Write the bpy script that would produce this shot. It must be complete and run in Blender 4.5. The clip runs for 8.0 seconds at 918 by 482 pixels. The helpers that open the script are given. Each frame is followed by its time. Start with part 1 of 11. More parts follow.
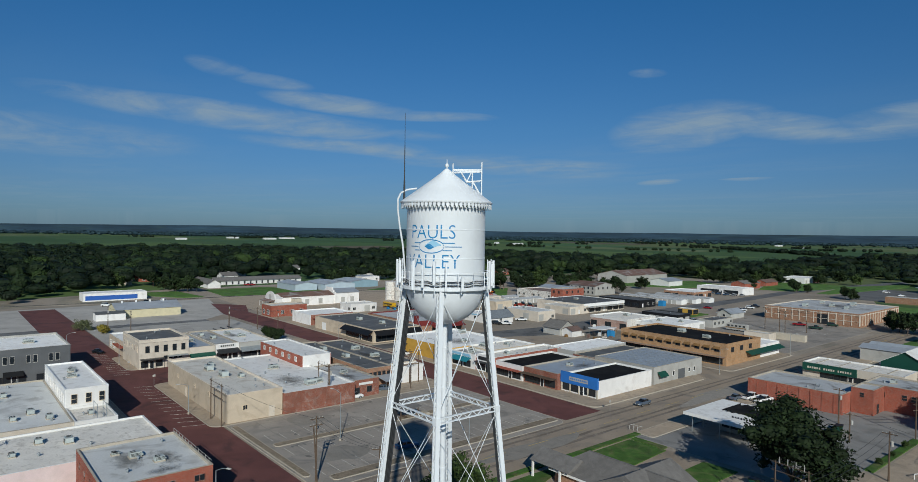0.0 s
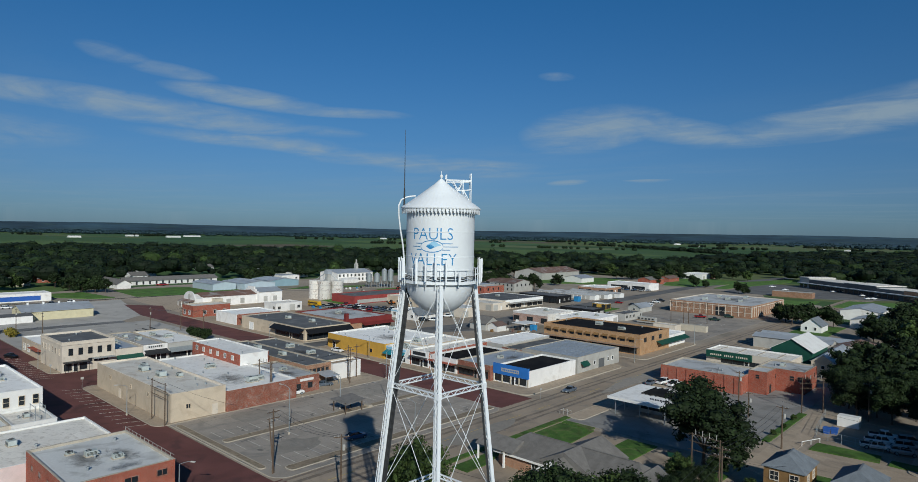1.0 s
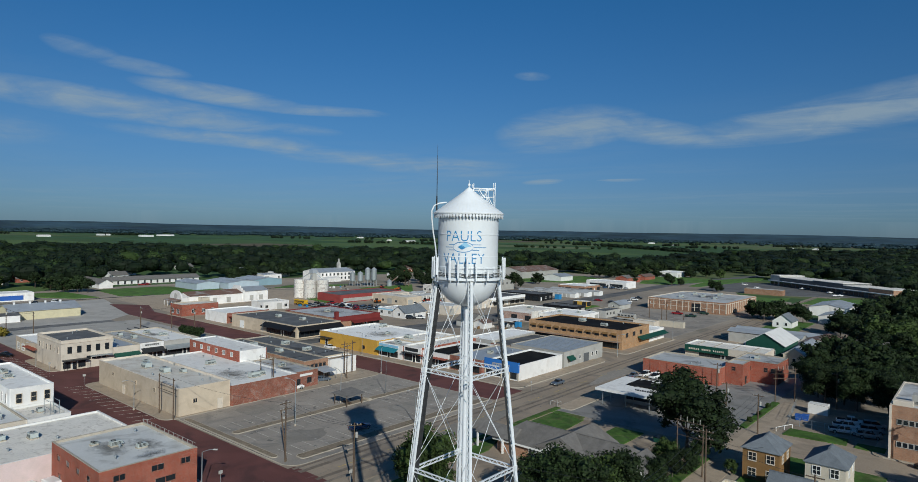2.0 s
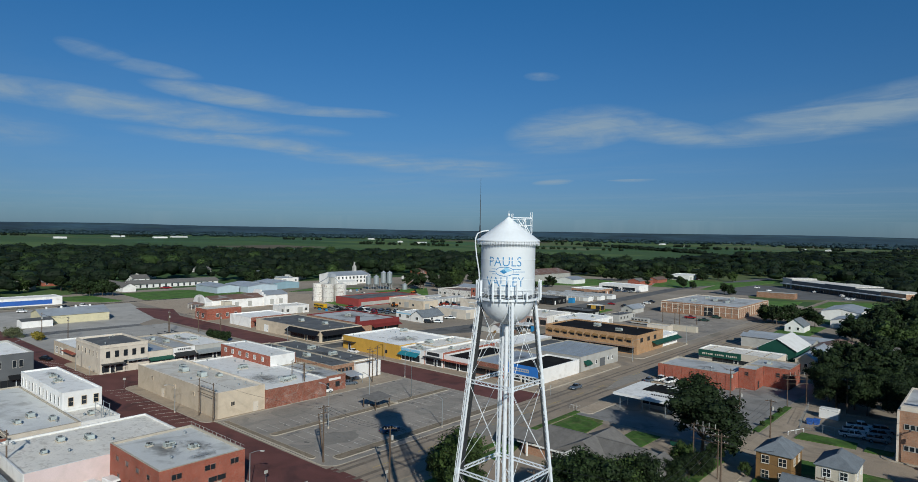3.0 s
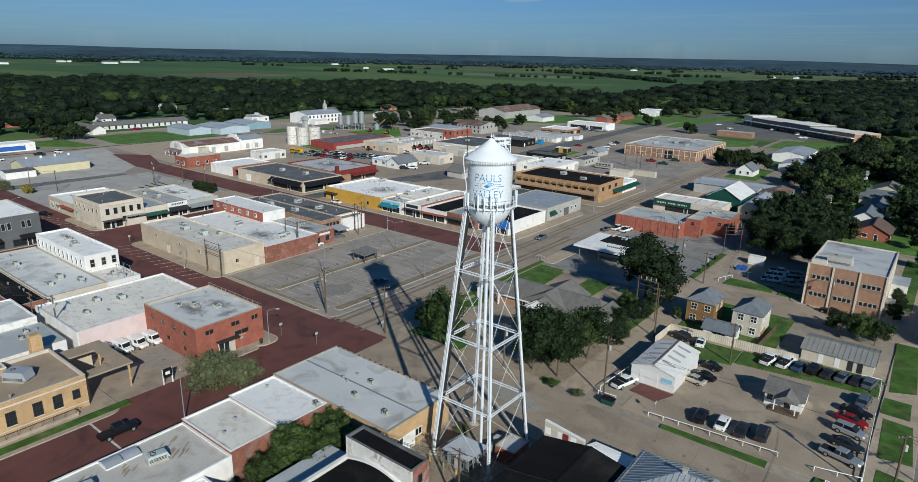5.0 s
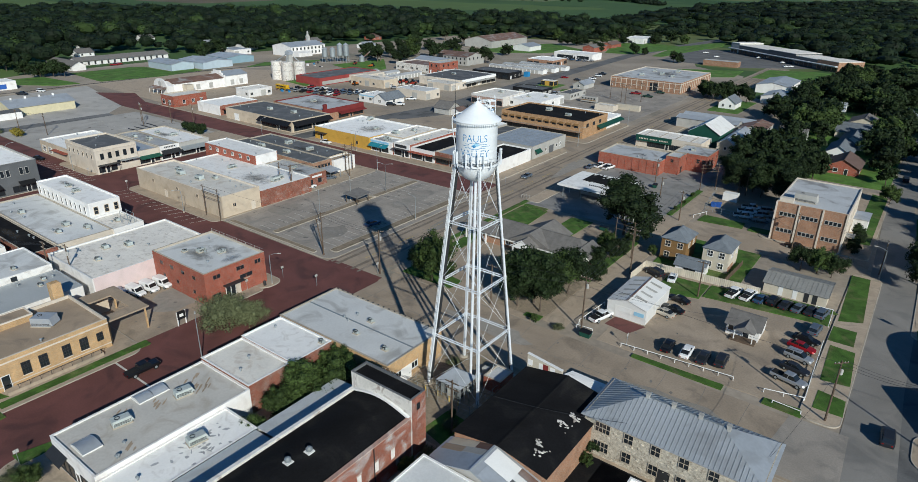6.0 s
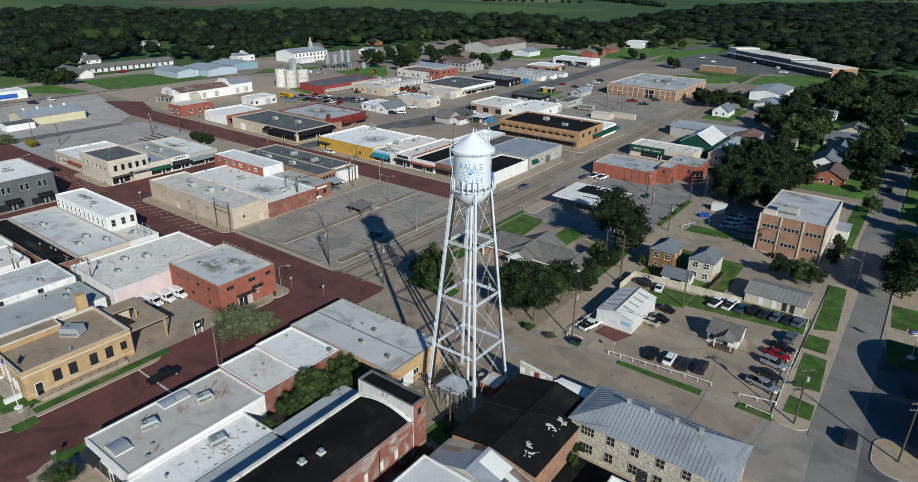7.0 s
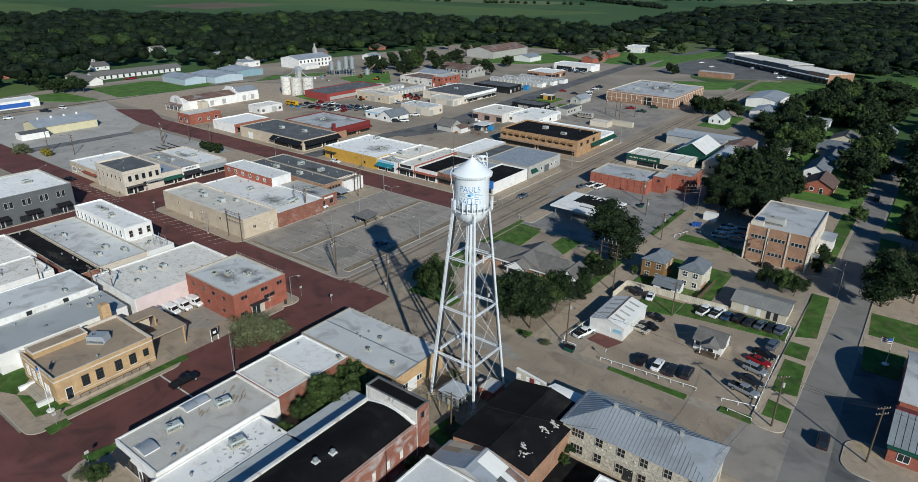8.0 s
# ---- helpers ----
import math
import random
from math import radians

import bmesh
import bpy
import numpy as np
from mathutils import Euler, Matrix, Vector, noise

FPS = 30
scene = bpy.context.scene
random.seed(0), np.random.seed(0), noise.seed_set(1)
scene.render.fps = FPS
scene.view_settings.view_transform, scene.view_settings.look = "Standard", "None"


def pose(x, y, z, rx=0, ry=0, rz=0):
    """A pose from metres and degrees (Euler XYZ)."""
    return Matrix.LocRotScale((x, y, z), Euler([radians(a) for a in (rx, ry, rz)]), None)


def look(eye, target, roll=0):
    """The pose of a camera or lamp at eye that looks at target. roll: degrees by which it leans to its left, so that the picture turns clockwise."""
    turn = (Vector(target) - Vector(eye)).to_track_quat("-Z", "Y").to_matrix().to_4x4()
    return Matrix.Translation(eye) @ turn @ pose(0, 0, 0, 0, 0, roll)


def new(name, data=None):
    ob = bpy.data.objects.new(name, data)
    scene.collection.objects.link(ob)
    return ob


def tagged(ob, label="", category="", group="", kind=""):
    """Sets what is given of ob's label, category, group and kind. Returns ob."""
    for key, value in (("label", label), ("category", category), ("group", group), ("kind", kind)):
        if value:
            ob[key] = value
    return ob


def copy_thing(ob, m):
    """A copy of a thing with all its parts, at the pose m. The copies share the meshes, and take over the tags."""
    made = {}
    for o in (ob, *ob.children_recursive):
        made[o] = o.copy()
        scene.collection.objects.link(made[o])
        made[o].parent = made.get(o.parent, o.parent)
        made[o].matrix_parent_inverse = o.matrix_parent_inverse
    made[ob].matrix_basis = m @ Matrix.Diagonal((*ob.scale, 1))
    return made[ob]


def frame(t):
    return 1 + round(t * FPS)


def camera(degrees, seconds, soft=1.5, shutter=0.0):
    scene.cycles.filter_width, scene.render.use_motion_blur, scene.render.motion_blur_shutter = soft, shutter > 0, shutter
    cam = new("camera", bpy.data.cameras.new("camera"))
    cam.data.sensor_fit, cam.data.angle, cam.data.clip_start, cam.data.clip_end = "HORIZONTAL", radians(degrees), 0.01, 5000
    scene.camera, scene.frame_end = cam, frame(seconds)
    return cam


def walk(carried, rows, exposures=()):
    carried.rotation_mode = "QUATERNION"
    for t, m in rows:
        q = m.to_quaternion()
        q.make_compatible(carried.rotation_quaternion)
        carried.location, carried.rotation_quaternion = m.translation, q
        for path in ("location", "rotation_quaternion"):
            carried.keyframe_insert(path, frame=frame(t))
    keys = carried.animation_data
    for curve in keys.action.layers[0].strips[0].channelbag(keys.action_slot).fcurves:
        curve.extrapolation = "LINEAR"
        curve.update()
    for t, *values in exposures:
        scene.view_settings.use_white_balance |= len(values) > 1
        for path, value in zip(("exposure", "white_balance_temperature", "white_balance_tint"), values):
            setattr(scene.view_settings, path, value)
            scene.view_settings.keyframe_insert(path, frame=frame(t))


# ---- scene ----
cam = camera(72.0, 8.0, soft=0.5)
PATH = [
    (0, 36.783, -29.453, 41.716, 50.122, -0.889, 0.9),
    (0.5, 37.19, -33.955, 42.106, 47.815, -1.023, 0.98),
    (1, 37.746, -39.118, 41.915, 42.283, -0.901, 1.08),
    (1.2, 37.965, -40.814, 41.957, 41.484, -0.911, 1.083),
    (2.3, 39.165, -50.138, 42.186, 39.98, -0.954, 1.097),
    (2.5, 39.384, -51.834, 42.228, 40.111, -0.964, 1.1),
    (3, 40.701, -54.967, 44.75, 40.988, -0.915, 1.03),
    (3.1, 40.988, -55.534, 45.363, 40.93, -1.416, 1.04),
    (3.2, 41.275, -56.101, 45.977, 40.873, -3.018, 1.05),
    (3.3, 41.562, -56.667, 46.59, 40.815, -4.669, 0.96),
    (3.4, 41.849, -57.234, 47.204, 40.758, -6.421, 0.97),
    (3.5, 42.136, -57.801, 47.817, 40.7, -7.972, 0.98),
    (3.6, 42.413, -58.4, 48.371, 40.729, -8.324, 0.986),
    (3.7, 42.691, -58.998, 48.927, 40.758, -8.326, 0.992),
    (3.8, 42.968, -59.596, 49.481, 40.788, -8.527, 0.998),
    (3.9, 43.246, -60.194, 50.037, 40.817, -9.929, 1.004),
    (4, 43.523, -60.793, 50.591, 40.836, -12.721, 1.01),
    (4.1, 43.845, -61.383, 51.199, 40.542, -14.734, 1.009),
    (4.2, 44.166, -61.972, 51.807, 40.247, -15.736, 1.009),
    (5.3, 47.701, -68.463, 58.494, 36.999, -16.365, 0.901),
    (5.5, 48.344, -69.642, 59.71, 36.41, -16.44, 0.9),
    (5.6, 48.771, -70.14, 60.282, 36.42, -18.671, 0.9),
    (5.7, 49.199, -70.638, 60.854, 36.43, -21.672, 0.9),
    (5.8, 49.626, -71.137, 61.425, 36.44, -22.874, 0.9),
    (5.9, 50.054, -71.635, 61.997, 36.46, -22.925, 0.9),
    (6, 50.481, -72.133, 62.569, 36.47, -22.996, 0.9),
    (6.5, 52.555, -74.689, 65.6, 36.51, -23.022, 0.8),
    (7, 54.759, -77.031, 68.63, 36.58, -23.068, 0.8),
    (7.5, 56.756, -79.352, 71.589, 36.66, -23.134, 0.7),
    (8, 58.744, -81.854, 74.296, 36.82, -23.09, 0.7),
]


def aim(x, y, z, yaw, pitch, roll):
    a, b = radians(yaw), radians(pitch)
    way = Vector((-math.sin(a) * math.cos(b), math.cos(a) * math.cos(b), math.sin(b)))
    eye = Vector((x, y, z))
    return look(eye, eye + way * 10, roll)


walk(cam, [(row[0], aim(*row[1:])) for row in PATH], exposures=[(0, -0.40, 6500, 6), (2.5, -0.34, 6500, 6), (4, -0.17, 6500, 6), (5.5, -0.11, 6500, 6), (8, -0.14, 6450, 6)])

# ---------------------------------------------------------------- light
SUN_AZ = math.atan2(0.825, -0.567)      # where the sun stands, from +y towards +x
SUN_EL = radians(27.0)
world = bpy.data.worlds.new("sky")
scene.world = world
world.use_nodes = True
wn, wl = world.node_tree.nodes, world.node_tree.links
wn.clear()
sky = wn.new("ShaderNodeTexSky")
sky.sky_type = "NISHITA"
sky.sun_disc = False
sky.sun_elevation = SUN_EL
sky.sun_rotation = SUN_AZ
sky.altitude = 300
sky.air_density, sky.dust_density, sky.ozone_density = 1.0, 0.4, 3.0
coord = wn.new("ShaderNodeTexCoord")
sep = wn.new("ShaderNodeSeparateXYZ")
wl.new(coord.outputs["Generated"], sep.inputs[0])


def wmath(op, a, b=0.0, clamp=False):
    n = wn.new("ShaderNodeMath")
    n.operation, n.use_clamp = op, clamp
    for k, v in enumerate((a, b)):
        if isinstance(v, (int, float)):
            n.inputs[k].default_value = v
        else:
            wl.new(v, n.inputs[k])
    return n.outputs[0]


# thin high cloud: streaks on a flat layer overhead
lift = wmath("MAXIMUM", sep.outputs[2], 0.02)
flat = wn.new("ShaderNodeCombineXYZ")
wl.new(wmath("DIVIDE", sep.outputs[0], lift), flat.inputs[0])
wl.new(wmath("DIVIDE", sep.outputs[1], lift), flat.inputs[1])
turn = wn.new("ShaderNodeMapping")
turn.inputs["Rotation"].default_value = (0, 0, radians(-40))
turn.inputs["Scale"].default_value = (0.28, 0.55, 1.0)
turn.inputs["Location"].default_value = (1.3, 0.4, 0.0)
wl.new(flat.outputs[0], turn.inputs["Vector"])
big = wn.new("ShaderNodeTexNoise")
big.inputs["Scale"].default_value, big.inputs["Detail"].default_value, big.inputs["Distortion"].default_value = 0.55, 2.0, 0.4
small = wn.new("ShaderNodeTexNoise")
small.inputs["Scale"].default_value, small.inputs["Detail"].default_value, small.inputs["Roughness"].default_value = 2.2, 7.0, 0.62
small.inputs["Distortion"].default_value = 0.9
wl.new(turn.outputs[0], big.inputs["Vector"])
wl.new(turn.outputs[0], small.inputs["Vector"])
wisp = wmath("MULTIPLY", wmath("SUBTRACT", small.outputs[0], 0.34, True), 4.4, True)
bearing = wmath("ARCTAN2", sep.outputs[0], sep.outputs[1])
ripple = wmath("MULTIPLY", wmath("SUBTRACT", big.outputs[0], 0.5), 0.05)
height = wmath("ADD", sep.outputs[2], ripple)
# long thin streaks: bearing, height, half length, half depth, tilt, weight
STREAKS = ((-1.24, 0.166, 0.26, 0.020, -0.06, 0.85), (-1.10, 0.146, 0.22, 0.012, -0.04, 0.75), (-1.24, 0.232, 0.05, 0.012, -0.10, 0.7), (-1.17, 0.218, 0.07, 0.012, -0.12, 0.6), (-1.06, 0.186, 0.13, 0.016, -0.10, 1.0), (-0.93, 0.172, 0.12, 0.010, -0.03, 0.7),
           (-1.02, 0.122, 0.22, 0.012, -0.05, 0.7), (-0.80, 0.108, 0.20, 0.016, -0.02, 0.6), (-0.53, 0.158, 0.12, 0.030, 0.10, 0.85), (-0.40, 0.152, 0.13, 0.020, -0.16, 0.85), (-0.16, 0.166, 0.24, 0.030, 0.14, 0.95), (-0.57, 0.074, 0.035, 0.012, 0.10, 0.85), (-0.45, 0.075, 0.04, 0.006, 0.0, 0.5), (-0.59, 0.228, 0.03, 0.008, -0.05, 0.5),
           (-1.5, 0.12, 0.25, 0.03, 0.0, 0.5), (0.6, 0.2, 0.5, 0.05, 0.05, 0.6), (2.2, 0.25, 0.7, 0.05, 0.0, 0.5), (-2.6, 0.2, 0.6, 0.05, 0.03, 0.5))
rag_at = wn.new("ShaderNodeCombineXYZ")
wl.new(wmath("MULTIPLY", bearing, 16.0), rag_at.inputs[0])
wl.new(wmath("MULTIPLY", sep.outputs[2], 62.0), rag_at.inputs[1])
rag_tex = wn.new("ShaderNodeTexNoise")
rag_tex.inputs["Scale"].default_value, rag_tex.inputs["Detail"].default_value, rag_tex.inputs["Roughness"].default_value, rag_tex.inputs["Distortion"].default_value = 0.8, 8.0, 0.62, 0.7
wl.new(rag_at.outputs[0], rag_tex.inputs["Vector"])
ragged_edge = wmath("MULTIPLY", wmath("SUBTRACT", rag_tex.outputs[0], 0.5), 1.7)
cloud = None
for az_, el_, la, le, tl, wt in STREAKS:
    off = wmath("SUBTRACT", bearing, az_)
    up_ = wmath("SUBTRACT", wmath("SUBTRACT", height, el_), wmath("MULTIPLY", off, tl))
    u, v = wmath("DIVIDE", off, la), wmath("DIVIDE", up_, le)
    body = wmath("SUBTRACT", 1.0, wmath("ADD", wmath("MULTIPLY", u, u), wmath("MULTIPLY", v, v)), True)
    body = wmath("MULTIPLY", body, wt)
    cloud = body if cloud is None else wmath("MAXIMUM", cloud, body)
veil_band = wmath("MULTIPLY", wmath("SUBTRACT", big.outputs[0], 0.42, True), 0.5, True)
fade = wmath("MULTIPLY", wmath("SUBTRACT", 0.30, sep.outputs[2], True), 4.0, True)
edged = wmath("MULTIPLY", wmath("ADD", cloud, wmath("MULTIPLY", ragged_edge, wmath("MULTIPLY", cloud, 3.0, True)), True), 0.85, True)
cloud = wmath("ADD", wmath("MULTIPLY", edged, wmath("ADD", wmath("MULTIPLY", wisp, 0.5), 0.35)), wmath("MULTIPLY", wmath("MULTIPLY", veil_band, wisp), fade), True)
mixc = wn.new("ShaderNodeMix")
mixc.data_type = "RGBA"
wl.new(cloud, mixc.inputs["Factor"])
tint = wn.new("ShaderNodeMix")
tint.data_type, tint.blend_type = "RGBA", "MULTIPLY"
tint.inputs["Factor"].default_value = 1.0
veil = wn.new("ShaderNodeValToRGB")
for e, (at_, c) in zip(veil.color_ramp.elements, ((0.0, (0.34, 0.57, 1.0, 1)), (1.0, (0.20, 0.56, 0.82, 1)))):
    e.position, e.color = at_, c
for at_, c in ((0.06, (0.39, 0.62, 1.02, 1)), (0.16, (0.39, 0.74, 1.11, 1)), (0.34, (0.29, 0.84, 1.28, 1)), (0.60, (0.22, 0.62, 0.94, 1))):
    veil.color_ramp.elements.new(at_).color = c
wl.new(wmath("MULTIPLY", sep.outputs[2], 1.0, True), veil.inputs[0])
wl.new(veil.outputs[0], tint.inputs["B"])
wl.new(sky.outputs[0], tint.inputs["A"])
wl.new(tint.outputs["Result"], mixc.inputs["A"])
mixc.inputs["B"].default_value = (5.2, 6.6, 7.8, 1)
back = wn.new("ShaderNodeBackground")
back.inputs["Strength"].default_value = 0.069
wl.new(mixc.outputs["Result"], back.inputs["Color"])
wout = wn.new("ShaderNodeOutputWorld")
wl.new(back.outputs[0], wout.inputs["Surface"])

sun = new("sun", bpy.data.lights.new("sun", "SUN"))
sun.data.energy, sun.data.angle, sun.data.color = 4.4, radians(0.55), (1.0, 0.988, 0.935)
sun.matrix_world = look((math.sin(SUN_AZ) * math.cos(SUN_EL) * 300, math.cos(SUN_AZ) * math.cos(SUN_EL) * 300, math.sin(SUN_EL) * 300), (0, 0, 0))


# ---------------------------------------------------------------- materials
def mat(name, col, rough=0.85, metal=0.0, var=0.14, scale=0.35, fine=6.0, bump=0.15, stain=None, stain_amt=0.0, stain_scale=0.25, rnd=0.10, spec=0.3):
    """A surface with broad and fine mottling, optional stains and a little variation from object to object."""
    m = bpy.data.materials.new(name)
    m.use_nodes = True
    n, l = m.node_tree.nodes, m.node_tree.links
    bsdf = n["Principled BSDF"]
    bsdf.inputs["Roughness"].default_value, bsdf.inputs["Metallic"].default_value = rough, metal
    bsdf.inputs["Specular IOR Level"].default_value = spec
    geo = n.new("ShaderNodeNewGeometry")

    def noise_tex(sc, detail, dist=0.0):
        t = n.new("ShaderNodeTexNoise")
        t.inputs["Scale"].default_value, t.inputs["Detail"].default_value, t.inputs["Distortion"].default_value = sc, detail, dist
        l.new(geo.outputs["Position"], t.inputs["Vector"])
        return t.outputs[0]

    def ramp(src, lo, hi, a, b):
        r = n.new("ShaderNodeMapRange")
        l.new(src, r.inputs[0])
        for k, v in zip((1, 2, 3, 4), (lo, hi, a, b)):
            r.inputs[k].default_value = v
        return r.outputs[0]

    def mul(a, b):
        t = n.new("ShaderNodeMath")
        t.operation = "MULTIPLY"
        l.new(a, t.inputs[0])
        l.new(b, t.inputs[1])
        return t.outputs[0]

    broad = ramp(noise_tex(scale, 4, 0.6), 0.3, 0.7, 1 - var, 1 + var)
    grain = ramp(noise_tex(fine, 3), 0.3, 0.7, 1 - var * 0.6, 1 + var * 0.6)
    info = n.new("ShaderNodeObjectInfo")
    per = ramp(info.outputs["Random"], 0, 1, 1 - rnd, 1 + rnd)
    gain = mul(mul(broad, grain), per)
    base = n.new("ShaderNodeRGB")
    base.outputs[0].default_value = (*col, 1)
    src = base.outputs[0]
    if stain:
        mix = n.new("ShaderNodeMix")
        mix.data_type = "RGBA"
        l.new(ramp(noise_tex(stain_scale, 6, 1.2), 0.52, 0.68, 0.0, stain_amt), mix.inputs["Factor"])
        l.new(src, mix.inputs["A"])
        mix.inputs["B"].default_value = (*stain, 1)
        src = mix.outputs["Result"]
    v = n.new("ShaderNodeVectorMath")
    v.operation = "SCALE"
    l.new(src, v.inputs[0])
    l.new(gain, v.inputs["Scale"])
    l.new(v.outputs[0], bsdf.inputs["Base Color"])
    if bump:
        bp = n.new("ShaderNodeBump")
        bp.inputs["Strength"].default_value, bp.inputs["Distance"].default_value = bump, 0.03
        l.new(noise_tex(fine * 2, 3), bp.inputs["Height"])
        l.new(bp.outputs[0], bsdf.inputs["Normal"])
    return m


def brick_mat(name, col, mortar, stain=None, amt=0.0, w=0.22, h=0.075):
    """Small brickwork, too fine at this distance to be built piece by piece."""
    m = mat(name, col, 0.9, var=0.16, scale=0.5, fine=9, stain=stain, stain_amt=amt)
    n, l = m.node_tree.nodes, m.node_tree.links
    bsdf = n["Principled BSDF"]
    old = bsdf.inputs["Base Color"].links[0].from_socket
    geo = n.new("ShaderNodeNewGeometry")
    s = n.new("ShaderNodeSeparateXYZ")
    l.new(geo.outputs["Position"], s.inputs[0])
    add = n.new("ShaderNodeMath")
    add.operation = "ADD"
    l.new(s.outputs[0], add.inputs[0])
    l.new(s.outputs[1], add.inputs[1])
    cmb = n.new("ShaderNodeCombineXYZ")
    l.new(add.outputs[0], cmb.inputs[0])
    l.new(s.outputs[2], cmb.inputs[1])
    bt = n.new("ShaderNodeTexBrick")
    bt.inputs["Scale"].default_value = 1.0
    bt.inputs["Brick Width"].default_value, bt.inputs["Row Height"].default_value, bt.inputs["Mortar Size"].default_value = w, h, 0.008
    bt.inputs["Color1"].default_value, bt.inputs["Color2"].default_value = (1.1, 1.05, 1.0, 1), (0.8, 0.82, 0.85, 1)
    bt.inputs["Mortar"].default_value = (*[a / max(b, 0.02) for a, b in zip(mortar, col)], 1)
    l.new(cmb.outputs[0], bt.inputs["Vector"])
    mx = n.new("ShaderNodeMix")
    mx.data_type, mx.blend_type = "RGBA", "MULTIPLY"
    mx.inputs["Factor"].default_value = 1.0
    l.new(old, mx.inputs["A"])
    l.new(bt.outputs["Color"], mx.inputs["B"])
    l.new(mx.outputs["Result"], bsdf.inputs["Base Color"])
    return m


def leaf_mat(name, col, dark):
    m = mat(name, col, 0.7, var=0.45, scale=0.09, fine=1.5, bump=0.0, rnd=0.25, spec=0.2)
    n, l = m.node_tree.nodes, m.node_tree.links
    bsdf = n["Principled BSDF"]
    old = bsdf.inputs["Base Color"].links[0].from_socket
    geo = n.new("ShaderNodeNewGeometry")
    mx = n.new("ShaderNodeMix")
    mx.data_type = "RGBA"
    l.new(geo.outputs["Random Per Island"], mx.inputs["Factor"])
    l.new(old, mx.inputs["A"])
    mx.inputs["B"].default_value = (*dark, 1)
    l.new(mx.outputs["Result"], bsdf.inputs["Base Color"])
    return m


def glass_mat(name, col, rough=0.08):
    m = bpy.data.materials.new(name)
    m.use_nodes = True
    b = m.node_tree.nodes["Principled BSDF"]
    b.inputs["Base Color"].default_value = (*col, 1)
    b.inputs["Roughness"].default_value = rough
    b.inputs["Specular IOR Level"].default_value = 0.6
    return m


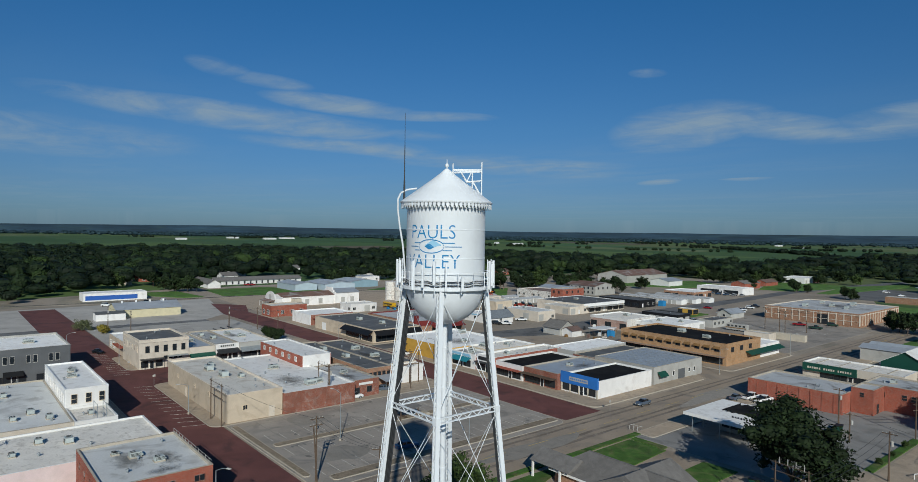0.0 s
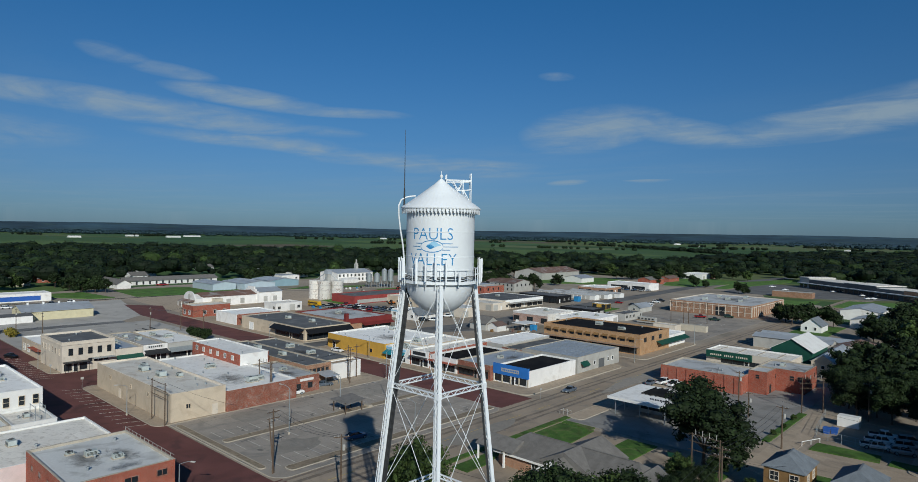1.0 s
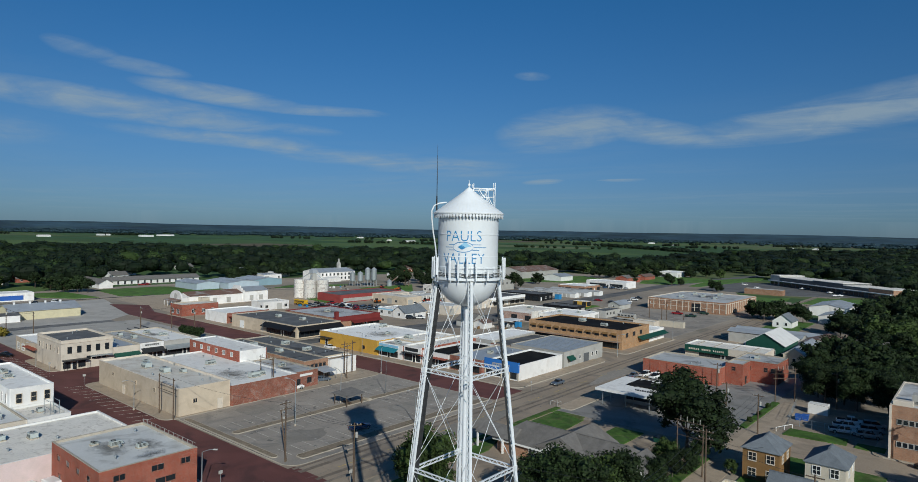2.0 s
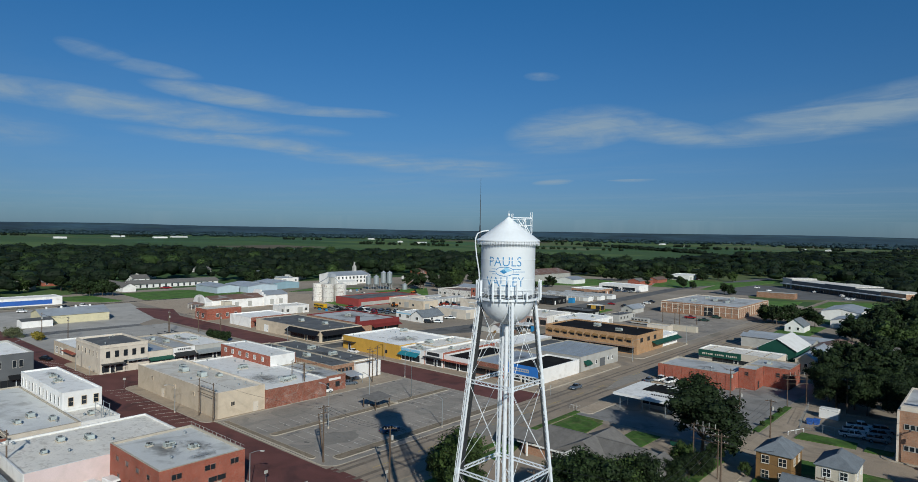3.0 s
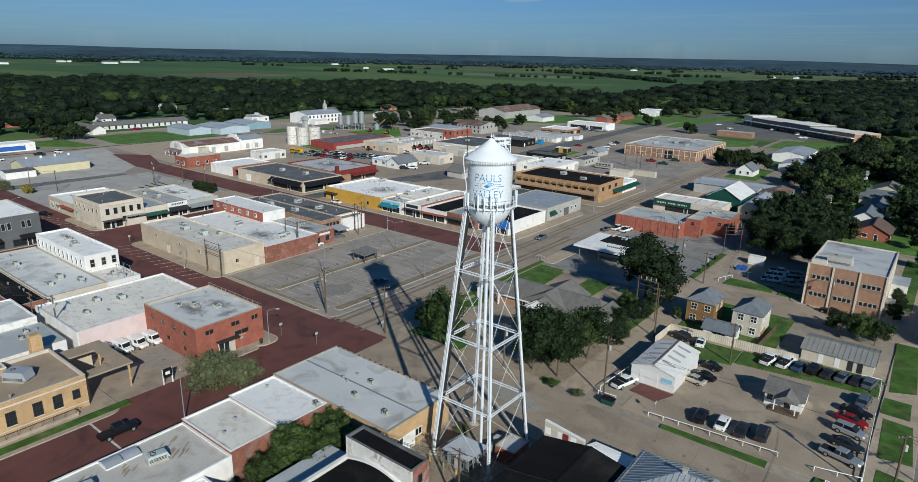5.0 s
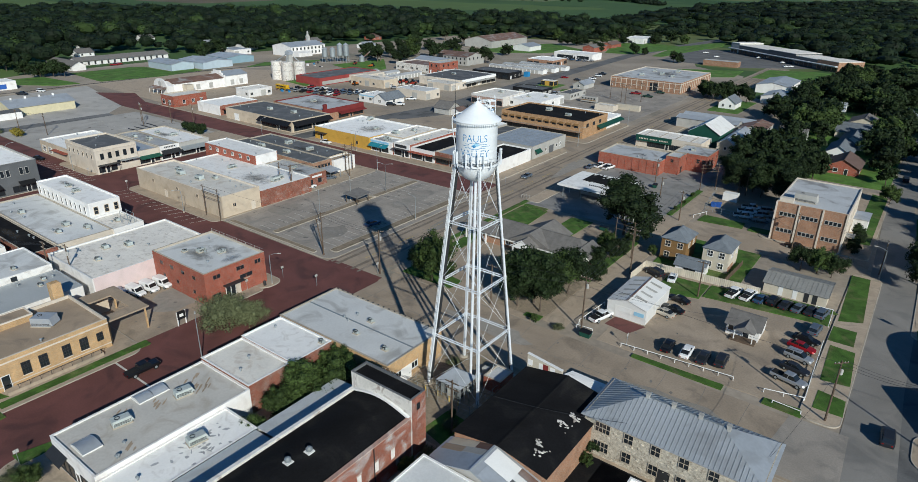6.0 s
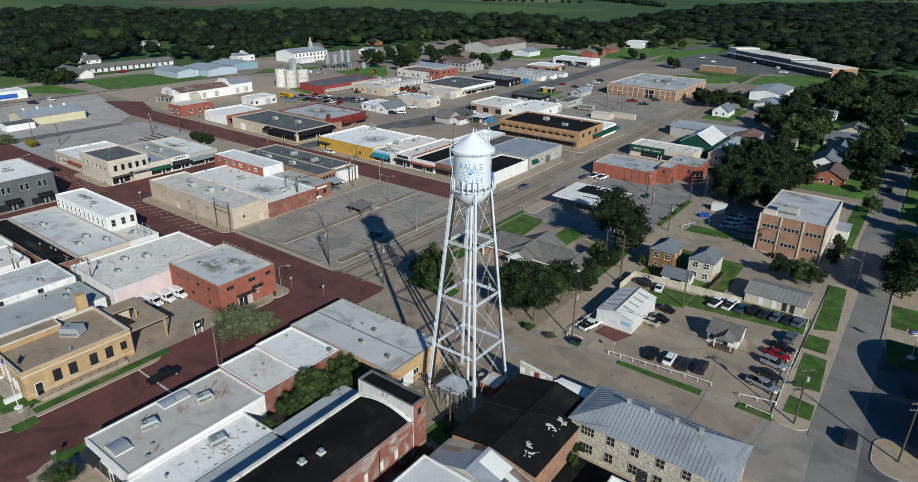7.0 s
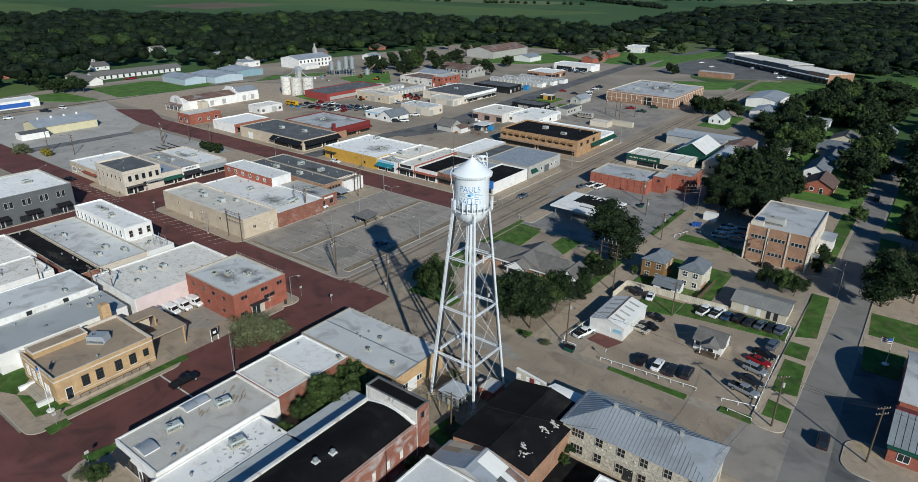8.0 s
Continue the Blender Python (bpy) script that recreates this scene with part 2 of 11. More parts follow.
M = dict(
    ground=mat("dry_ground", (0.35, 0.295, 0.235), 0.95, var=0.2, scale=0.03, fine=0.8, stain=(0.16, 0.165, 0.115), stain_amt=0.6, stain_scale=0.025),
    concrete=mat("street_concrete", (0.352, 0.282, 0.212), 0.9, var=0.16, scale=0.12, fine=3, stain=(0.22, 0.18, 0.14), stain_amt=0.7, stain_scale=0.15),
    walk=mat("pavement_concrete", (0.42, 0.335, 0.25), 0.9, var=0.12, scale=0.3, fine=4, stain=(0.22, 0.19, 0.15), stain_amt=0.6, stain_scale=0.3),
    asphalt=mat("asphalt", (0.165, 0.163, 0.158), 0.9, var=0.16, scale=0.1, fine=5, stain=(0.06, 0.06, 0.062), stain_amt=0.6, stain_scale=0.12),
    east_road=mat("bleached_street_asphalt", (0.265, 0.248, 0.225), 0.9, var=0.14, scale=0.1, fine=5, stain=(0.17, 0.165, 0.155), stain_amt=0.6, stain_scale=0.16),
    lot=mat("car_park_asphalt", (0.345, 0.306, 0.264), 0.92, var=0.15, scale=0.1, fine=4, stain=(0.22, 0.205, 0.185), stain_amt=0.7, stain_scale=0.16),
    lot_pale=mat("bleached_lot_asphalt", (0.43, 0.405, 0.37), 0.92, var=0.13, scale=0.08, fine=4, stain=(0.32, 0.30, 0.27), stain_amt=0.7, stain_scale=0.12),
    bright_blue=mat("bright_blue_paint", (0.03, 0.165, 0.50), 0.6, var=0.06),
    street=mat("worn_street", (0.345, 0.278, 0.210), 0.9, var=0.12, scale=0.08, fine=4, stain=(0.22, 0.19, 0.16), stain_amt=0.7, stain_scale=0.12),
    redbrick_road=mat("red_brick_paving", (0.150, 0.060, 0.052), 0.85, var=0.18, scale=0.15, fine=5, stain=(0.075, 0.036, 0.034), stain_amt=0.7, stain_scale=0.12),
    kerb=mat("kerb_concrete", (0.42, 0.37, 0.30), 0.9, var=0.12, scale=0.6),
    grass=mat("mown_grass", (0.056, 0.122, 0.020), 0.95, var=0.35, scale=0.4, fine=7, bump=0.4, stain=(0.16, 0.14, 0.07), stain_amt=0.5, stain_scale=0.22),
    grass_fresh=mat("fresh_grass", (0.085, 0.178, 0.032), 0.95, var=0.3, scale=0.2, fine=3, bump=0.2, stain=(0.16, 0.16, 0.07), stain_amt=0.4, stain_scale=0.1),
    roof_white=mat("white_roof_membrane", (0.82, 0.775, 0.70), 0.8, var=0.08, scale=0.2, fine=3, stain=(0.46, 0.41, 0.35), stain_amt=0.6, stain_scale=0.7),
    roof_bright=mat("bright_white_roof", (0.90, 0.885, 0.85), 0.75, var=0.05, scale=0.15, fine=3, stain=(0.52, 0.48, 0.43), stain_amt=0.4, stain_scale=0.45),
    roof_pale=mat("pale_grey_roof", (0.63, 0.635, 0.62), 0.8, var=0.08, scale=0.12, fine=3, stain=(0.34, 0.33, 0.31), stain_amt=0.7, stain_scale=0.16),
    roof_cream=mat("stained_cream_roof", (0.70, 0.665, 0.60), 0.85, var=0.08, scale=0.2, fine=3, stain=(0.46, 0.38, 0.30), stain_amt=0.55, stain_scale=0.35),
    roof_beige=mat("weathered_beige_roof", (0.50, 0.475, 0.43), 0.88, var=0.08, scale=0.2, fine=3, stain=(0.36, 0.31, 0.25), stain_amt=0.5, stain_scale=0.3),
    roof_olive=mat("dull_olive_sheet_roof", (0.27, 0.265, 0.245), 0.6, var=0.12, scale=0.3, fine=3, stain=(0.20, 0.195, 0.18), stain_amt=0.6, stain_scale=0.3),
    lot_grey=mat("cracked_grey_asphalt", (0.275, 0.265, 0.25), 0.92, var=0.15, scale=0.1, fine=4, stain=(0.17, 0.165, 0.155), stain_amt=0.7, stain_scale=0.16),
    roof_grey=mat("grey_roof", (0.47, 0.48, 0.485), 0.85, var=0.1, scale=0.12, fine=3, stain=(0.20, 0.19, 0.18), stain_amt=0.8, stain_scale=0.14),
    roof_tan=mat("tan_gravel_roof", (0.37, 0.285, 0.205), 0.95, var=0.14, scale=0.2, fine=6, stain=(0.18, 0.15, 0.12), stain_amt=0.6, stain_scale=0.2),
    roof_black=mat("black_tar_roof", (0.011, 0.011, 0.012), 0.95, var=0.3, scale=0.2, fine=4, spec=0.12, stain=(0.022, 0.021, 0.019), stain_amt=0.7, stain_scale=0.2),
    roof_dark=mat("dark_grey_roof", (0.12, 0.125, 0.13), 0.85, var=0.15, scale=0.2, fine=4, stain=(0.20, 0.20, 0.20), stain_amt=0.6, stain_scale=0.2),
    metal_roof=mat("galvanised_roof_sheet", (0.46, 0.49, 0.52), 0.5, 0.35, var=0.08, scale=0.15, fine=2, stain=(0.34, 0.35, 0.36), stain_amt=0.6, stain_scale=0.2, bump=0.05),
    metal_white=mat("white_sheet_metal", (0.74, 0.73, 0.70), 0.5, 0.0, var=0.05, scale=0.3, fine=2, bump=0.05, stain=(0.5, 0.45, 0.38), stain_amt=0.3),
    rust=mat("rusted_sheet_roof", (0.19, 0.115, 0.09), 0.8, 0.1, var=0.2, scale=0.2, fine=2, stain=(0.33, 0.32, 0.31), stain_amt=0.8, stain_scale=0.15),
    shingle=mat("grey_shingles", (0.17, 0.16, 0.15), 0.95, var=0.16, scale=0.8, fine=8),
    shingle_blue=mat("blue_grey_shingles", (0.16, 0.18, 0.20), 0.95, var=0.16, scale=0.8, fine=8),
    shingle_brown=mat("brown_shingles", (0.15, 0.10, 0.085), 0.95, var=0.16, scale=0.8, fine=8),
    brick_red=brick_mat("red_brick", (0.36, 0.088, 0.052), (0.30, 0.19, 0.15)),
    brick_old=brick_mat("old_red_brick", (0.275, 0.088, 0.056), (0.28, 0.19, 0.15), (0.44, 0.34, 0.28), 0.30),
    brick_worn=brick_mat("worn_red_brick", (0.31, 0.098, 0.060), (0.30, 0.20, 0.16), (0.52, 0.43, 0.37), 0.6),
    brick_faded=brick_mat("faded_pink_brick", (0.42, 0.26, 0.21), (0.45, 0.38, 0.32), (0.60, 0.52, 0.46), 0.5),
    brick_brown=brick_mat("brown_brick", (0.36, 0.19, 0.115), (0.36, 0.27, 0.20)),
    brick_tan=brick_mat("golden_tan_brick", (0.52, 0.33, 0.16), (0.5, 0.38, 0.25)),
    plaster_tan=mat("tan_stucco", (0.57, 0.475, 0.36), 0.9, var=0.08, scale=0.3, stain=(0.36, 0.28, 0.2), stain_amt=0.4),
    plaster_cream=mat("cream_stucco", (0.64, 0.565, 0.47), 0.9, var=0.08, scale=0.3, stain=(0.45, 0.37, 0.29), stain_amt=0.4),
    plaster_white=mat("white_plaster", (0.78, 0.76, 0.73), 0.85, var=0.06, scale=0.3, stain=(0.52, 0.47, 0.42), stain_amt=0.4),
    roof_sheet=mat("grey_roof_sheet", (0.44, 0.46, 0.46), 0.6, var=0.06, scale=0.15, fine=3, stain=(0.34, 0.35, 0.35), stain_amt=0.6, stain_scale=0.2, bump=0.05),
    old_white=mat("stained_white_wall", (0.74, 0.72, 0.68), 0.88, var=0.1, scale=0.4, stain=(0.46, 0.42, 0.37), stain_amt=0.6, stain_scale=0.5),
    plaster_pink=mat("pale_pink_plaster", (0.74, 0.60, 0.58), 0.85, var=0.06, scale=0.3, stain=(0.6, 0.5, 0.46), stain_amt=0.4),
    plaster_grey=mat("grey_painted_wall", (0.11, 0.115, 0.12), 0.85, var=0.1, scale=0.3),
    plaster_lgrey=mat("light_grey_wall", (0.42, 0.41, 0.38), 0.85, var=0.08, scale=0.3, stain=(0.3, 0.28, 0.25), stain_amt=0.4),
    old_plaster=mat("peeling_plaster", (0.66, 0.63, 0.58), 0.9, var=0.12, scale=0.5, stain=(0.28, 0.22, 0.19), stain_amt=0.9, stain_scale=0.5),
    pale_yellow=mat("pale_yellow_siding", (0.60, 0.54, 0.36), 0.8, var=0.08, scale=0.5),
    brick_orange=brick_mat("orange_tan_brick", (0.46, 0.262, 0.13), (0.46, 0.34, 0.22)),
    yellow=mat("mustard_yellow_wall", (0.52, 0.30, 0.055), 0.85, var=0.1, scale=0.3),
    metal_pale=mat("pale_blue_grey_sheet_metal", (0.42, 0.50, 0.55), 0.5, var=0.06, scale=0.3, bump=0.05),
    red_barn=mat("faded_red_sheet", (0.30, 0.055, 0.05), 0.6, var=0.12),
    unit_metal=mat("weathered_unit_metal", (0.49, 0.53, 0.50), 0.5, 0.2, var=0.1, scale=1.0, bump=0.03),
    metal_blue=mat("pale_blue_sheet_metal", (0.27, 0.40, 0.46), 0.5, var=0.06, scale=0.3, bump=0.05),
    blue=mat("blue_paint", (0.035, 0.12, 0.42), 0.6, var=0.08),
    teal=mat("teal_awning", (0.02, 0.20, 0.25), 0.6, var=0.1),
    green=mat("dark_green_paint", (0.012, 0.075, 0.052), 0.6, var=0.1),
    red_paint=mat("red_paint", (0.19, 0.032, 0.030), 0.6, var=0.1),
    black=mat("black_paint", (0.014, 0.014, 0.015), 0.5, var=0.1),
    steel=mat("white_tower_paint", (0.77, 0.80, 0.82), 0.45, var=0.03, scale=0.3, fine=3, bump=0.03, stain=(0.70, 0.72, 0.73), stain_amt=0.4, stain_scale=0.35),
    text_blue=mat("blue_lettering", (0.03, 0.22, 0.46), 0.5, var=0.05),
    text_pale=mat("pale_blue_paint", (0.30, 0.55, 0.72), 0.5, var=0.05),
    grey_metal=mat("grey_metal", (0.33, 0.36, 0.37), 0.5, 0.4, var=0.1, scale=1.0, bump=0.03),
    dark_metal=mat("dark_metal", (0.05, 0.052, 0.055), 0.5, 0.4, var=0.1, scale=1.0, bump=0.03),
    white=mat("white_paint", (0.80, 0.79, 0.76), 0.6, var=0.05),
    wood=mat("weathered_pole_wood", (0.12, 0.085, 0.06), 0.9, var=0.2, scale=1.0, fine=8),
    wood_brown=mat("brown_timber_siding", (0.22, 0.125, 0.05), 0.8, var=0.12, scale=0.6),
    siding_tan=mat("pale_tan_siding", (0.56, 0.50, 0.40), 0.8, var=0.08, scale=0.6),
    bark=mat("bark", (0.11, 0.085, 0.065), 0.95, var=0.2, scale=2, fine=9),
    leaf=leaf_mat("leaves", (0.026, 0.046, 0.014), (0.009, 0.016, 0.006)),
    leaf_olive=leaf_mat("olive_leaves", (0.135, 0.150, 0.075), (0.070, 0.080, 0.040)),
    leaf_light=leaf_mat("light_leaves", (0.062, 0.098, 0.025), (0.022, 0.038, 0.011)),
    # distance haze is painted into these leaves as a blue tint
    leaf_hazed=leaf_mat("haze_tinted_leaves", (0.028, 0.056, 0.066), (0.017, 0.036, 0.046)),
    field_brown=mat("ploughed_field", (0.135, 0.105, 0.070), 0.95, var=0.2, scale=0.01, fine=0.1, bump=0.0),
    field_pale=mat("ripe_field", (0.135, 0.165, 0.070), 0.95, var=0.2, scale=0.01, fine=0.1, bump=0.0),
    field_bright=mat("green_field", (0.052, 0.118, 0.042), 0.95, var=0.2, scale=0.01, fine=0.1, bump=0.0),
    leaf_far=leaf_mat("wood_leaves", (0.0105, 0.0205, 0.0085), (0.0055, 0.0110, 0.0050)),
    leaf_mid=leaf_mat("green_wood_leaves", (0.018, 0.034, 0.011), (0.010, 0.019, 0.007)),
    leaf_fair=leaf_mat("light_wood_leaves", (0.036, 0.062, 0.016), (0.020, 0.036, 0.010)),
    leaf_yellow=leaf_mat("yellow_leaves", (0.30, 0.22, 0.03), (0.12, 0.12, 0.03)),
    glass=glass_mat("dark_window_glass", (0.02, 0.025, 0.03)),
    glass_car=glass_mat("car_glass", (0.015, 0.018, 0.02), 0.05),
    rubber=mat("rubber", (0.015, 0.015, 0.015), 0.9, var=0.1),
    stone=mat("rough_stone", (0.52, 0.47, 0.38), 0.95, var=0.28, scale=2.2, fine=5, bump=0.7, stain=(0.26, 0.21, 0.16), stain_amt=0.7, stain_scale=2.6),
    mortar=mat("mortar", (0.30, 0.27, 0.23), 0.95, var=0.12, scale=1.0),
    road_paint=mat("worn_white_paint", (0.56, 0.53, 0.47), 0.8, var=0.25, scale=1.0, fine=5),
    yellow_paint=mat("yellow_road_paint", (0.50, 0.36, 0.10), 0.8, var=0.2, scale=1.0, fine=5),
)


# ---------------------------------------------------------------- mesh helpers
class Geo:
    """Collects vertices and faces in world coordinates."""

    def __init__(self):
        self.v, self.f = [], []

    def add(self, verts, faces):
        k = len(self.v)
        self.v += [tuple(p) for p in verts]
        self.f += [tuple(k + i for i in f) for f in faces]
        return self

    def box(self, x0, x1, y0, y1, z0, z1):
        v = [(x0, y0, z0), (x1, y0, z0), (x1, y1, z0), (x0, y1, z0), (x0, y0, z1), (x1, y0, z1), (x1, y1, z1), (x0, y1, z1)]
        return self.add(v, [(3, 2, 1, 0), (4, 5, 6, 7), (0, 1, 5, 4), (1, 2, 6, 5), (2, 3, 7, 6), (3, 0, 4, 7)])

    def slab(self, x0, x1, y0, y1, z0, z1, e=0.05):
        """A box whose upper edges are worn round."""
        e = min(e, (x1 - x0) / 3, (y1 - y0) / 3, (z1 - z0) / 2)
        self.loft([[(x0, y0, z0), (x1, y0, z0), (x1, y1, z0), (x0, y1, z0)], [(x0, y0, z1 - e), (x1, y0, z1 - e), (x1, y1, z1 - e), (x0, y1, z1 - e)],
                   [(x0 + e, y0 + e, z1), (x1 - e, y0 + e, z1), (x1 - e, y1 - e, z1), (x0 + e, y1 - e, z1)]])
        return self

    def prism(self, pts, z0, z1):
        n = len(pts)
        v = [(x, y, z0) for x, y in pts] + [(x, y, z1) for x, y in pts]
        return self.add(v, [tuple(range(n))[::-1], tuple(range(n, 2 * n))] + [(i, (i + 1) % n, n + (i + 1) % n, n + i) for i in range(n)])

    def loft(self, rings, closed=True, caps=True):
        n = len(rings[0])
        v = [p for r in rings for p in r]
        f = []
        for j in range(len(rings) - 1):
            for i in range(n if closed else n - 1):
                a, b = j * n + i, j * n + (i + 1) % n
                f.append((a, b, b + n, a + n))
        if caps:
            f += [tuple(range(n))[::-1], tuple(range((len(rings) - 1) * n, len(rings) * n))]
        return self.add(v, f)

    def tube(self, p0, p1, r0, r1=None, seg=8, caps=True):
        p0, p1 = Vector(p0), Vector(p1)
        r1 = r0 if r1 is None else r1
        d = (p1 - p0).normalized()
        a = d.orthogonal().normalized()
        b = d.cross(a)
        ring = lambda p, r: [p + (a * math.cos(2 * math.pi * i / seg) + b * math.sin(2 * math.pi * i / seg)) * r for i in range(seg)]
        return self.loft([ring(p0, r0), ring(p1, r1)], caps=caps)

    def turned(self, profile, cx, cy, seg=32, caps=True):
        return self.loft([[(cx + r * math.cos(2 * math.pi * i / seg), cy + r * math.sin(2 * math.pi * i / seg), z) for i in range(seg)] for r, z in profile], caps=caps)

    def bar(self, p0, p1, w, h, up=(0, 0, 1)):
        """A rectangular bar between two points."""
        p0, p1 = Vector(p0), Vector(p1)
        d = (p1 - p0).normalized()
        s = d.cross(Vector(up))
        s = (s if s.length > 1e-4 else d.orthogonal()).normalized()
        u = s.cross(d).normalized()
        ring = lambda p: [p + s * (a * w / 2) + u * (b * h / 2) for a, b in ((-1, -1), (1, -1), (1, 1), (-1, 1))]
        return self.loft([ring(p0), ring(p1)])

    def mesh(self, name, origin=(0, 0, 0), smooth=False):
        me = bpy.data.meshes.new(name)
        o = Vector(origin)
        me.from_pydata([tuple(Vector(p) - o) for p in self.v] if o.length else self.v, [], self.f)
        bm = bmesh.new()
        bm.from_mesh(me)
        bmesh.ops.recalc_face_normals(bm, faces=bm.faces)
        bm.to_mesh(me)
        bm.free()
        if smooth:
            for p in me.polygons:
                p.use_smooth = True
        return me


def where(ob):
    p = Vector((0, 0, 0))
    while ob:
        p, ob = p + Vector(ob.location), ob.parent
    return p


def part(name, geo, material, parent=None, label="", smooth=False):
    """One mesh object under a thing or a part; geo is in world coordinates."""
    o = where(parent)
    ob = new(name, geo.mesh(name, o, smooth))
    ob.data.materials.append(material)
    ob.parent = parent
    if label:
        ob["label"] = label
    return ob


def thing(name, label, category, at=(0, 0, 0), group="", kind=""):
    ob = new(name)
    ob.empty_display_size = 0.5
    ob.location = at
    return tagged(ob, label, category, group, kind)


def solid(name, geo, material, label, category, group="", kind="", smooth=False):
    """A thing of one mesh."""
    xs, ys, zs = zip(*geo.v)
    o = ((min(xs) + max(xs)) / 2, (min(ys) + max(ys)) / 2, min(zs))
    ob = new(name, geo.mesh(name, o, smooth))
    ob.location = o
    ob.data.materials.append(material)
    return tagged(ob, label, category, group, kind)


# ---------------------------------------------------------------- ground, streets, lots
def ground_material():
    m = mat("open_country", (0.058, 0.103, 0.038), 0.95, var=0.16, scale=0.004, fine=0.05, bump=0.0)
    n, l = m.node_tree.nodes, m.node_tree.links
    bsdf = n["Principled BSDF"]
    old = bsdf.inputs["Base Color"].links[0].from_socket
    geo = n.new("ShaderNodeNewGeometry")
    mp = n.new("ShaderNodeMapping")
    mp.inputs["Scale"].default_value = (0.0016, 0.0032, 0)
    mp.inputs["Rotation"].default_value = (0, 0, radians(12))
    l.new(geo.outputs["Position"], mp.inputs["Vector"])
    vo = n.new("ShaderNodeTexVoronoi")
    vo.distance, vo.inputs["Scale"].default_value = "CHEBYCHEV", 1.0
    l.new(mp.outputs[0], vo.inputs["Vector"])
    s = n.new("ShaderNodeSeparateColor")
    l.new(vo.outputs["Color"], s.inputs[0])
    rp = n.new("ShaderNodeValToRGB")
    el = rp.color_ramp.elements
    rp.color_ramp.interpolation = "CONSTANT"
    el[0].position, el[0].color = 0.0, (0.9, 1.0, 0.8, 1)
    el[1].position, el[1].color = 0.40, (0.6, 0.8, 0.6, 1)
    for p, c in ((0.6, (1.5, 1.35, 1.0, 1)), (0.75, (1.0, 1.15, 0.8, 1)), (0.9, (1.9, 1.35, 1.3, 1))):
        e = el.new(p)
        e.color = c
    l.new(s.outputs[0], rp.inputs[0])
    mx = n.new("ShaderNodeMix")
    mx.data_type, mx.blend_type = "RGBA", "MULTIPLY"
    mx.inputs["Factor"].default_value = 1.0
    l.new(old, mx.inputs["A"])
    l.new(rp.outputs[0], mx.inputs["B"])
    l.new(mx.outputs["Result"], bsdf.inputs["Base Color"])
    return m


gr = Geo()
R = 7000
gr.loft([[(r * math.cos(a * math.pi / 16), r * math.sin(a * math.pi / 16), -0.15) for a in range(32)] for r in (R, 2000, 600, 1)], caps=False)
gr.add([(math.cos(a * math.pi / 16), math.sin(a * math.pi / 16), -0.15) for a in range(32)], [tuple(range(32))])
tagged(part("ground", gr, ground_material()), "flat green and brown farm country reaching the horizon", "ground", kind="structure")


def ground_sheet(name, pts, z, material, label, category="pavement", base=-0.14):
    """A flat paved or planted area with a real edge, z above the streets' level."""
    return tagged(part(name, Geo().prism(pts, base, z), material), label, category, kind="structure")


def rect(x0, x1, y0, y1):
    return [(x0, y0), (x1, y0), (x1, y1), (x0, y1)]


def chamfered(x0, x1, y0, y1, r=3.0, seg=5):
    """A rectangle with rounded corners."""
    out = []
    for cx, cy, a0 in ((x1 - r, y0 + r, -90), (x1 - r, y1 - r, 0), (x0 + r, y1 - r, 90), (x0 + r, y0 + r, 180)):
        out += [(cx + r * math.cos(radians(a0 + 90 * k / seg)), cy + r * math.sin(radians(a0 + 90 * k / seg))) for k in range(seg + 1)]
    return out


SLABS = iter(range(1000))


def raised(name, x0, x1, y0, y1, material, label, r=2.5, z=0.13, category="pavement"):
    """A raised slab edged with a kerb of its own, each a few millimetres off its neighbours."""
    z += 0.004 * (next(SLABS) % 7)
    ob = ground_sheet(name, chamfered(x0 + 0.18, x1 - 0.18, y0 + 0.18, y1 - 0.18, max(r - 0.18, 0.05)), z, material, label, category)
    o, i = chamfered(x0, x1, y0, y1, r), chamfered(x0 + 0.18, x1 - 0.18, y0 + 0.18, y1 - 0.18, max(r - 0.18, 0.05))
    n = len(o)
    g = Geo()
    g.loft([[(x, y, -0.14) for x, y in o], [(x, y, z - 0.01) for x, y in o], [(x * 0.8 + u * 0.2, y * 0.8 + v * 0.2, z + 0.012) for (x, y), (u, v) in zip(o, i)], [(x, y, z + 0.012) for x, y in i], [(x, y, -0.14) for x, y in i]], caps=False)
    tagged(part("kerb", g, M["kerb"]), "pale concrete kerb round a raised pavement", "kerb", kind="structure")
    return ob


# town floor, and the streets as sheets a few millimetres above one another
ground_sheet("town_ground", [(-340, -160), (150, -160), (80, 130), (60, 235), (-45, 330), (-58, 400), (-100, 430), (-150, 560), (-228, 592), (-246, 538), (-300, 528), (-384, 500), (-398, 330), (-412, 240), (-410, 95)], -0.06, M["ground"], "dry bare ground between the town's lots", "ground", -0.149)
ground_sheet("road_brick_west", rect(-54, -38, -90, 19), 0.0, M["redbrick_road"], "dark red brick-paved street", "road")
ground_sheet("road_brick_main", rect(-330, -37.5, 2.5, 17.5), 0.004, M["redbrick_road"], "dark red brick-paved street", "road")
ground_sheet("road_brick_north", rect(-270, -55, 79, 91.5), 0.002, M["redbrick_road"], "dark red brick-paved street", "road")
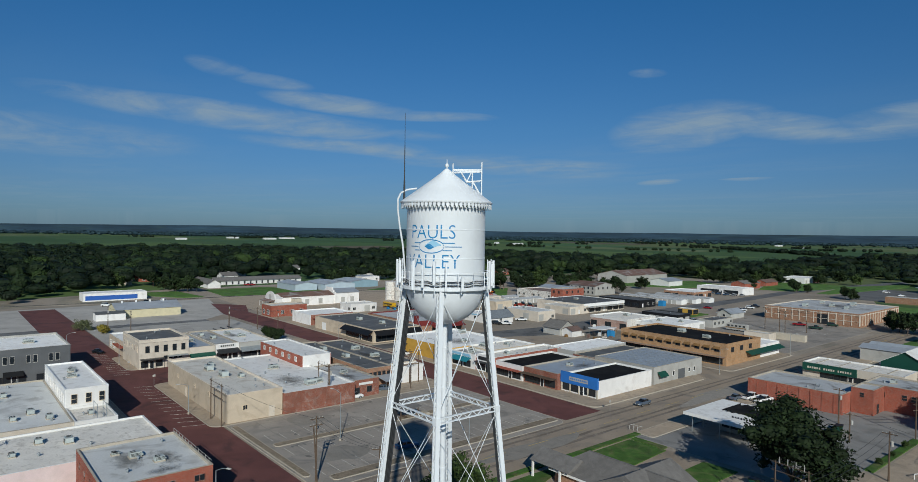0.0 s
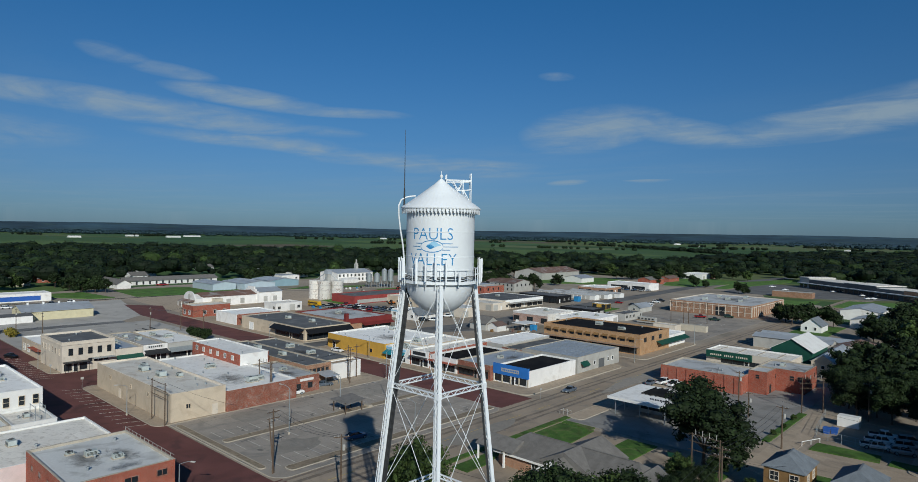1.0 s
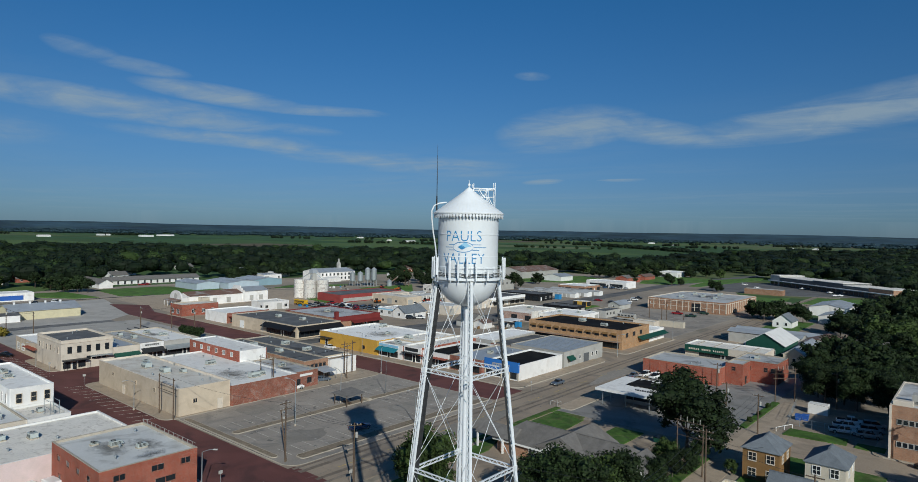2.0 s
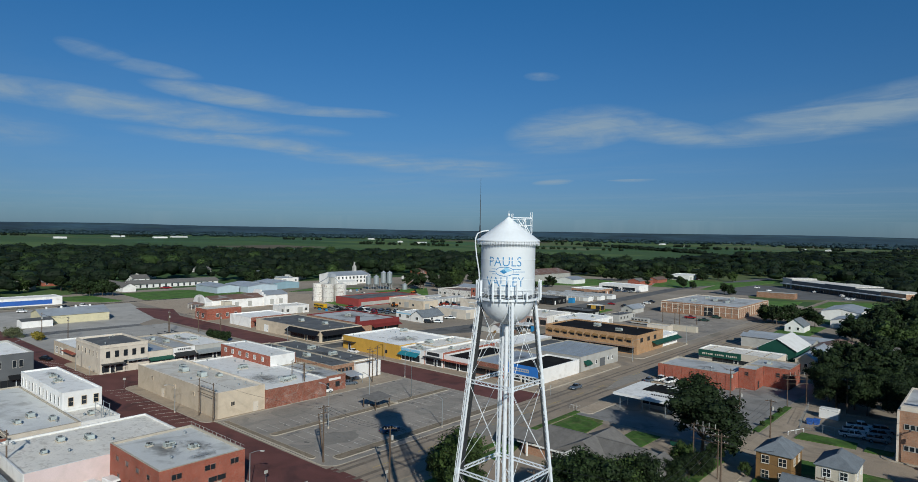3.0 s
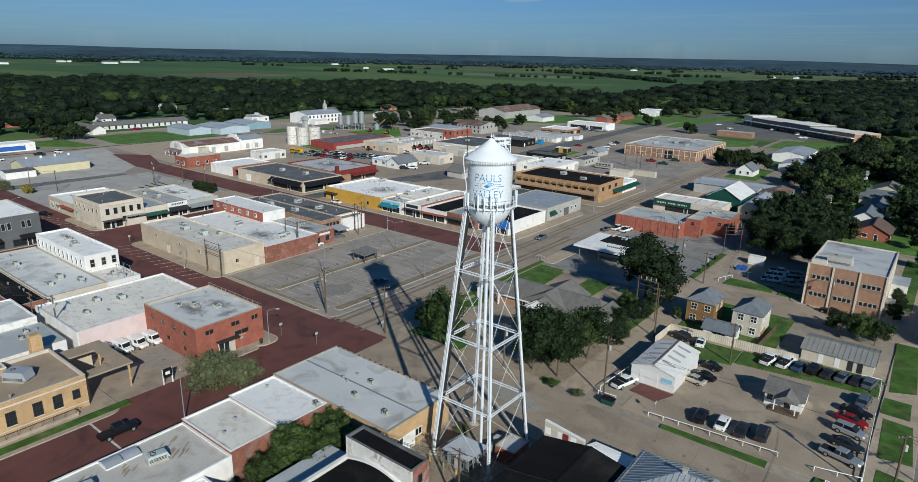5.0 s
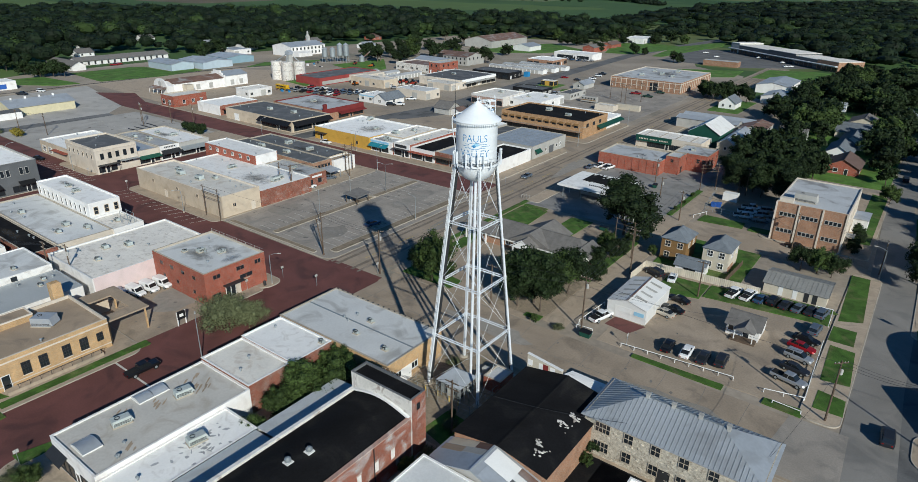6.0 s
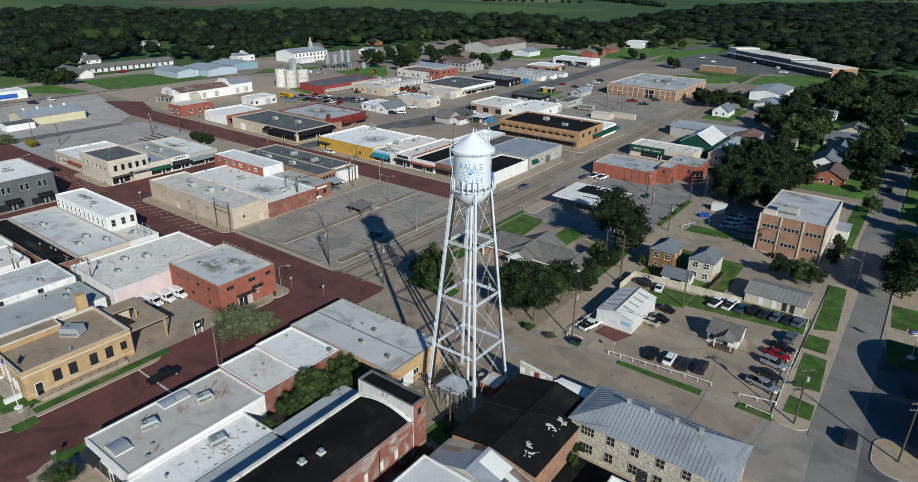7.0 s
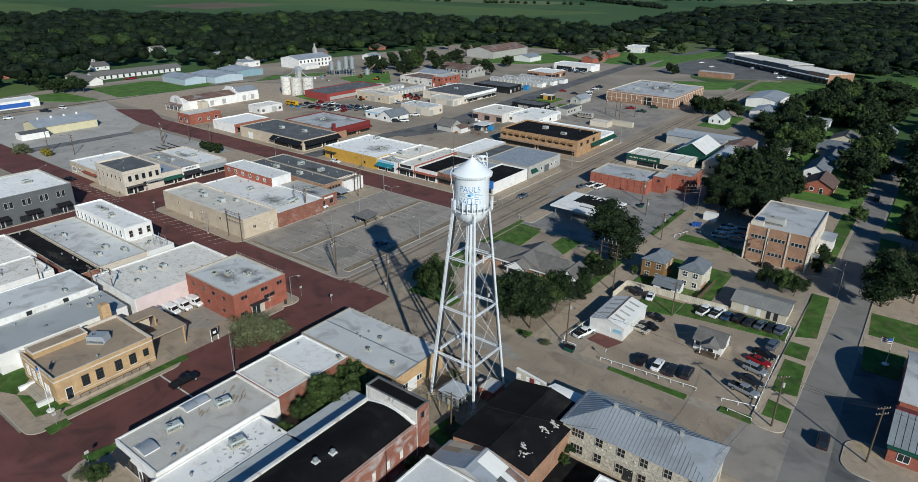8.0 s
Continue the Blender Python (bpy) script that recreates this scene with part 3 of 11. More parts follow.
ground_sheet("road_brick_crossing", [(-315, 88), (-270, 79), (-270, 91.5), (-298, 101)], 0.0, M["redbrick_road"], "dark red brick-paved street end", "road")
ground_sheet("road_cross_south", rect(-140, 60, -76, -57.5), 0.006, M["redbrick_road"], "dark red brick-paved cross street", "road")
ground_sheet("road_grey", rect(-56, -40.5, 17.5, 460), -0.004, M["street"], "worn grey-brown concrete street", "road")
ground_sheet("road_side", rect(-37.5, 50, 7.5, 22.5), 0.0, M["concrete"], "tan concrete side street", "road")
ground_sheet("road_east", [(52.5, -160), (61.5, -160), (60.2, 30), (57.6, 86), (54.0, 146), (54, 260), (47, 260), (46.6, 160), (48.8, 87), (51.4, 30)], -0.002, M["east_road"], "bleached grey asphalt street with faint cracks", "road")
ground_sheet("road_north_side", rect(-2, 47.8, 86.5, 97.5), 0.001, M["concrete"], "pale concrete side street", "road")
ground_sheet("road_mid_block", rect(-162.5, -142, -90, 80), 0.007, M["redbrick_road"], "dark red brick-paved side street", "road")
ground_sheet("road_far", [(-157.4, 92.5), (-149.6, 92.5), (-146, 140), (-135.5, 165), (-139, 229), (-150, 310), (-156, 393), (-160, 453), (-156, 557), (-140, 690), (-152, 690), (-167, 557), (-171, 453), (-165, 375), (-161, 283), (-155, 211), (-152, 184), (-157, 146)], -0.002, M["asphalt"], "grey asphalt main road", "road")
ground_sheet("road_third", rect(-330, -56, 144, 158), -0.006, M["street"], "worn grey concrete street", "road")
ground_sheet("road_rail", [(-262, -60), (-246, -60), (-240, 66), (-256, 66)], -0.001, M["asphalt"], "grey asphalt back road", "road")
ground_sheet("lot_north_west", rect(-250, -186, 18, 76), 0.0, M["lot_pale"], "empty cracked asphalt car park", "car park")
ground_sheet("lot_rail", [(-330, -60), (-262, -60), (-256, 66), (-270, 80), (-340, 95)], -0.012, M["lot_pale"], "gravelled rail-side yard", "yard")
ground_sheet("lot_mall", [(-135, 448), (-72, 445), (-28, 478), (-110, 560), (-140, 560)], 0.004, M["asphalt"], "dark asphalt shopping-centre car park", "car park")
ground_sheet("lot_store", rect(-120, -60, 205, 297), 0.0, M["lot"], "worn asphalt car park before a store", "car park")
ground_sheet("lot_cars", rect(11, 45, 25, 62), 0.004, M["concrete"], "sun-bleached concrete car sales lot", "car park")
ground_sheet("lot_garage", rect(-36, -4, 2.9, 8), 0.0, M["concrete"], "tan concrete apron", "yard")
ground_sheet("lot_corner_store", [(-40, 82), (-4.5, 82), (-2.4, 100), (-2.0, 133), (-2.0, 166), (-5.5, 166), (-40, 134)], 0.0, M["lot_grey"], "cracked grey asphalt lot", "car park")
ground_sheet("lot_home", rect(-39, -2, 23, 80), -0.004, M["concrete"], "pale concrete drive and parking bays", "yard")
ground_sheet("alley_dirt", rect(-0.6, 4.2, 25, 130), 0.002, M["walk"], "dusty tan back alley", "alley")
ground_sheet("lot_post", rect(-74, -54, -28, 1), 0.004, M["concrete"], "oil-stained tan concrete yard", "yard")
ground_sheet("yard_north", rect(5.5, 24, 97.6, 133), 0.0, M["concrete"], "bare concrete back yard", "yard")
ground_sheet("lot_southeast", [(60.2, -20), (120, -20), (120, 68), (58.5, 62), (58.4, 40)], 0.003, M["asphalt"], "dark asphalt forecourt", "car park")

# raised pavements round the blocks
raised("pavement_parking", -100.5, -53.8, 18, 78.6, M["lot"], "cracked grey public car park with faded bays", 3.0, 0.03, "car park")
raised("pavement_parking_edge", -102.5, -100.5, 43, 76, M["walk"], "tan concrete pavement", 0.9)
raised("pavement_beige", -141.8, -95.5, 15.2, 78.6, M["walk"], "dusty tan concrete pavement", 2.5)
raised("pavement_cream", -186, -162.7, 14, 78.6, M["walk"], "dusty tan concrete pavement", 2.5)
raised("pavement_red_office", -74.5, -53.5, -1.0, 4.6, M["walk"], "tan concrete pavement with a rounded corner", 2.2)
raised("pavement_red_front", -56.4, -53.3, -12.5, -0.8, M["walk"], "tan concrete pavement", 0.8)
raised("pavement_post_office", -90, -51.0, -57, -28, M["walk"], "tan concrete pavement before a public building", 2.5)
raised("pavement_west_block", -141.5, -74.3, -60, 3.5, M["walk"], "dusty tan concrete pavement", 2.0)
raised("pavement_dark", -200, -160.5, -60, 3.0, M["walk"], "tan concrete pavement", 2.0)
raised("pavement_south", -38.6, 6, -57.5, 3.0, M["walk"], "tan concrete pavement round a block", 4.0)
raised("pavement_stone", 6.2, 50.5, -57.5, 7.4, M["walk"], "tan concrete pavement round a block", 2.5)
raised("pavement_yellow", -148.5, -57.0, 92.0, 143.8, M["walk"], "tan concrete pavement", 2.5)
raised("pavement_north_shops", -164, -158, 92, 143, M["walk"], "tan concrete pavement", 1.0)
raised("pavement_black_awning", -260, -158.2, 91.7, 143, M["walk"], "dusty concrete pavement", 2.5, 0.12)
raised("pavement_grey_metal", -104, -57.2, 158.3, 204, M["walk"], "tan concrete pavement", 2.5)
raised("pavement_lumber", -40.4, -36, 84, 240, M["walk"], "tan concrete pavement", 1.0)
raised("pavement_lot_edge", 45.4, 51.3, 23.5, 88, M["walk"], "tan concrete pavement", 2.0)
raised("pavement_brick_hall", 22, 47.4, 97.7, 160, M["walk"], "tan concrete pavement", 2.0)
raised("pavement_southeast", 60.2, 100, 20.5, 30.4, M["walk"], "tan concrete pavement with a rounded corner", 3.0)
raised("pavement_northeast", 57.9, 100, 62, 98, M["walk"], "tan concrete pavement", 2.0)

# lawns
HOME_LAWNS = [[(-38.3, 63), (-29.1, 63), (-30.2, 79.3), (-38.3, 79)],
    [(-22.3, 66.5), (-16.4, 64.2), (-16.2, 79.6), (-22.5, 79.4)],
    [(-40.4, 30), (-39.0, 30), (-39.0, 84), (-40.4, 84)],
    [(-3.0, 46), (-0.6, 46), (-0.6, 74), (-3.0, 74)],
    [(-37.6, 43), (-34.0, 43), (-34.0, 49), (-37.6, 60)],
    [(-38.4, 79.6), (-30.9, 79.6), (-31.1, 81.3), (-38.4, 81.3)],
    [(-36.5, 24.2), (-23, 24.2), (-23, 28.5), (-36.5, 30.5)],
    [(-4.5, 24.2), (-1.0, 24.2), (-1.0, 26), (-4.5, 25.6)]]
LOT_LAWNS = [[(18.4, 23.3), (34.1, 23.1), (34.1, 24.7), (18.4, 24.4)],
    [(40.2, 23.6), (46, 23.4), (45.6, 25.6), (40.3, 25.3)],
    [(21.4, 54.5), (45, 57.5), (44.2, 63.9), (21.4, 61)],
    [(12, 51), (21, 53), (21, 60.5), (12, 60)],
    [(46.6, 36.4), (51, 37.1), (50.3, 49.4), (46.2, 49.8)],
    [(46.9, 27.3), (51.2, 27.3), (51, 32.2), (46.9, 33)],
    [(45.5, 51.5), (49.8, 51.5), (49.6, 58), (45.6, 58)],
    [(46.0, 60.7), (50.1, 62.8), (49, 86.3), (45.3, 86.3)],
    [(12.5, 63), (26, 63), (26, 85.5), (6.5, 85.5), (6.5, 63)],
    [(45.7, 63.5), (30.5, 62.8), (30.5, 64), (44.5, 65)]]
SOUTH_LAWNS = [[(-53.9, -50.4), (-52.0, -50.4), (-52.0, -26.6), (-53.9, -26.6)],
    [(-66, -53.4), (-56.2, -54), (-54.6, -48.4), (-61.2, -50.2)],
    [(-74.5, -57), (-66, -53.4), (-71.5, -48), (-78, -50)],
    [(-51.7, -54.4), (-49.2, -54.3), (-49.6, -50.7), (-51.7, -50.8)],
    [(-39.6, -53.5), (-36.7, -53.5), (-36.7, -48.8), (-38.4, -48.8)],
    [(6.8, -10), (8.9, -10), (8.9, 1), (6.8, 1)],
    [(1.6, -14.5), (6.0, -15.5), (6.1, -9.0), (2.0, -8.8)],
    [(-7.6, -12.0), (-3.6, -11.4), (-3.8, -8.6), (-7.6, -8.4)]]
FAR_LAWNS = [[(-394, 110), (-348, 107), (-341, 142), (-346, 172), (-356.5, 174), (-356.5, 156), (-389, 156), (-394, 150)],
    [(-304, 250), (-258, 236), (-262, 262), (-300, 300)],
    [(-190, 464), (-168, 470), (-150, 560), (-236, 600)],
    [(-106, 404), (-79, 377), (-62, 391), (-65, 428)],
    [(-52, 396), (-17, 403), (-2, 452), (-22, 458), (-52, 446)],
    [(18, 470), (30, 424), (80, 400), (90, 540), (30, 520)],
    [(-287, 402), (-262, 398), (-230, 420), (-214, 470), (-262, 500), (-278, 470)],
    [(-146, 268), (-132, 266), (-133, 284), (-147, 286)],
    [(-122, 250), (-112, 262), (-116, 276), (-127, 268)],
    [(-394, 60), (-372, 70), (-352, 84), (-350, 96), (-392, 92)],
    [(-350, 226), (-338, 200), (-324, 250), (-330, 262)],
    [(-160, 560), (-150, 470), (-142, 470), (-128, 600), (-136, 640)],
    [(-41, 262), (-26, 262), (-26, 300), (-41, 300)],
    [(8, 165), (46, 165), (46, 300), (-6, 300)],
    [(55, 150), (75, 150), (75, 300), (55, 300)],
    [(-270, 180), (-246, 176), (-262, 200), (-276, 200)]]
EAST_LAWNS = [[(42.3, 109), (46.4, 109), (46.6, 156), (42.3, 158)],
    [(5.9, 99.8), (17.5, 100.9), (17.1, 105.6), (6.2, 105.4)],
    [(18.9, 100.6), (24.0, 100.2), (24.0, 104), (19.0, 104)],
    [(-2.7, 99), (-1.2, 99), (-1.0, 127), (-2.6, 127)],
    [(59.0, 72), (84, 72), (84, 84), (58.4, 84)],
    [(59.6, 55.5), (66, 55.5), (66.5, 66.5), (58.8, 66)],
    [(56.8, 101), (62, 101), (60, 140), (54.9, 140)]]
for pts in FAR_LAWNS:
    ground_sheet("lawn", pts, 0.17 + 0.004 * (next(SLABS) % 5), M["grass_fresh"], "fresh green open grass", "lawn")
for pts in HOME_LAWNS + LOT_LAWNS + SOUTH_LAWNS + EAST_LAWNS:
    ground_sheet("lawn", pts, 0.17 + 0.004 * (next(SLABS) % 5), M["grass"], "mown green grass", "lawn")


# painted bays and lines, worn
lines = Geo()


def stripe(x0, y0, x1, y1, w=0.10, z=0.05):
    lines.bar((x0, y0, z), (x1, y1, z), w, 0.012)


for k in range(20):
    y = 22 + k * 2.85
    if 45 < y < 58:
        stripe(-80.6, y, -84.6, y)
    else:
        stripe(-75.6, y, -71, y)
        stripe(-80.6, y, -85, y)
    stripe(-59.2, y, -63.8, y)
    if y > 44:
        stripe(-98.2, y, -94, y)
for k in range(13):
    stripe(-140 + k * 3.4, 15.0, -141.5 + k * 3.4, 10.8, 0.10, 0.012)
    stripe(-186 + k * 3.0 - 8, 13.8, -187.4 + k * 3.0 - 8, 9.8, 0.10, 0.012)
for k in range(9):
    stripe(-248 + k * 7, 30, -248 + k * 7, 36, 0.12, 0.01)
    stripe(-248 + k * 7, 52, -248 + k * 7, 58, 0.12, 0.01)
for k in range(12):
    stripe(-118 + k * 4.4, 262, -118 + k * 4.4, 268, 0.14, 0.01)
stripe(-53.4, -33.5, -39.0, -33.5, 0.35, 0.008)
tagged(part("road_markings", lines, M["road_paint"]), "worn white parking-bay lines", "road marking", kind="structure")
ylines = Geo()
for y in range(24, 440, 12):
    ylines.bar((-48.3, y, 0.006), (-48.3, y + 6, 0.006), 0.12, 0.01)
for k in range(6):
    ylines.bar((61.4 + k * 0.9, 29.9, 0.165), (62.8 + k * 0.9, 27.2, 0.165), 0.12, 0.012)
tagged(part("road_markings_yellow", ylines, M["yellow_paint"]), "faded yellow road lines", "road marking", kind="structure")
TRACK = mat("tyre_darkened_paving", (0.195, 0.158, 0.124), 0.9, var=0.2, scale=0.2, fine=4, stain=(0.29, 0.24, 0.185), stain_amt=0.8, stain_scale=0.3)
rt = random.Random(12)


def tracks(name, rows_, material, label, z):
    """Long uneven bands worn by tyres, each from one end of a street to the other."""
    g = Geo()
    for x0, y0, x1, y1, w in rows_:
        n = max(4, int(math.hypot(x1 - x0, y1 - y0) / 6))
        ux, uy = (y1 - y0), -(x1 - x0)
        q = math.hypot(ux, uy)
        ux, uy = ux / q, uy / q
        left, right = [], []
        for k in range(n + 1):
            x, y = x0 + (x1 - x0) * k / n, y0 + (y1 - y0) * k / n
            a, c = w / 2 * rt.uniform(0.6, 1.2), w / 2 * rt.uniform(0.6, 1.2)
            left.append((x + ux * a, y + uy * a, z))
            right.append((x - ux * c, y - uy * c, z))
        g.loft([left, right], closed=False, caps=False)
    tagged(part(name, g, material), label, "road marking", kind="structure")


tracks("wheel_tracks_grey", [(x, 18, x, 458, w) for x, w in ((-53.2, 0.8), (-51.3, 0.9), (-46.6, 1.0), (-44.6, 0.9))], TRACK, "dark worn tyre tracks along streets", 0.0028)
# planted dividers of the car park
DUST = mat("trodden_earth", (0.27, 0.215, 0.155), 0.95, var=0.2, scale=0.5, fine=3, stain=(0.13, 0.115, 0.07), stain_amt=0.7, stain_scale=0.5)
raised("divider_middle", -79.0, -76.8, 21, 77.5, DUST, "dusty tan planted divider strip", 0.8, 0.16, "divider")
raised("divider_edge", -58.4, -55.8, 22, 77.8, DUST, "dusty tan planted divider strip", 0.8, 0.16, "divider")
raised("divider_south", -94, -60, 18.5, 20.0, DUST, "dusty tan planted divider strip", 0.7, 0.16, "divider")

# darker repairs and oil stains on the car park and streets, each a thin uneven skin
PATCH = mat("bitumen_repair", (0.195, 0.18, 0.16), 0.9, var=0.2, scale=0.4, fine=4, stain=(0.25, 0.23, 0.205), stain_amt=0.8, stain_scale=0.5)
TARMAC = mat("fresh_bitumen", (0.30, 0.272, 0.235), 0.9, var=0.15, scale=0.3, fine=4, stain=(0.22, 0.20, 0.175), stain_amt=0.7, stain_scale=0.3)


def blot(r, x, y, a, b, z, turn_=0.0):
    pts, n = [], 13
    for k in range(n):
        t = 2 * math.pi * k / n
        q = r.uniform(0.7, 1.15)
        u, v = a * q * math.cos(t), b * q * math.sin(t)
        pts.append((x + u * math.cos(turn_) - v * math.sin(turn_), y + u * math.sin(turn_) + v * math.cos(turn_), z))
    return pts


r = random.Random(61)
blots, seals = Geo(), Geo()
for x, head in ((-75.9, 1), (-80.0, -1), (-59.6, -1), (-97.6, 1)):
    for k in range(19):
        y = 23.4 + k * 2.85
        if (x == -97.6 and y < 46) or (45 < y < 58 and x == -75.9) or r.random() < 0.45:
            continue
        blots.add(blot(r, x + head * r.uniform(0.2, 0.8), y + r.uniform(-0.4, 0.4), r.uniform(0.25, 0.8), r.uniform(0.2, 0.45), 0.045), [tuple(range(13))])
for x0, x1, y0, y1, z, n, big in ((-99, -60, 22, 77, 0.042, 26, 1.6), (-36, -4, 27, 78, 0.008, 14, 1.0), (-39, -4, 84, 130, 0.012, 26, 1.5), (-72, -56, -26, -3, 0.012, 16, 1.1), (13, 44, 27, 56, 0.012, 26, 0.8), (-30, 46, 10, 21, 0.008, 24, 0.9), (-54, -43, 24, 200, 0.004, 40, 0.8), (-118, -62, 208, 292, 0.008, 30, 2.2), (-246, -190, 20, 74, 0.008, 30, 2.0)):
    for k in range(n):
        blots.add(blot(r, r.uniform(x0, x1), r.uniform(y0, y1), r.uniform(0.12, 0.6) * big, r.uniform(0.1, 0.4) * big, z, r.uniform(0, 3)), [tuple(range(13))])


def seal(x0, y0, x1, y1, z, w=0.09):
    """A crack filled with bitumen, wandering from end to end."""
    n = max(3, int(math.hypot(x1 - x0, y1 - y0) / 2.2))
    px, py = x0, y0
    for k in range(1, n + 1):
        qx, qy = x0 + (x1 - x0) * k / n + r.uniform(-0.25, 0.25), y0 + (y1 - y0) * k / n + r.uniform(-0.25, 0.25)
        seals.bar((px, py, z), (qx, qy, z), w, 0.004)
        px, py = qx, qy


for k in range(9):
    seal(-99.5, 24 + k * 6.1, -60, 24.6 + k * 6.1, 0.036)
    seal(-97 + k * 4.4, 21, -96.6 + k * 4.4, 77, 0.036)
for k in range(40):
    seal(-55.5, 22 + k * 5.2, -41, 22 + k * 5.2, 0.002, 0.07)
for k in range(12):
    seal(-34 + k * 6.6, 8, -34 + k * 6.6, 22.3, 0.006, 0.07)
    seal(51.5 - k * 0.2, 12 + k * 12, 60 - k * 0.4, 12.6 + k * 12, 0.004, 0.07)
for k in range(9):
    seal(-38, 85 + k * 5, -3, 86 + k * 5.2, 0.006, 0.08)
    seal(-36 + k * 4, 84, -35 + k * 4, 130, 0.006, 0.08)
for a_, b_ in ((-48.2, 17), (-44.5, 17), (-52, 17)):
    seal(a_, b_, a_, 240, 0.002, 0.07)
seal(-36, 15, 48, 15.2, 0.006, 0.08)
seal(-36, 11.5, 48, 11.4, 0.006, 0.08)
tagged(part("stains", blots, PATCH), "dark oil stains and small repairs on paving", "stain", kind="structure")
SEAL = mat("crack_filler", (0.22, 0.205, 0.185), 0.9, var=0.2, scale=0.4, fine=4)
tagged(part("crack_seals", seals, SEAL), "dark joints and sealed cracks in paving", "crack", kind="structure")
for k, (x, y, a, b) in enumerate(((-66.5, 30, 3.6, 6.5), (-90, 34, 4.5, 5), (-67, 62, 3.2, 8), (-88, 66, 4.0, 6), (-47, 60, 3, 14), (-20, 118, 9, 4), (-8, 16, 10, 2.5), (28, 15, 9, 2.2), (-64, -14, 5, 6), (-46, 130, 3, 20))):
    z = 0.034 if k < 4 else 0.0035 if k in (4, 9) else 0.005
    tagged(part("paving_patch", Geo().prism([(p[0], p[1]) for p in blot(r, x, y, a, b, 0)], z - 0.05, z), TARMAC), "broad faded repair in worn paving", "paving", kind="structure")
ground_sheet("yard_tower", [(-8, 3.0), (-8, -16), (6.1, -16), (6.1, 7.6), (-3.8, 7.6)], 0.166, DUST, "bare gravel and earth under the tower", "yard")
# ground sheet in the same black as the flat roofs
ground_sheet("yard_tarred", rect(22.3, 45, -20, -4.2), 0.17, M["roof_black"], "flat black yard behind a stone hall", "yard")
ground_sheet("brick_apron", [(9.7, 31.4), (14.8, 30.4), (16.6, 34.9), (10.3, 35.2)], 0.012, M["redbrick_road"], "small red brick apron before a garage", "yard")
ground_sheet("junction_patch", [(42.5, 8.2), (53, 8.0), (52.6, 23), (44.5, 23)], 0.009, M["lot"], "patched grey asphalt at a junction", "road")
ground_sheet("drive_northeast", [(58.6, 66.6), (100, 67.5), (100, 71.5), (58.2, 71.6)], 0.185, M["walk"], "tan concrete drive", "drive")
ground_sheet("yard_feed", [(-345, 100), (-262, 96), (-236, 112), (-240, 176), (-300, 215), (-338, 190)], -0.02, M["walk"], "dusty pale yard round a grain store", "yard")
ground_sheet("bed_alley", [(-12, 25), (-0.8, 25), (-0.8, 45), (-10, 42)], 0.03, DUST, "bare earth under trees beside an alley", "ground")


# ---------------------------------------------------------------- the water tower
TANK_R, BOWL_Z, EAVE_Z = 2.92, 37.7, 43.85
tower = thing("water_tower", "tall white-painted steel water tower on four laced legs with blue lettering", "water tower", (0, 0, 0))
g = Geo()
g.turned([(TANK_R, BOWL_Z), (TANK_R, EAVE_Z - 0.05)], 0, 0, 64, caps=False)
tank = part("tank", g, M["steel"], tower, "white riveted steel cylinder", True)
for z in (39.75, 41.8):
    part("seam", Geo().turned([(TANK_R, z - 0.05), (TANK_R + 0.025, z - 0.04), (TANK_R + 0.025, z + 0.04), (TANK_R, z + 0.05)], 0, 0, 64, caps=False), M["steel"], tank)
g = Geo()
g.turned([(TANK_R * math.cos(a), BOWL_Z - 2.9 * math.sin(a)) for a in [k * math.pi / 2 / 14 for k in range(14)]] + [(0.42, BOWL_Z - 2.9)], 0, 0, 64, caps=False)
part("bowl", g, M["steel"], tower, "white hemispherical tank bottom", True)
g = Geo()
g.turned([(3.42, EAVE_Z - 0.10), (3.44, EAVE_Z - 0.02), (3.38, EAVE_Z + 0.03), (2.0, EAVE_Z + 1.02), (0.55, EAVE_Z + 2.10), (0.28, EAVE_Z + 2.36), (0.10, EAVE_Z + 2.50)], 0, 0, 48)
roof = part("roof", g, M["steel"], tower, "white conical steel roof")
g = Geo()
g.turned([(0.06, EAVE_Z + 2.45), (0.05, EAVE_Z + 2.58), (0.12, EAVE_Z + 2.63), (0.15, EAVE_Z + 2.74), (0.11, EAVE_Z + 2.84), (0.03, EAVE_Z + 2.90), (0.02, EAVE_Z + 3.2)], 0, 0, 14)
part("finial", g, M["steel"], roof, smooth=True)
part("soffit", Geo().turned([(2.9, EAVE_Z - 0.14), (3.40, EAVE_Z - 0.14), (3.40, EAVE_Z - 0.09), (2.9, EAVE_Z - 0.09)], 0, 0, 48, caps=False), M["steel"], tower)
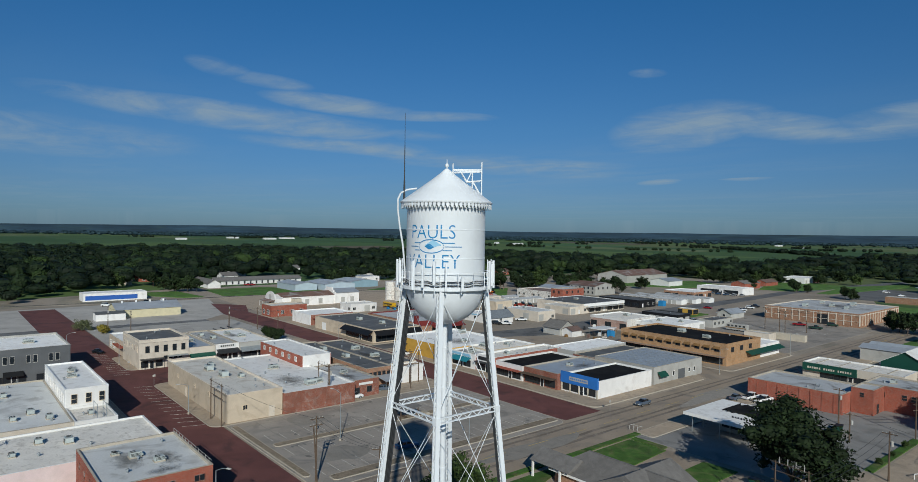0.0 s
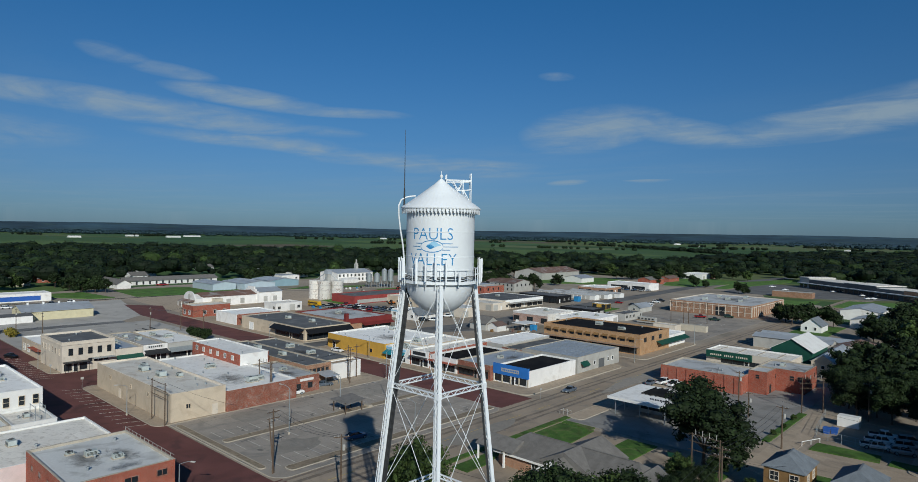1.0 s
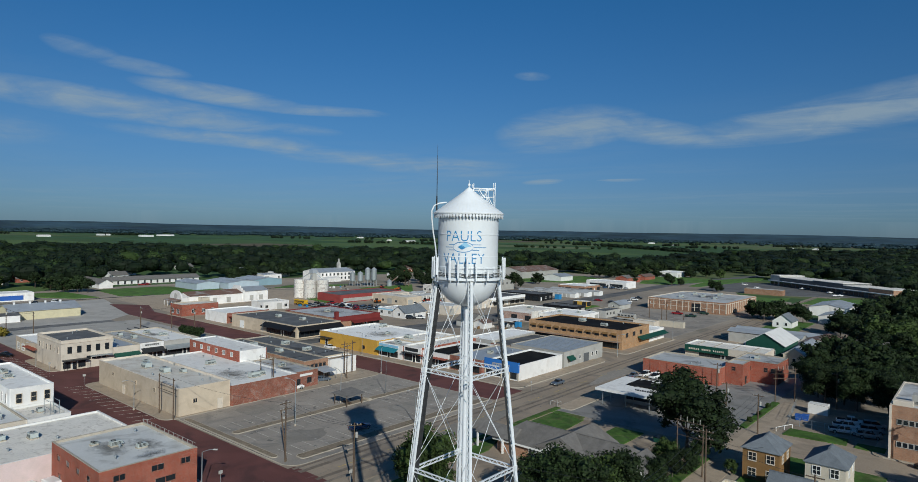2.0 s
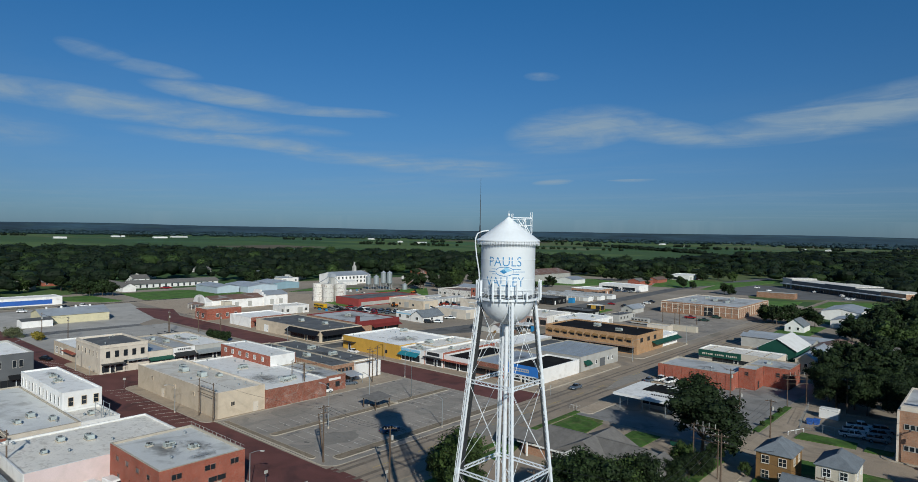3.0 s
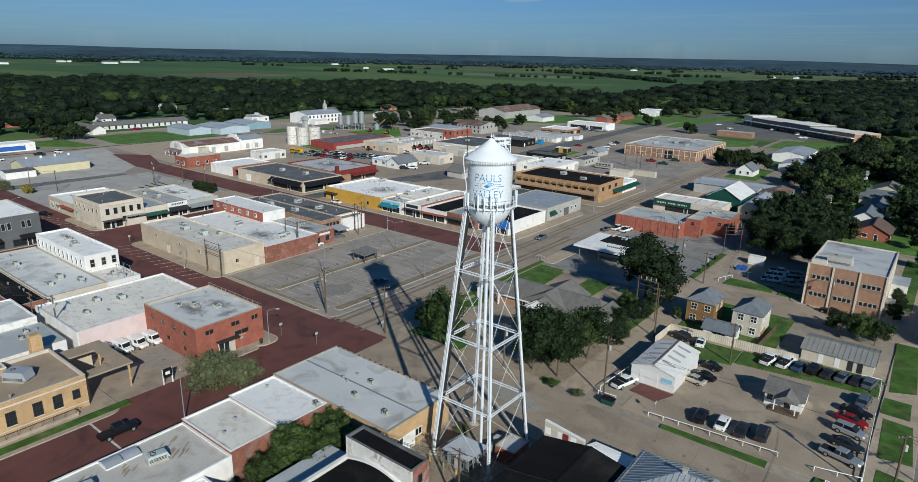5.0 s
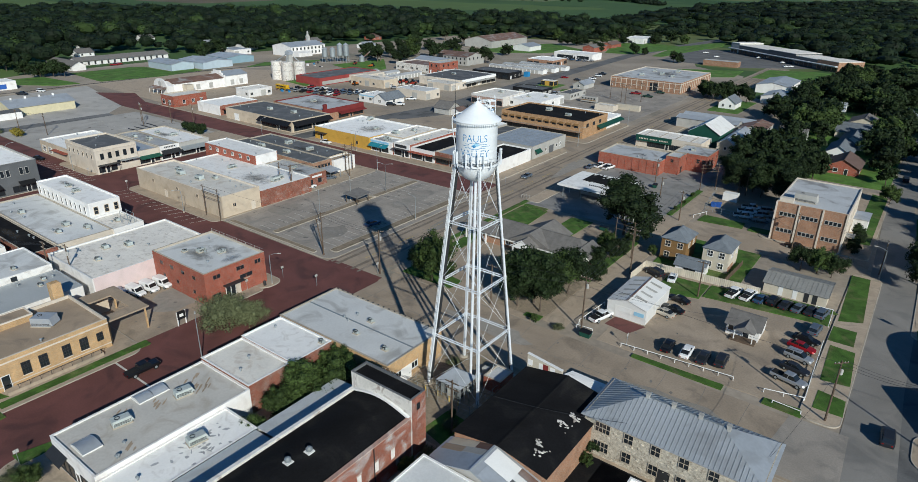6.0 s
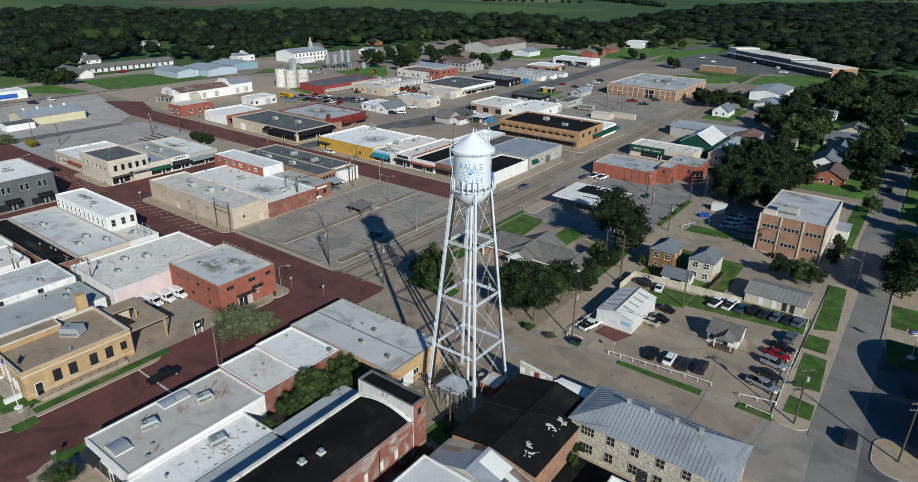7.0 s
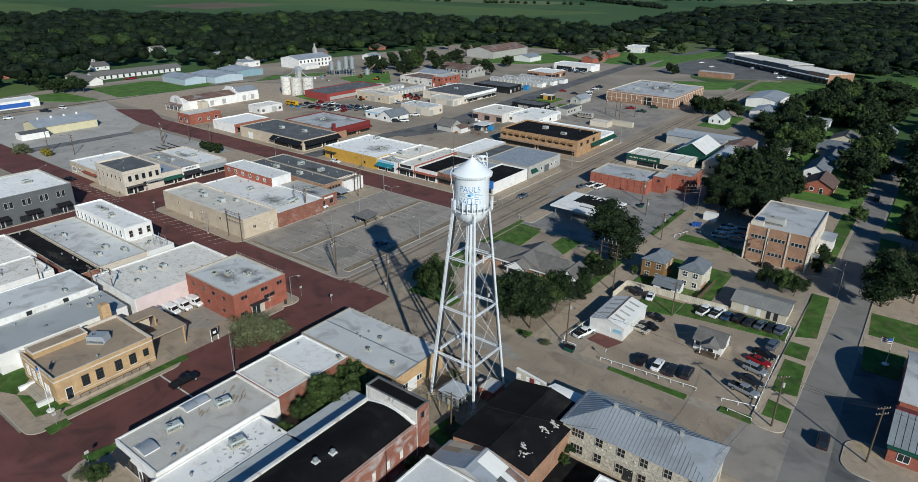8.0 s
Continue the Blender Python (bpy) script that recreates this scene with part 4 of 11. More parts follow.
# the fringe of pointed teeth hanging from the eave
tooth = Geo()
tooth.add([(0, -0.07, 0), (0, 0.07, 0), (0, 0.13, -0.18), (0, 0.0, -0.43), (0, -0.13, -0.18), (0.03, -0.07, 0), (0.03, 0.07, 0), (0.03, 0.13, -0.18), (0.03, 0.0, -0.43), (0.03, -0.13, -0.18)],
          [(4, 3, 2, 1, 0), (5, 6, 7, 8, 9), (0, 1, 6, 5), (1, 2, 7, 6), (2, 3, 8, 7), (3, 4, 9, 8), (4, 0, 5, 9)])
tooth_me = tooth.mesh("tooth")
tooth_me.materials.append(M["steel"])
for k in range(68):
    a = 2 * math.pi * k / 68
    ob = new("tooth", tooth_me)
    ob.parent = roof
    ob.matrix_basis = pose(3.33 * math.cos(a), 3.33 * math.sin(a), EAVE_Z - 0.1, 0, 0, math.degrees(a))
# gallery
deck = part("gallery_deck", Geo().turned([(2.9, BOWL_Z - 0.12), (3.24, BOWL_Z - 0.12), (3.24, BOWL_Z + 0.02), (2.9, BOWL_Z + 0.02)], 0, 0, 48, caps=False), M["steel"], tower)
part("gallery_edge", Geo().turned([(3.22, BOWL_Z - 0.20), (3.27, BOWL_Z - 0.20), (3.27, BOWL_Z + 0.04), (3.22, BOWL_Z + 0.04)], 0, 0, 48, caps=False), M["steel"], deck)
def hoop(r, z, thick, wave=0.0, seg=64):
    """One unbroken round bar or cable bent into a ring."""
    rings = []
    for k in range(seg + 1):
        a = 2 * math.pi * k / seg
        dz = wave * math.sin(a * 9) + wave * 0.6 * math.sin(a * 17 + 1)
        rings.append([((r + thick * math.cos(q)) * math.cos(a), (r + thick * math.cos(q)) * math.sin(a), z + dz + thick * math.sin(q)) for q in (0.0, 1.05, 2.09, 3.14, 4.19, 5.24)])
    return Geo().loft(rings, caps=False)


for z in (0.55, 1.05):
    part("rail", hoop(3.24, BOWL_Z + z, 0.022), M["steel"], deck)
for k in range(16):
    a = 2 * math.pi * k / 16
    part("rail_post", Geo().tube((3.24 * math.cos(a), 3.24 * math.sin(a), BOWL_Z), (3.24 * math.cos(a), 3.24 * math.sin(a), BOWL_Z + 1.1), 0.028, seg=6), M["steel"], deck)
# aerial panels on the rail, in three fans, and their cables
for a0, count, gap in ((-58, 4, 13.5), (36, 4, 8), (-112, 3, 7), (-19, 1, 8), (158, 4, 12)):
    for k in range(count):
        a = radians(a0 + (k - count / 2 + 0.5) * gap)
        c, s = math.cos(a), math.sin(a)
        h = 0.9 if count == 1 else 1.75 if k % 2 else 2.0
        g = Geo().tube((3.42 * c, 3.42 * s, BOWL_Z - 0.4), (3.42 * c, 3.42 * s, BOWL_Z + h), 0.035, seg=6)
        g.bar((3.2 * c, 3.2 * s, BOWL_Z + 0.6), (3.55 * c, 3.55 * s, BOWL_Z + 0.6), 0.06, 0.06)
        mount = part("aerial_mount", g, M["steel"], tower)
        g = Geo()
        w = 0.07 if k % 2 else 0.10
        g.loft([[(3.53 * c - s * q * w + c * d, 3.53 * s + c * q * w + s * d, z) for q, d in ((-1, 0), (1, 0), (1, 0.10), (0.6, 0.15), (-0.6, 0.15), (-1, 0.10))] for z in (BOWL_Z - 0.15 + 0.2 * (k % 3), BOWL_Z + h - 0.1)])
        part("aerial_panel", g, M["steel"], mount)
for z, r in ((BOWL_Z + 0.12, 3.04), (BOWL_Z + 0.42, 3.12), (BOWL_Z + 0.30, 3.18)):
    part("cable", hoop(r, z, 0.030, 0.05), M["dark_metal"], tower, "black cable looped round the gallery")
# the directions across and along the tower's open side
RV, DV = Vector((0.63, 0.776, 0)), Vector((0.776, -0.63, 0))
p = RV * -3.15
g = Geo().tube((p.x, p.y, EAVE_Z - 0.1), (p.x, p.y, EAVE_Z + 1.6), 0.09, 0.06, 8).tube((p.x, p.y, EAVE_Z + 1.6), (p.x, p.y, EAVE_Z + 4.2), 0.04, 0.03, 6).tube((p.x, p.y, EAVE_Z + 4.2), (p.x, p.y, EAVE_Z + 6.6), 0.022, 0.012, 6)
part("mast_aerial", g, M["dark_metal"], tower, "slim dark whip aerial above the eave")
g = Geo()
prev = None
for k, (o, z) in enumerate(((-2.2, 44.85), (-2.9, 44.75), (-3.4, 44.5), (-3.62, 44.0), (-3.6, 43.2), (-3.45, 42.0), (-3.2, 40.6), (-3.05, 39.0), (-3.0, 37.9))):
    q = RV * o
    q = Vector((q.x, q.y, z))
    if prev is not None:
        g.tube(prev, q, 0.07, seg=8)
    prev = q
part("overflow_pipe", g, M["steel"], tower, "white pipe bent over the eave")
g = Geo()
q0, q1, q2 = RV * 0.45, RV * 2.6, RV * 1.9
up = lambda q, z: Vector((q.x, q.y, z))
for a, b in ((up(q0, 45.6), up(q0, 46.75)), (up(q1, 44.3), up(q1, 46.9)), (up(q2, 44.7), up(q2, 46.3)), (up(q0, 46.3), up(q1, 46.3)), (up(q0, 46.1), up(q1, 46.2)), (up(RV * 1.5, 45.4), up(q1, 45.5)), (up(RV * 1.0, 46.2), up(RV * 1.5, 45.4)), (up(q2, 46.3), up(RV * 1.5, 45.4)), (up(q2, 45.5), up(q1, 44.3))):
    g.tube(a, b, 0.045, seg=6)
    n = Vector((DV.x, DV.y, 0)) * -0.7
    g.tube(a + n, b + n, 0.04, seg=6)
g.tube(up(q0, 46.3), up(q0, 46.3) - DV * 0.7, 0.04, seg=6).tube(up(q1, 46.3), up(q1, 46.3) - DV * 0.7, 0.04, seg=6)
part("roof_rack", g, M["steel"], tower, "white tubular frame beside the roof top")

# legs
LEVELS = [0.3, 9.4, 18.9, 28.6, 37.3]
half = lambda z: 4.99 - 0.0770 * z
for sx, sy in ((-1, -1), (1, -1), (1, 1), (-1, 1)):
    at = lambda z: Vector((sx * half(z), sy * half(z), z))
    part("footing", Geo().turned([(0.75, -0.1), (0.75, 0.28), (0.55, 0.36)], sx * half(0), sy * half(0), 12), M["kerb"], tower, "concrete footing")
    lg = thing("leg", "", "", (0, 0, 0))
    lg.parent = tower
    bottom, top = at(0.3), at(37.6)
    for e in (-1, 1):
        prof = [(e * 0.185, -0.18), (e * 0.185, 0.18), (e * 0.10, 0.18), (e * 0.10, 0.145), (e * 0.15, 0.145), (e * 0.15, -0.145), (e * 0.10, -0.145), (e * 0.10, -0.18)]
        part("channel", Geo().loft([[(q.x + a_, q.y + b_, q.z) for a_, b_ in prof] for q in (bottom, top)]), M["steel"], lg, "white steel channel")
    for dy in (-1, 1):
        rings = []
        for k in range(75):
            z0 = 0.4 + k * 0.5
            q = at(z0) + Vector(((0.15 if k % 2 else -0.15), dy * 0.165, 0))
            rings.append([q + Vector((0, o, dz)) for o, dz in ((-0.015, -0.06), (0.015, -0.06), (0.015, 0.06), (-0.015, 0.06))])
        part("lacing", Geo().loft(rings), M["steel"], lg)
    for z in LEVELS[1:4]:
        part("gusset", Geo().box(at(z).x - 0.22, at(z).x + 0.22, at(z).y - 0.21, at(z).y + 0.21, z - 0.25, z + 0.25), M["steel"], lg)
corner = [(-1, -1), (1, -1), (1, 1), (-1, 1)]
for z in LEVELS[1:4]:
    for k in range(4):
        (ax, ay), (bx, by) = corner[k], corner[(k + 1) % 4]
        h = half(z)
        p0, p1 = Vector((ax * h, ay * h, z)), Vector((bx * h, by * h, z))
        g = Geo()
        for dz in (-0.18, 0.18):
            g.bar(p0 + Vector((0, 0, dz)), p1 + Vector((0, 0, dz)), 0.18, 0.07)
        n = max(6, int((p1 - p0).length / 0.45))
        for j in range(n):
            e = 1 if j % 2 else -1
            g.bar(p0.lerp(p1, j / n) + Vector((0, 0, e * 0.17)), p0.lerp(p1, (j + 1) / n) + Vector((0, 0, -e * 0.17)), 0.06, 0.04)
        part("strut", g, M["steel"], tower, "white lattice strut")
for j in range(4):
    z0, z1 = LEVELS[j] + 0.3, LEVELS[j + 1] - 0.2
    for k in range(4):
        (ax, ay), (bx, by) = corner[k], corner[(k + 1) % 4]
        for (cx, cy), (dx, dy) in (((ax, ay), (bx, by)), ((bx, by), (ax, ay))):
            h0, h1 = half(z0), half(z1)
            part("brace_rod", Geo().tube((cx * h0, cy * h0, z0), (dx * h1, dy * h1, z1), 0.024, seg=5), M["steel"], tower)
g = Geo().turned([(0.22, 0.0), (0.22, 34.85)], 0, 0, 20)
for z in range(3, 34, 3):
    g.turned([(0.22, z - 0.06), (0.26, z - 0.05), (0.26, z + 0.05), (0.22, z + 0.06)], 0, 0, 20)
part("riser_pipe", g, M["steel"], tower, "white central riser pipe", False)
g = Geo()
at = lambda z: Vector((-half(z) - 0.3, -half(z), z))
for dx in (-0.2, 0.2):
    g.tube(at(1) + Vector((0, dx, 0)), at(37.6) + Vector((0, dx, 0)), 0.03, seg=5)
for k in range(91):
    z = 1.2 + k * 0.4
    g.tube(at(z) + Vector((0, -0.2, 0)), at(z) + Vector((0, 0.2, 0)), 0.018, seg=4)
part("ladder", g, M["steel"], tower)
for sx, sy, side in ((-1, -1, 1), (1, 1, -1)):
    for o in (0.26, 0.36, 0.46, 0.56) if side > 0 else (0.28, 0.38):
        off = RV * (side * o) + DV * 0.16
        part("cable", Geo().tube((sx * half(1) + off.x, sy * half(1) + off.y, 1), (sx * half(37) + off.x, sy * half(37) + off.y, 37.6), 0.055, seg=6), M["dark_metal"], tower, "black aerial cable running up a leg")


def bent_text(words, size, azimuth, z, width, material, label):
    """Lettering wrapped on the tank."""
    cu = bpy.data.curves.new("lettering", "FONT")
    cu.body, cu.size, cu.align_x = words, size, "CENTER"
    cu.resolution_u, cu.offset = 3, -0.012
    tmp = bpy.data.objects.new("lettering_source", cu)
    scene.collection.objects.link(tmp)
    me = bpy.data.meshes.new_from_object(tmp.evaluated_get(bpy.context.evaluated_depsgraph_get()))
    bpy.data.objects.remove(tmp)
    bpy.data.curves.remove(cu)
    bm = bmesh.new()
    bm.from_mesh(me)
    xs = [v.co.x for v in bm.verts]
    k = width / (max(xs) - min(xs))
    for cut in [i * 0.15 - 3 for i in range(41)]:
        bmesh.ops.bisect_plane(bm, geom=bm.verts[:] + bm.edges[:] + bm.faces[:], plane_co=(cut, 0, 0), plane_no=(1, 0, 0))
    r = TANK_R + 0.012
    for v in bm.verts:
        a = radians(azimuth) + v.co.x * k / r
        v.co = Vector((r * math.cos(a), r * math.sin(a), z + v.co.y))
    bm.to_mesh(me)
    bm.free()
    me.name = "lettering"
    ob = new("lettering", me)
    me.materials.clear()
    me.materials.append(material)
    ob.parent = tank
    ob["label"] = label
    return ob


TXT = -60
bent_text("PAULS", 1.42, TXT, 41.17, 3.5, M["text_blue"], "blue painted word PAULS")
bent_text("VALLEY", 1.42, TXT, 39.08, 4.25, M["text_blue"], "blue painted word VALLEY")


def bent_strip(a0, a1, zf, w, material, name, n=24):
    g = Geo()
    r = TANK_R + 0.015
    ring = []
    for k in range(n + 1):
        a = radians(a0 + (a1 - a0) * k / n)
        z, ww = zf(k / n), w(k / n)
        ring.append([(r * math.cos(a), r * math.sin(a), z - ww), (r * math.cos(a), r * math.sin(a), z + ww)])
    g.loft(ring, closed=False, caps=False)
    return part(name, g, material, tank)


# the badge between the words: an oval, a plain bird-like patch and speed lines
ow, oh = 19.0, 0.47
for sgn in (-1, 1):
    bent_strip(TXT - ow, TXT + ow, lambda t: 40.62 + sgn * oh * math.sqrt(max(0, 1 - (2 * t - 1) ** 2)), lambda t: 0.035, M["text_blue"], "badge_ring")
bent_strip(TXT - 8, TXT + 15, lambda t: 40.70 + 0.10 * math.sin(t * 3), lambda t: 0.04 + 0.20 * math.sin(math.pi * t) ** 2, M["text_pale"], "badge_patch")
bent_strip(TXT - 9, TXT + 5, lambda t: 40.62 - 0.05 * t, lambda t: 0.03 + 0.16 * math.sin(math.pi * t) ** 1.5, M["text_blue"], "badge_mark")
for z, a, b in ((40.86, -28, -17), (40.60, -36, -20), (40.34, -27, -17), (40.86, 17, 34), (40.60, 20, 44), (40.34, 17, 30)):
    bent_strip(TXT + a, TXT + b, lambda t: z, lambda t: 0.028, M["text_blue"], "speed_line", 8)


# ---------------------------------------------------------------- builders for houses and shops
def face_box(face, c, u0, u1, z0, z1, d0, d1):
    """A box on a wall face at coordinate c, from depth d0 to d1 outside it."""
    g = Geo()
    if face == "x1":
        return g.box(c + d0, c + d1, u0, u1, z0, z1)
    if face == "x0":
        return g.box(c - d1, c - d0, u0, u1, z0, z1)
    if face == "y0":
        return g.box(u0, u1, c - d1, c - d0, z0, z1)
    return g.box(u0, u1, c + d0, c + d1, z0, z1)


def merge(*gs):
    out = Geo()
    for q in gs:
        out.add(q.v, q.f)
    return out


def lattice(face, c, us, zs, solid_cell, depth):
    """A connected grille: cells between the lines us and zs, filled where solid_cell says so, standing depth proud of the wall."""
    P = {"x1": lambda u, z, d: (c + d, u, z), "x0": lambda u, z, d: (c - d, u, z), "y0": lambda u, z, d: (u, c - d, z), "y1": lambda u, z, d: (u, c + d, z)}[face]
    nu, nz = len(us), len(zs)
    v = [P(u, z, d) for d in (depth, 0.0) for z in zs for u in us]
    f = []
    at = lambda i, j, k: k * nu * nz + j * nu + i
    full = lambda i, j: 0 <= i < nu - 1 and 0 <= j < nz - 1 and solid_cell(i, j)
    for i in range(nu - 1):
        for j in range(nz - 1):
            if not full(i, j):
                continue
            f.append((at(i, j, 0), at(i + 1, j, 0), at(i + 1, j + 1, 0), at(i, j + 1, 0)))
            for (di, dj), (p, q) in (((-1, 0), ((i, j + 1), (i, j))), ((1, 0), ((i + 1, j), (i + 1, j + 1))), ((0, -1), ((i, j), (i + 1, j))), ((0, 1), ((i + 1, j + 1), (i, j + 1)))):
                if not full(i + di, j + dj):
                    f.append((at(*p, 0), at(*p, 1), at(*q, 1), at(*q, 0)))
    return Geo().add(v, f)


def window(parent, face, c, u, z, w=1.0, h=1.4, trim=None, nx=1, nz=1, glass=None, sill=True):
    """A framed window proud of its wall, u its middle and z its sill height."""
    f, t = trim or M["white"], 0.09
    u0, u1, z1 = u - w / 2, u + w / 2, z + h
    us, zs = [u0 - t, u0], [z - t * (1.8 if sill else 1), z]
    for k in range(1, nx):
        us += [u0 + w * k / nx - 0.03, u0 + w * k / nx + 0.03]
    for k in range(1, nz):
        zs += [z + h * k / nz - 0.03, z + h * k / nz + 0.03]
    us, zs = us + [u1, u1 + t], zs + [z1, z1 + t]
    g = lattice(face, c, us, zs, lambda i, j: i % 2 == 0 or j % 2 == 0, 0.1)
    pane = face_box(face, c, u0, u1, z, z1, -0.02, 0.035)
    px, py, _ = g.v[0]
    if math.hypot(px + 20, py - 30) > 200:
        n = len(g.f)
        g.add(pane.v, pane.f)
        wd = part("window", g, f, parent)
        wd.data.materials.append(glass or M["glass"])
        for q in wd.data.polygons[n:]:
            q.material_index = 1
        return wd
    wd = part("window", g, f, parent)
    part("pane", pane, glass or M["glass"], wd)
    return wd


def door(parent, face, c, u, w=1.0, h=2.1, material=None, z=0.13, name="door"):
    d = part(name, face_box(face, c, u - w / 2, u + w / 2, z, z + h, 0, 0.06), material or M["glass"], parent)
    t = 0.1
    part("door_frame", lattice(face, c, [u - w / 2 - t, u - w / 2, u + w / 2, u + w / 2 + t], [z, z + h, z + h + t], lambda i, j: i != 1 or j == 1, 0.11), material or M["white"], d)
    part("handle", face_box(face, c, u + w * 0.32, u + w * 0.40, z + 0.95, z + 1.15, 0.06, 0.12), M["grey_metal"], d)
    return d


def shopfront(parent, face, c, u0, u1, h=2.5, trim=None, bay=1.6, z=0.35):
    """A run of shop windows with a door in it."""
    n = max(1, int((u1 - u0) / bay))
    w = (u1 - u0) / n
    for k in range(n):
        if k == n // 2:
            door(parent, face, c, u0 + w * (k + 0.5), min(1.0, w - 0.3), 2.2)
        else:
            window(parent, face, c, u0 + w * (k + 0.5), z + 0.25, w - 0.22, h - 0.5, trim or M["dark_metal"], sill=False)


def awning(parent, face, c, u0, u1, z, out=1.4, drop=0.7, material=None, label=""):
    """A sloping awning with a short valance."""
    def pt(d, u, zz):
        return {"x1": (c + d, u, zz), "x0": (c - d, u, zz), "y0": (u, c - d, zz), "y1": (u, c + d, zz)}[face]
    prof = [(0.0, z), (out, z - drop), (out, z - drop - 0.25), (out - 0.05, z - drop - 0.25), (out - 0.05, z - drop - 0.06), (0.0, z - 0.08)]
    return part("awning", Geo().loft([[pt(d, u0, zz) for d, zz in prof], [pt(d, u1, zz) for d, zz in prof]]), material or M["green"], parent, label)


def canopy(parent, face, c, u0, u1, z, out=1.8, material=None, posts=0):
    ob = part("canopy", face_box(face, c, u0, u1, z, z + 0.18, 0, out), material or M["dark_metal"], parent)
    for k in range(posts):
        u = u0 + 0.2 + (u1 - u0 - 0.4) * k / max(1, posts - 1)
        part("post", face_box(face, c, u - 0.05, u + 0.05, 0.1, z, out - 0.2, out - 0.1), M["dark_metal"], ob)
    return ob


def building(label, x0, x1, y0, y1, h, wall, roof, par=0.45, cap=None, name="building", category="building", walls=None):
    """A flat-roofed block: walls rising past the roof as a parapet, a coping on them, the roof inside."""
    b = thing(name, label, category, ((x0 + x1) / 2, (y0 + y1) / 2, 0))
    t = 0.22
    walls = walls or {}
    ring = {"wall_south": (x0, x1, y0, y0 + t), "wall_north": (x0, x1, y1 - t, y1), "wall_west": (x0, x0 + t, y0 + t, y1 - t), "wall_east": (x1 - t, x1, y0 + t, y1 - t)}
    for k, (a, bb, c, d) in ring.items():
        part("wall", Geo().box(a, bb, c, d, -0.1, h), walls.get(k[5:], wall), b)
    part("roof", Geo().box(x0 + t, x1 - t, y0 + t, y1 - t, h - par - 0.25, h - par), roof, b)
    e = 0.04
    g = Geo()
    o = [(x0 - e, y0 - e), (x1 + e, y0 - e), (x1 + e, y1 + e), (x0 - e, y1 + e)]
    i = [(x0 + t + e, y0 + t + e), (x1 - t - e, y0 + t + e), (x1 - t - e, y1 - t - e), (x0 + t + e, y1 - t - e)]
    g.loft([[(x, y, h) for x, y in o], [(x, y, h + 0.05) for x, y in o], [(x, y, h + 0.06) for x, y in i], [(x, y, h - par + 0.004) for x, y in i]], caps=False)
    part("coping", g, cap or M["kerb"], b)
    b["size"] = (x0, x1, y0, y1, h, par)
    return b


